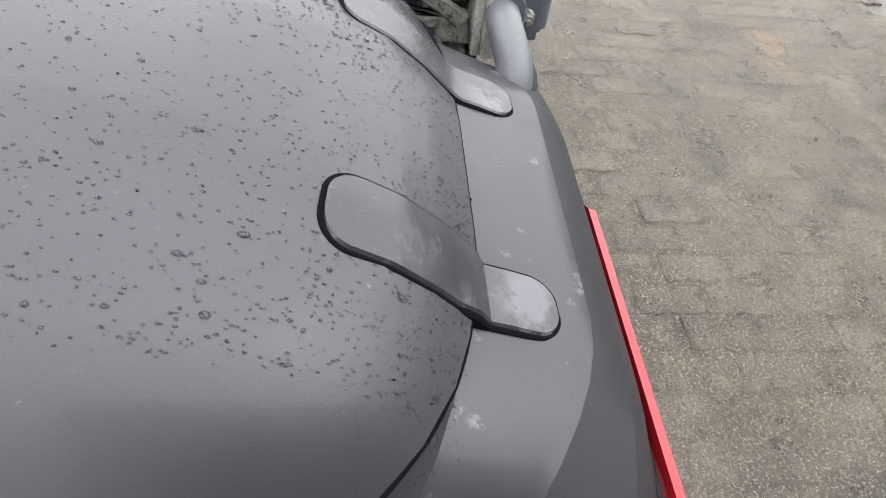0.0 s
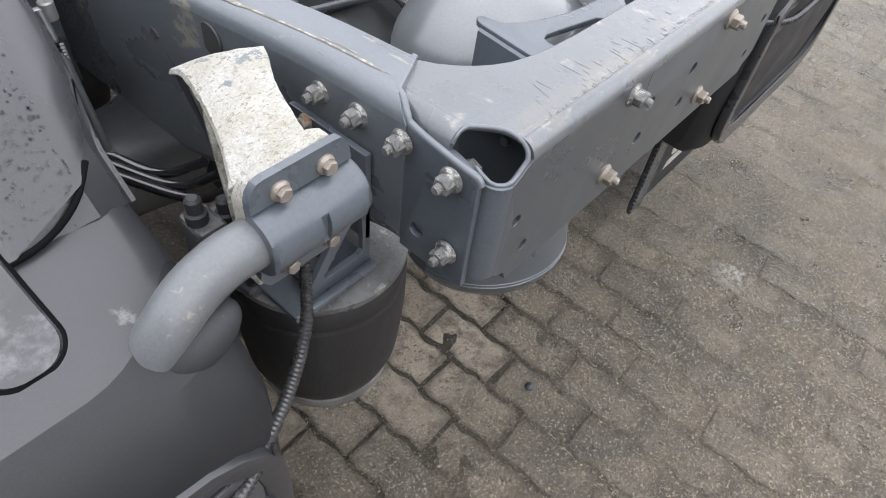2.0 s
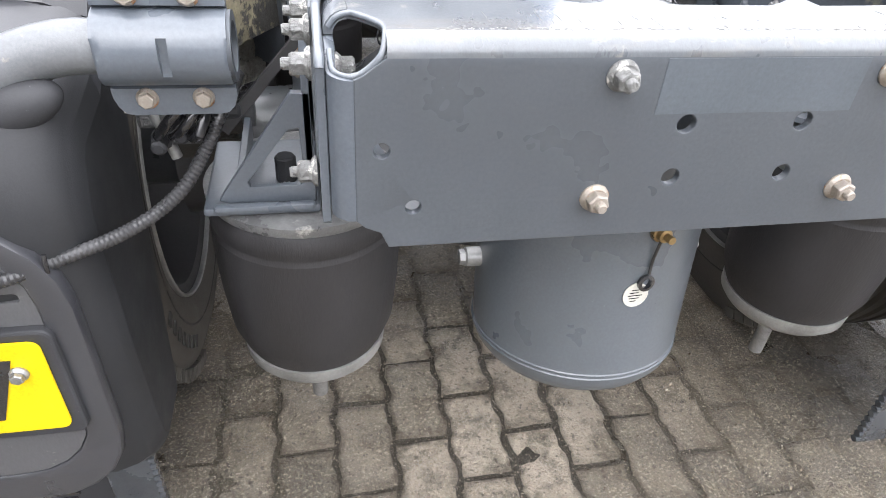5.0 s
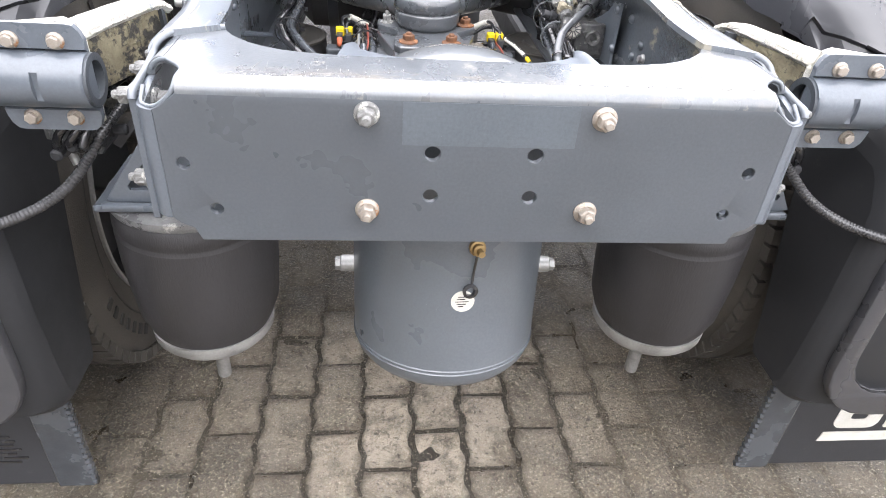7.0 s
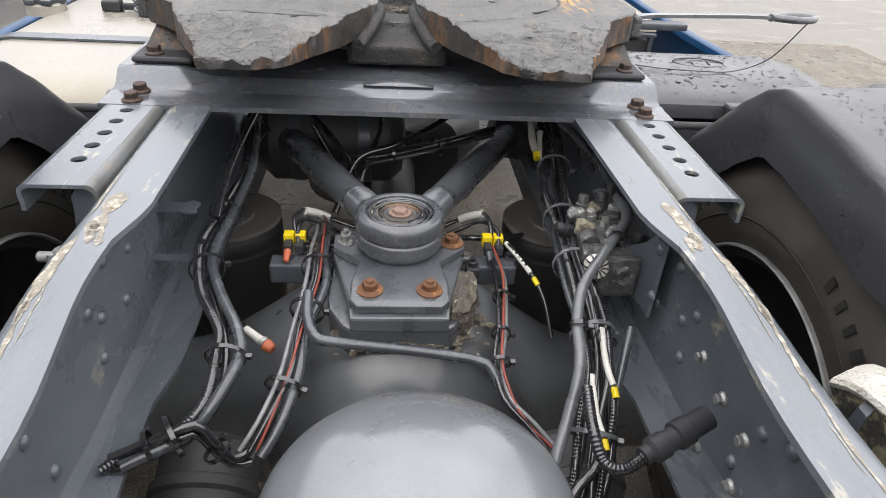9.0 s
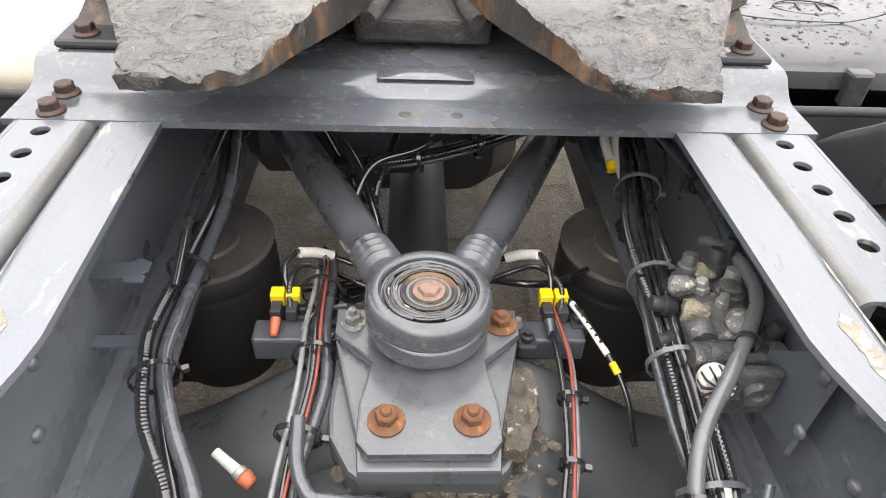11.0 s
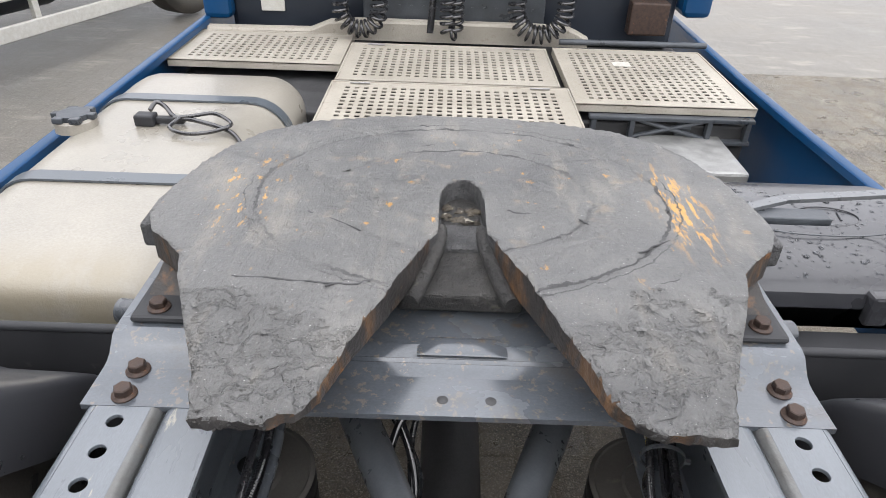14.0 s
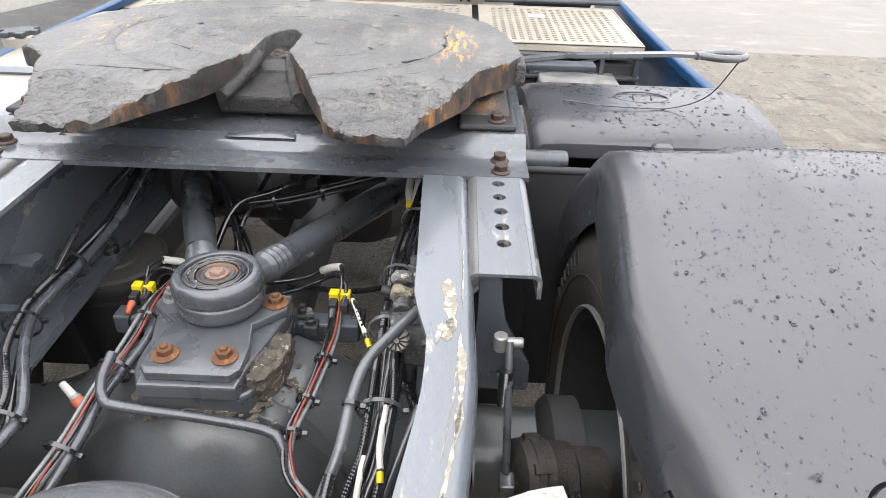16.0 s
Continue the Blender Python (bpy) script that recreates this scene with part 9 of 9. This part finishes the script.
for x, y, z in ((-0.12, 0.87, 0.69), (-0.135, 0.83, 0.69), (0.115, 0.86, 0.69), (0.135, 0.83, 0.69), (-0.155, 0.885, 0.685), (0.21, 0.87, 0.685)):
    bm = bmesh.new()
    box(bm, (x - 0.012, y - 0.014, z - 0.02), (x + 0.012, y + 0.014, z), 0.003)
    turned(bm, [(0, 0), (0.008, 0), (0.008, 0.008), (0.005, 0.01), (0.005, 0.016), (0, 0.016)], Matrix.Translation((x, y, z)), 10)
    solo("sensor_block", bm, "black_plastic", "small black sensor block beside the axle joint", "sensor", (x, y, z - 0.02), "sensor blocks")


# ---------------------------------------------------------------- paving, the pieces last
def paver_mesh(k, mat="paver"):
    """A block with gently waved long sides and a worn bevelled top; k picks the wear."""
    rnd = random.Random(40 + k)
    L, W = 0.1000, 0.0530
    pts = []
    n = 13
    for i in range(n + 1):
        u = i / n
        pts.append((-W + 0.0042 * math.sin(u * math.tau * 2.0), -L + 2 * L * u))
    for i in range(n + 1):
        u = 1 - i / n
        pts.append((W + 0.0042 * math.sin(u * math.tau * 2.0), -L + 2 * L * u))
    pts = [(x + rnd.uniform(-0.0036, 0.0030), y + rnd.uniform(-0.0036, 0.0030)) for x, y in pts]
    bm = bmesh.new()
    rings = []
    for z, g in ((-0.03, 0.0), (-0.008, 0.0), (-0.0022, 0.0022), (0.0, 0.006)):
        rings.append([bm.verts.new((x * (1 - g / W), y * (1 - g / L), z + (rnd.uniform(-0.0008, 0.0008) if z == 0 else 0))) for x, y in pts])
    m = len(pts)
    for a, b in zip(rings, rings[1:]):
        for i in range(m):
            bm.faces.new((a[i], a[(i + 1) % m], b[(i + 1) % m], b[i]))
    bm.faces.new(rings[-1])
    return finish(bm, "paver", mat, 50)


def wet_rims(m):
    """Each block stays damp along its joints."""
    n, l, b = tune(m)
    tc = n.new("ShaderNodeTexCoord")
    wob = n.new("ShaderNodeTexNoise")
    wob.inputs["Scale"].default_value, wob.inputs["Detail"].default_value = 26, 5
    l.new(tc.outputs["Object"], wob.inputs["Vector"])
    mp = n.new("ShaderNodeVectorMath")
    mp.operation = "MULTIPLY"
    mp.inputs[1].default_value = (1 / 0.053, 1 / 0.10, 0)
    l.new(tc.outputs["Object"], mp.inputs[0])
    ab = n.new("ShaderNodeVectorMath")
    ab.operation = "ABSOLUTE"
    l.new(mp.outputs[0], ab.inputs[0])
    sx = n.new("ShaderNodeSeparateXYZ")
    l.new(ab.outputs[0], sx.inputs[0])
    mx = n.new("ShaderNodeMath")
    mx.operation = "MAXIMUM"
    l.new(sx.outputs["X"], mx.inputs[0])
    l.new(sx.outputs["Y"], mx.inputs[1])
    ad = n.new("ShaderNodeMath")
    ad.operation = "MULTIPLY_ADD"
    ad.inputs[1].default_value = 0.9
    l.new(wob.outputs[0], ad.inputs[0])
    l.new(mx.outputs[0], ad.inputs[2])
    r = n.new("ShaderNodeMapRange")
    r.inputs["From Min"].default_value, r.inputs["From Max"].default_value, r.inputs["To Max"].default_value = 1.18, 1.42, 0.55
    l.new(ad.outputs[0], r.inputs["Value"])
    x = n.new("ShaderNodeMix")
    x.data_type = "RGBA"
    l.new(r.outputs[0], x.inputs["Factor"])
    l.new(b.inputs["Base Color"].links[0].from_socket, x.inputs["A"])
    x.inputs["B"].default_value = (0.1, 0.08, 0.055, 1)
    l.new(x.outputs["Result"], b.inputs["Base Color"])


wet_rims(M["paver"])
PAVERS = [paver_mesh(k) for k in range(5)]
pavement = thing("pavement", (0, 0, 0), "worn grey-brown concrete block paving with sandy joints", "paving", kind="structure")
bed = bmesh.new()
bmesh.ops.create_grid(bed, x_segments=180, y_segments=240, size=1.0, matrix=Matrix.Translation((1.35, 1.7, 0)) @ Matrix.Diagonal((2.65, 3.7, 1, 1)))
for v in bed.verts:
    x, y = v.co.x, v.co.y
    low = 0.0016 * min(1.0, max(0.0, 1.6 - 1.6 * math.hypot((x + 0.06) / 0.9, (y - 0.4) / 0.8)))
    v.co.z = -0.0019 - low + 0.0022 * noise.noise(Vector((x * 7, y * 7, 2))) + 0.0012 * noise.noise(Vector((x * 30, y * 30, 5)))
part("joint_sand", bed, "sand", pavement, "wet sand in the joints, darkened under the tank")
rnd = random.Random(11)
rest_v, rest_f = [], []
datas = [([v.co.copy() for v in me.vertices], [tuple(p.vertices) for p in me.polygons]) for me in PAVERS]
pale_v, pale_f = [], []
for i in range(-11, 35):
    for j in range(-10, 25):
        x, y = 0.041 + i * 0.112, j * 0.206 + (0.103 if i % 2 else 0) + 0.012
        tilt = (rnd.uniform(-0.5, 0.5), rnd.uniform(-0.6, 0.6), rnd.uniform(-0.6, 0.6))
        m = pose(x, y, rnd.uniform(-0.0025, 0.001), *tilt)
        k = rnd.randrange(5)
        if -0.62 < x < 0.86 and -0.62 < y < 0.98:
            place("paver", PAVERS[k], pavement, m)
        else:
            pale = x + 0.25 * noise.noise(Vector((x * 2, y * 2, 4))) > 2.05
            vs, fs = (pale_v, pale_f) if pale else (rest_v, rest_f)
            b0 = len(vs)
            vs += [m @ v for v in datas[k][0]]
            fs += [tuple(q + b0 for q in f) for f in datas[k][1]]
me = bpy.data.meshes.new("outer_pavers")
me.from_pydata(rest_v, [], rest_f)
me.materials.append(M["paver_rest"])
ob = new("outer_pavers", me)
ob.parent = pavement
tagged(ob, "further concrete blocks", kind="stuff")
me = bpy.data.meshes.new("pale_pavers")
me.from_pydata(pale_v, [], pale_f)
me.materials.append(M["paver_pale_rest"])
ob = new("pale_pavers", me)
ob.parent = pavement
tagged(ob, "paler sandy blocks farther out", kind="stuff")

# loose grit on the blocks; its pale colour also paints wet glints
PEB = (0.051, 0.042)
rnd = random.Random(19)
gv, gf = [], []
for k in range(26000):
    x, y = rnd.uniform(-0.7, 2.1), rnd.uniform(-1.5, 1.3)
    if noise.noise(Vector((x * 3, y * 3, 9))) < rnd.uniform(-0.5, 0.5):
        continue
    r = rnd.uniform(0.0009, 0.0024) if rnd.random() < 0.985 else rnd.uniform(0.0026, 0.0045)
    m = pose(x, y, r * 0.3, rnd.uniform(-60, 60), rnd.uniform(-60, 60), rnd.uniform(0, 360))
    b0 = len(gv)
    gv += [m @ Vector(q) for q in ((r * 1.5, 0, 0), (-r * 1.4, 0.1 * r, 0), (0, r * 0.8, 0), (0.1 * r, -r, 0), (0, 0, r * 0.7), (0, 0, -r * 0.7))]
    gf += [tuple(b0 + q for q in t) for t in ((0, 2, 4), (2, 1, 4), (1, 3, 4), (3, 0, 4), (2, 0, 5), (1, 2, 5), (3, 1, 5), (0, 3, 5))]
me = bpy.data.meshes.new("grit")
me.from_pydata(gv, [], gf)
me.materials.append(M["grit"])
tagged(new("grit", me), "pale sand grains scattered on the paving, also standing for wet glints", "grit", kind="stuff")
bm = bmesh.new()
bmesh.ops.create_icosphere(bm, subdivisions=2, radius=0.013, matrix=Matrix.Translation((PEB[0], PEB[1], 0.003)) @ Matrix.Diagonal((1, 0.8, 0.5, 1)))
for v in bm.verts:
    v.co += noise.noise_vector(v.co * 70) * 0.003
solo("pebble", bm, "dark_steel", "small dark wet stone lying on the paving", "stone", (PEB[0], PEB[1], 0))
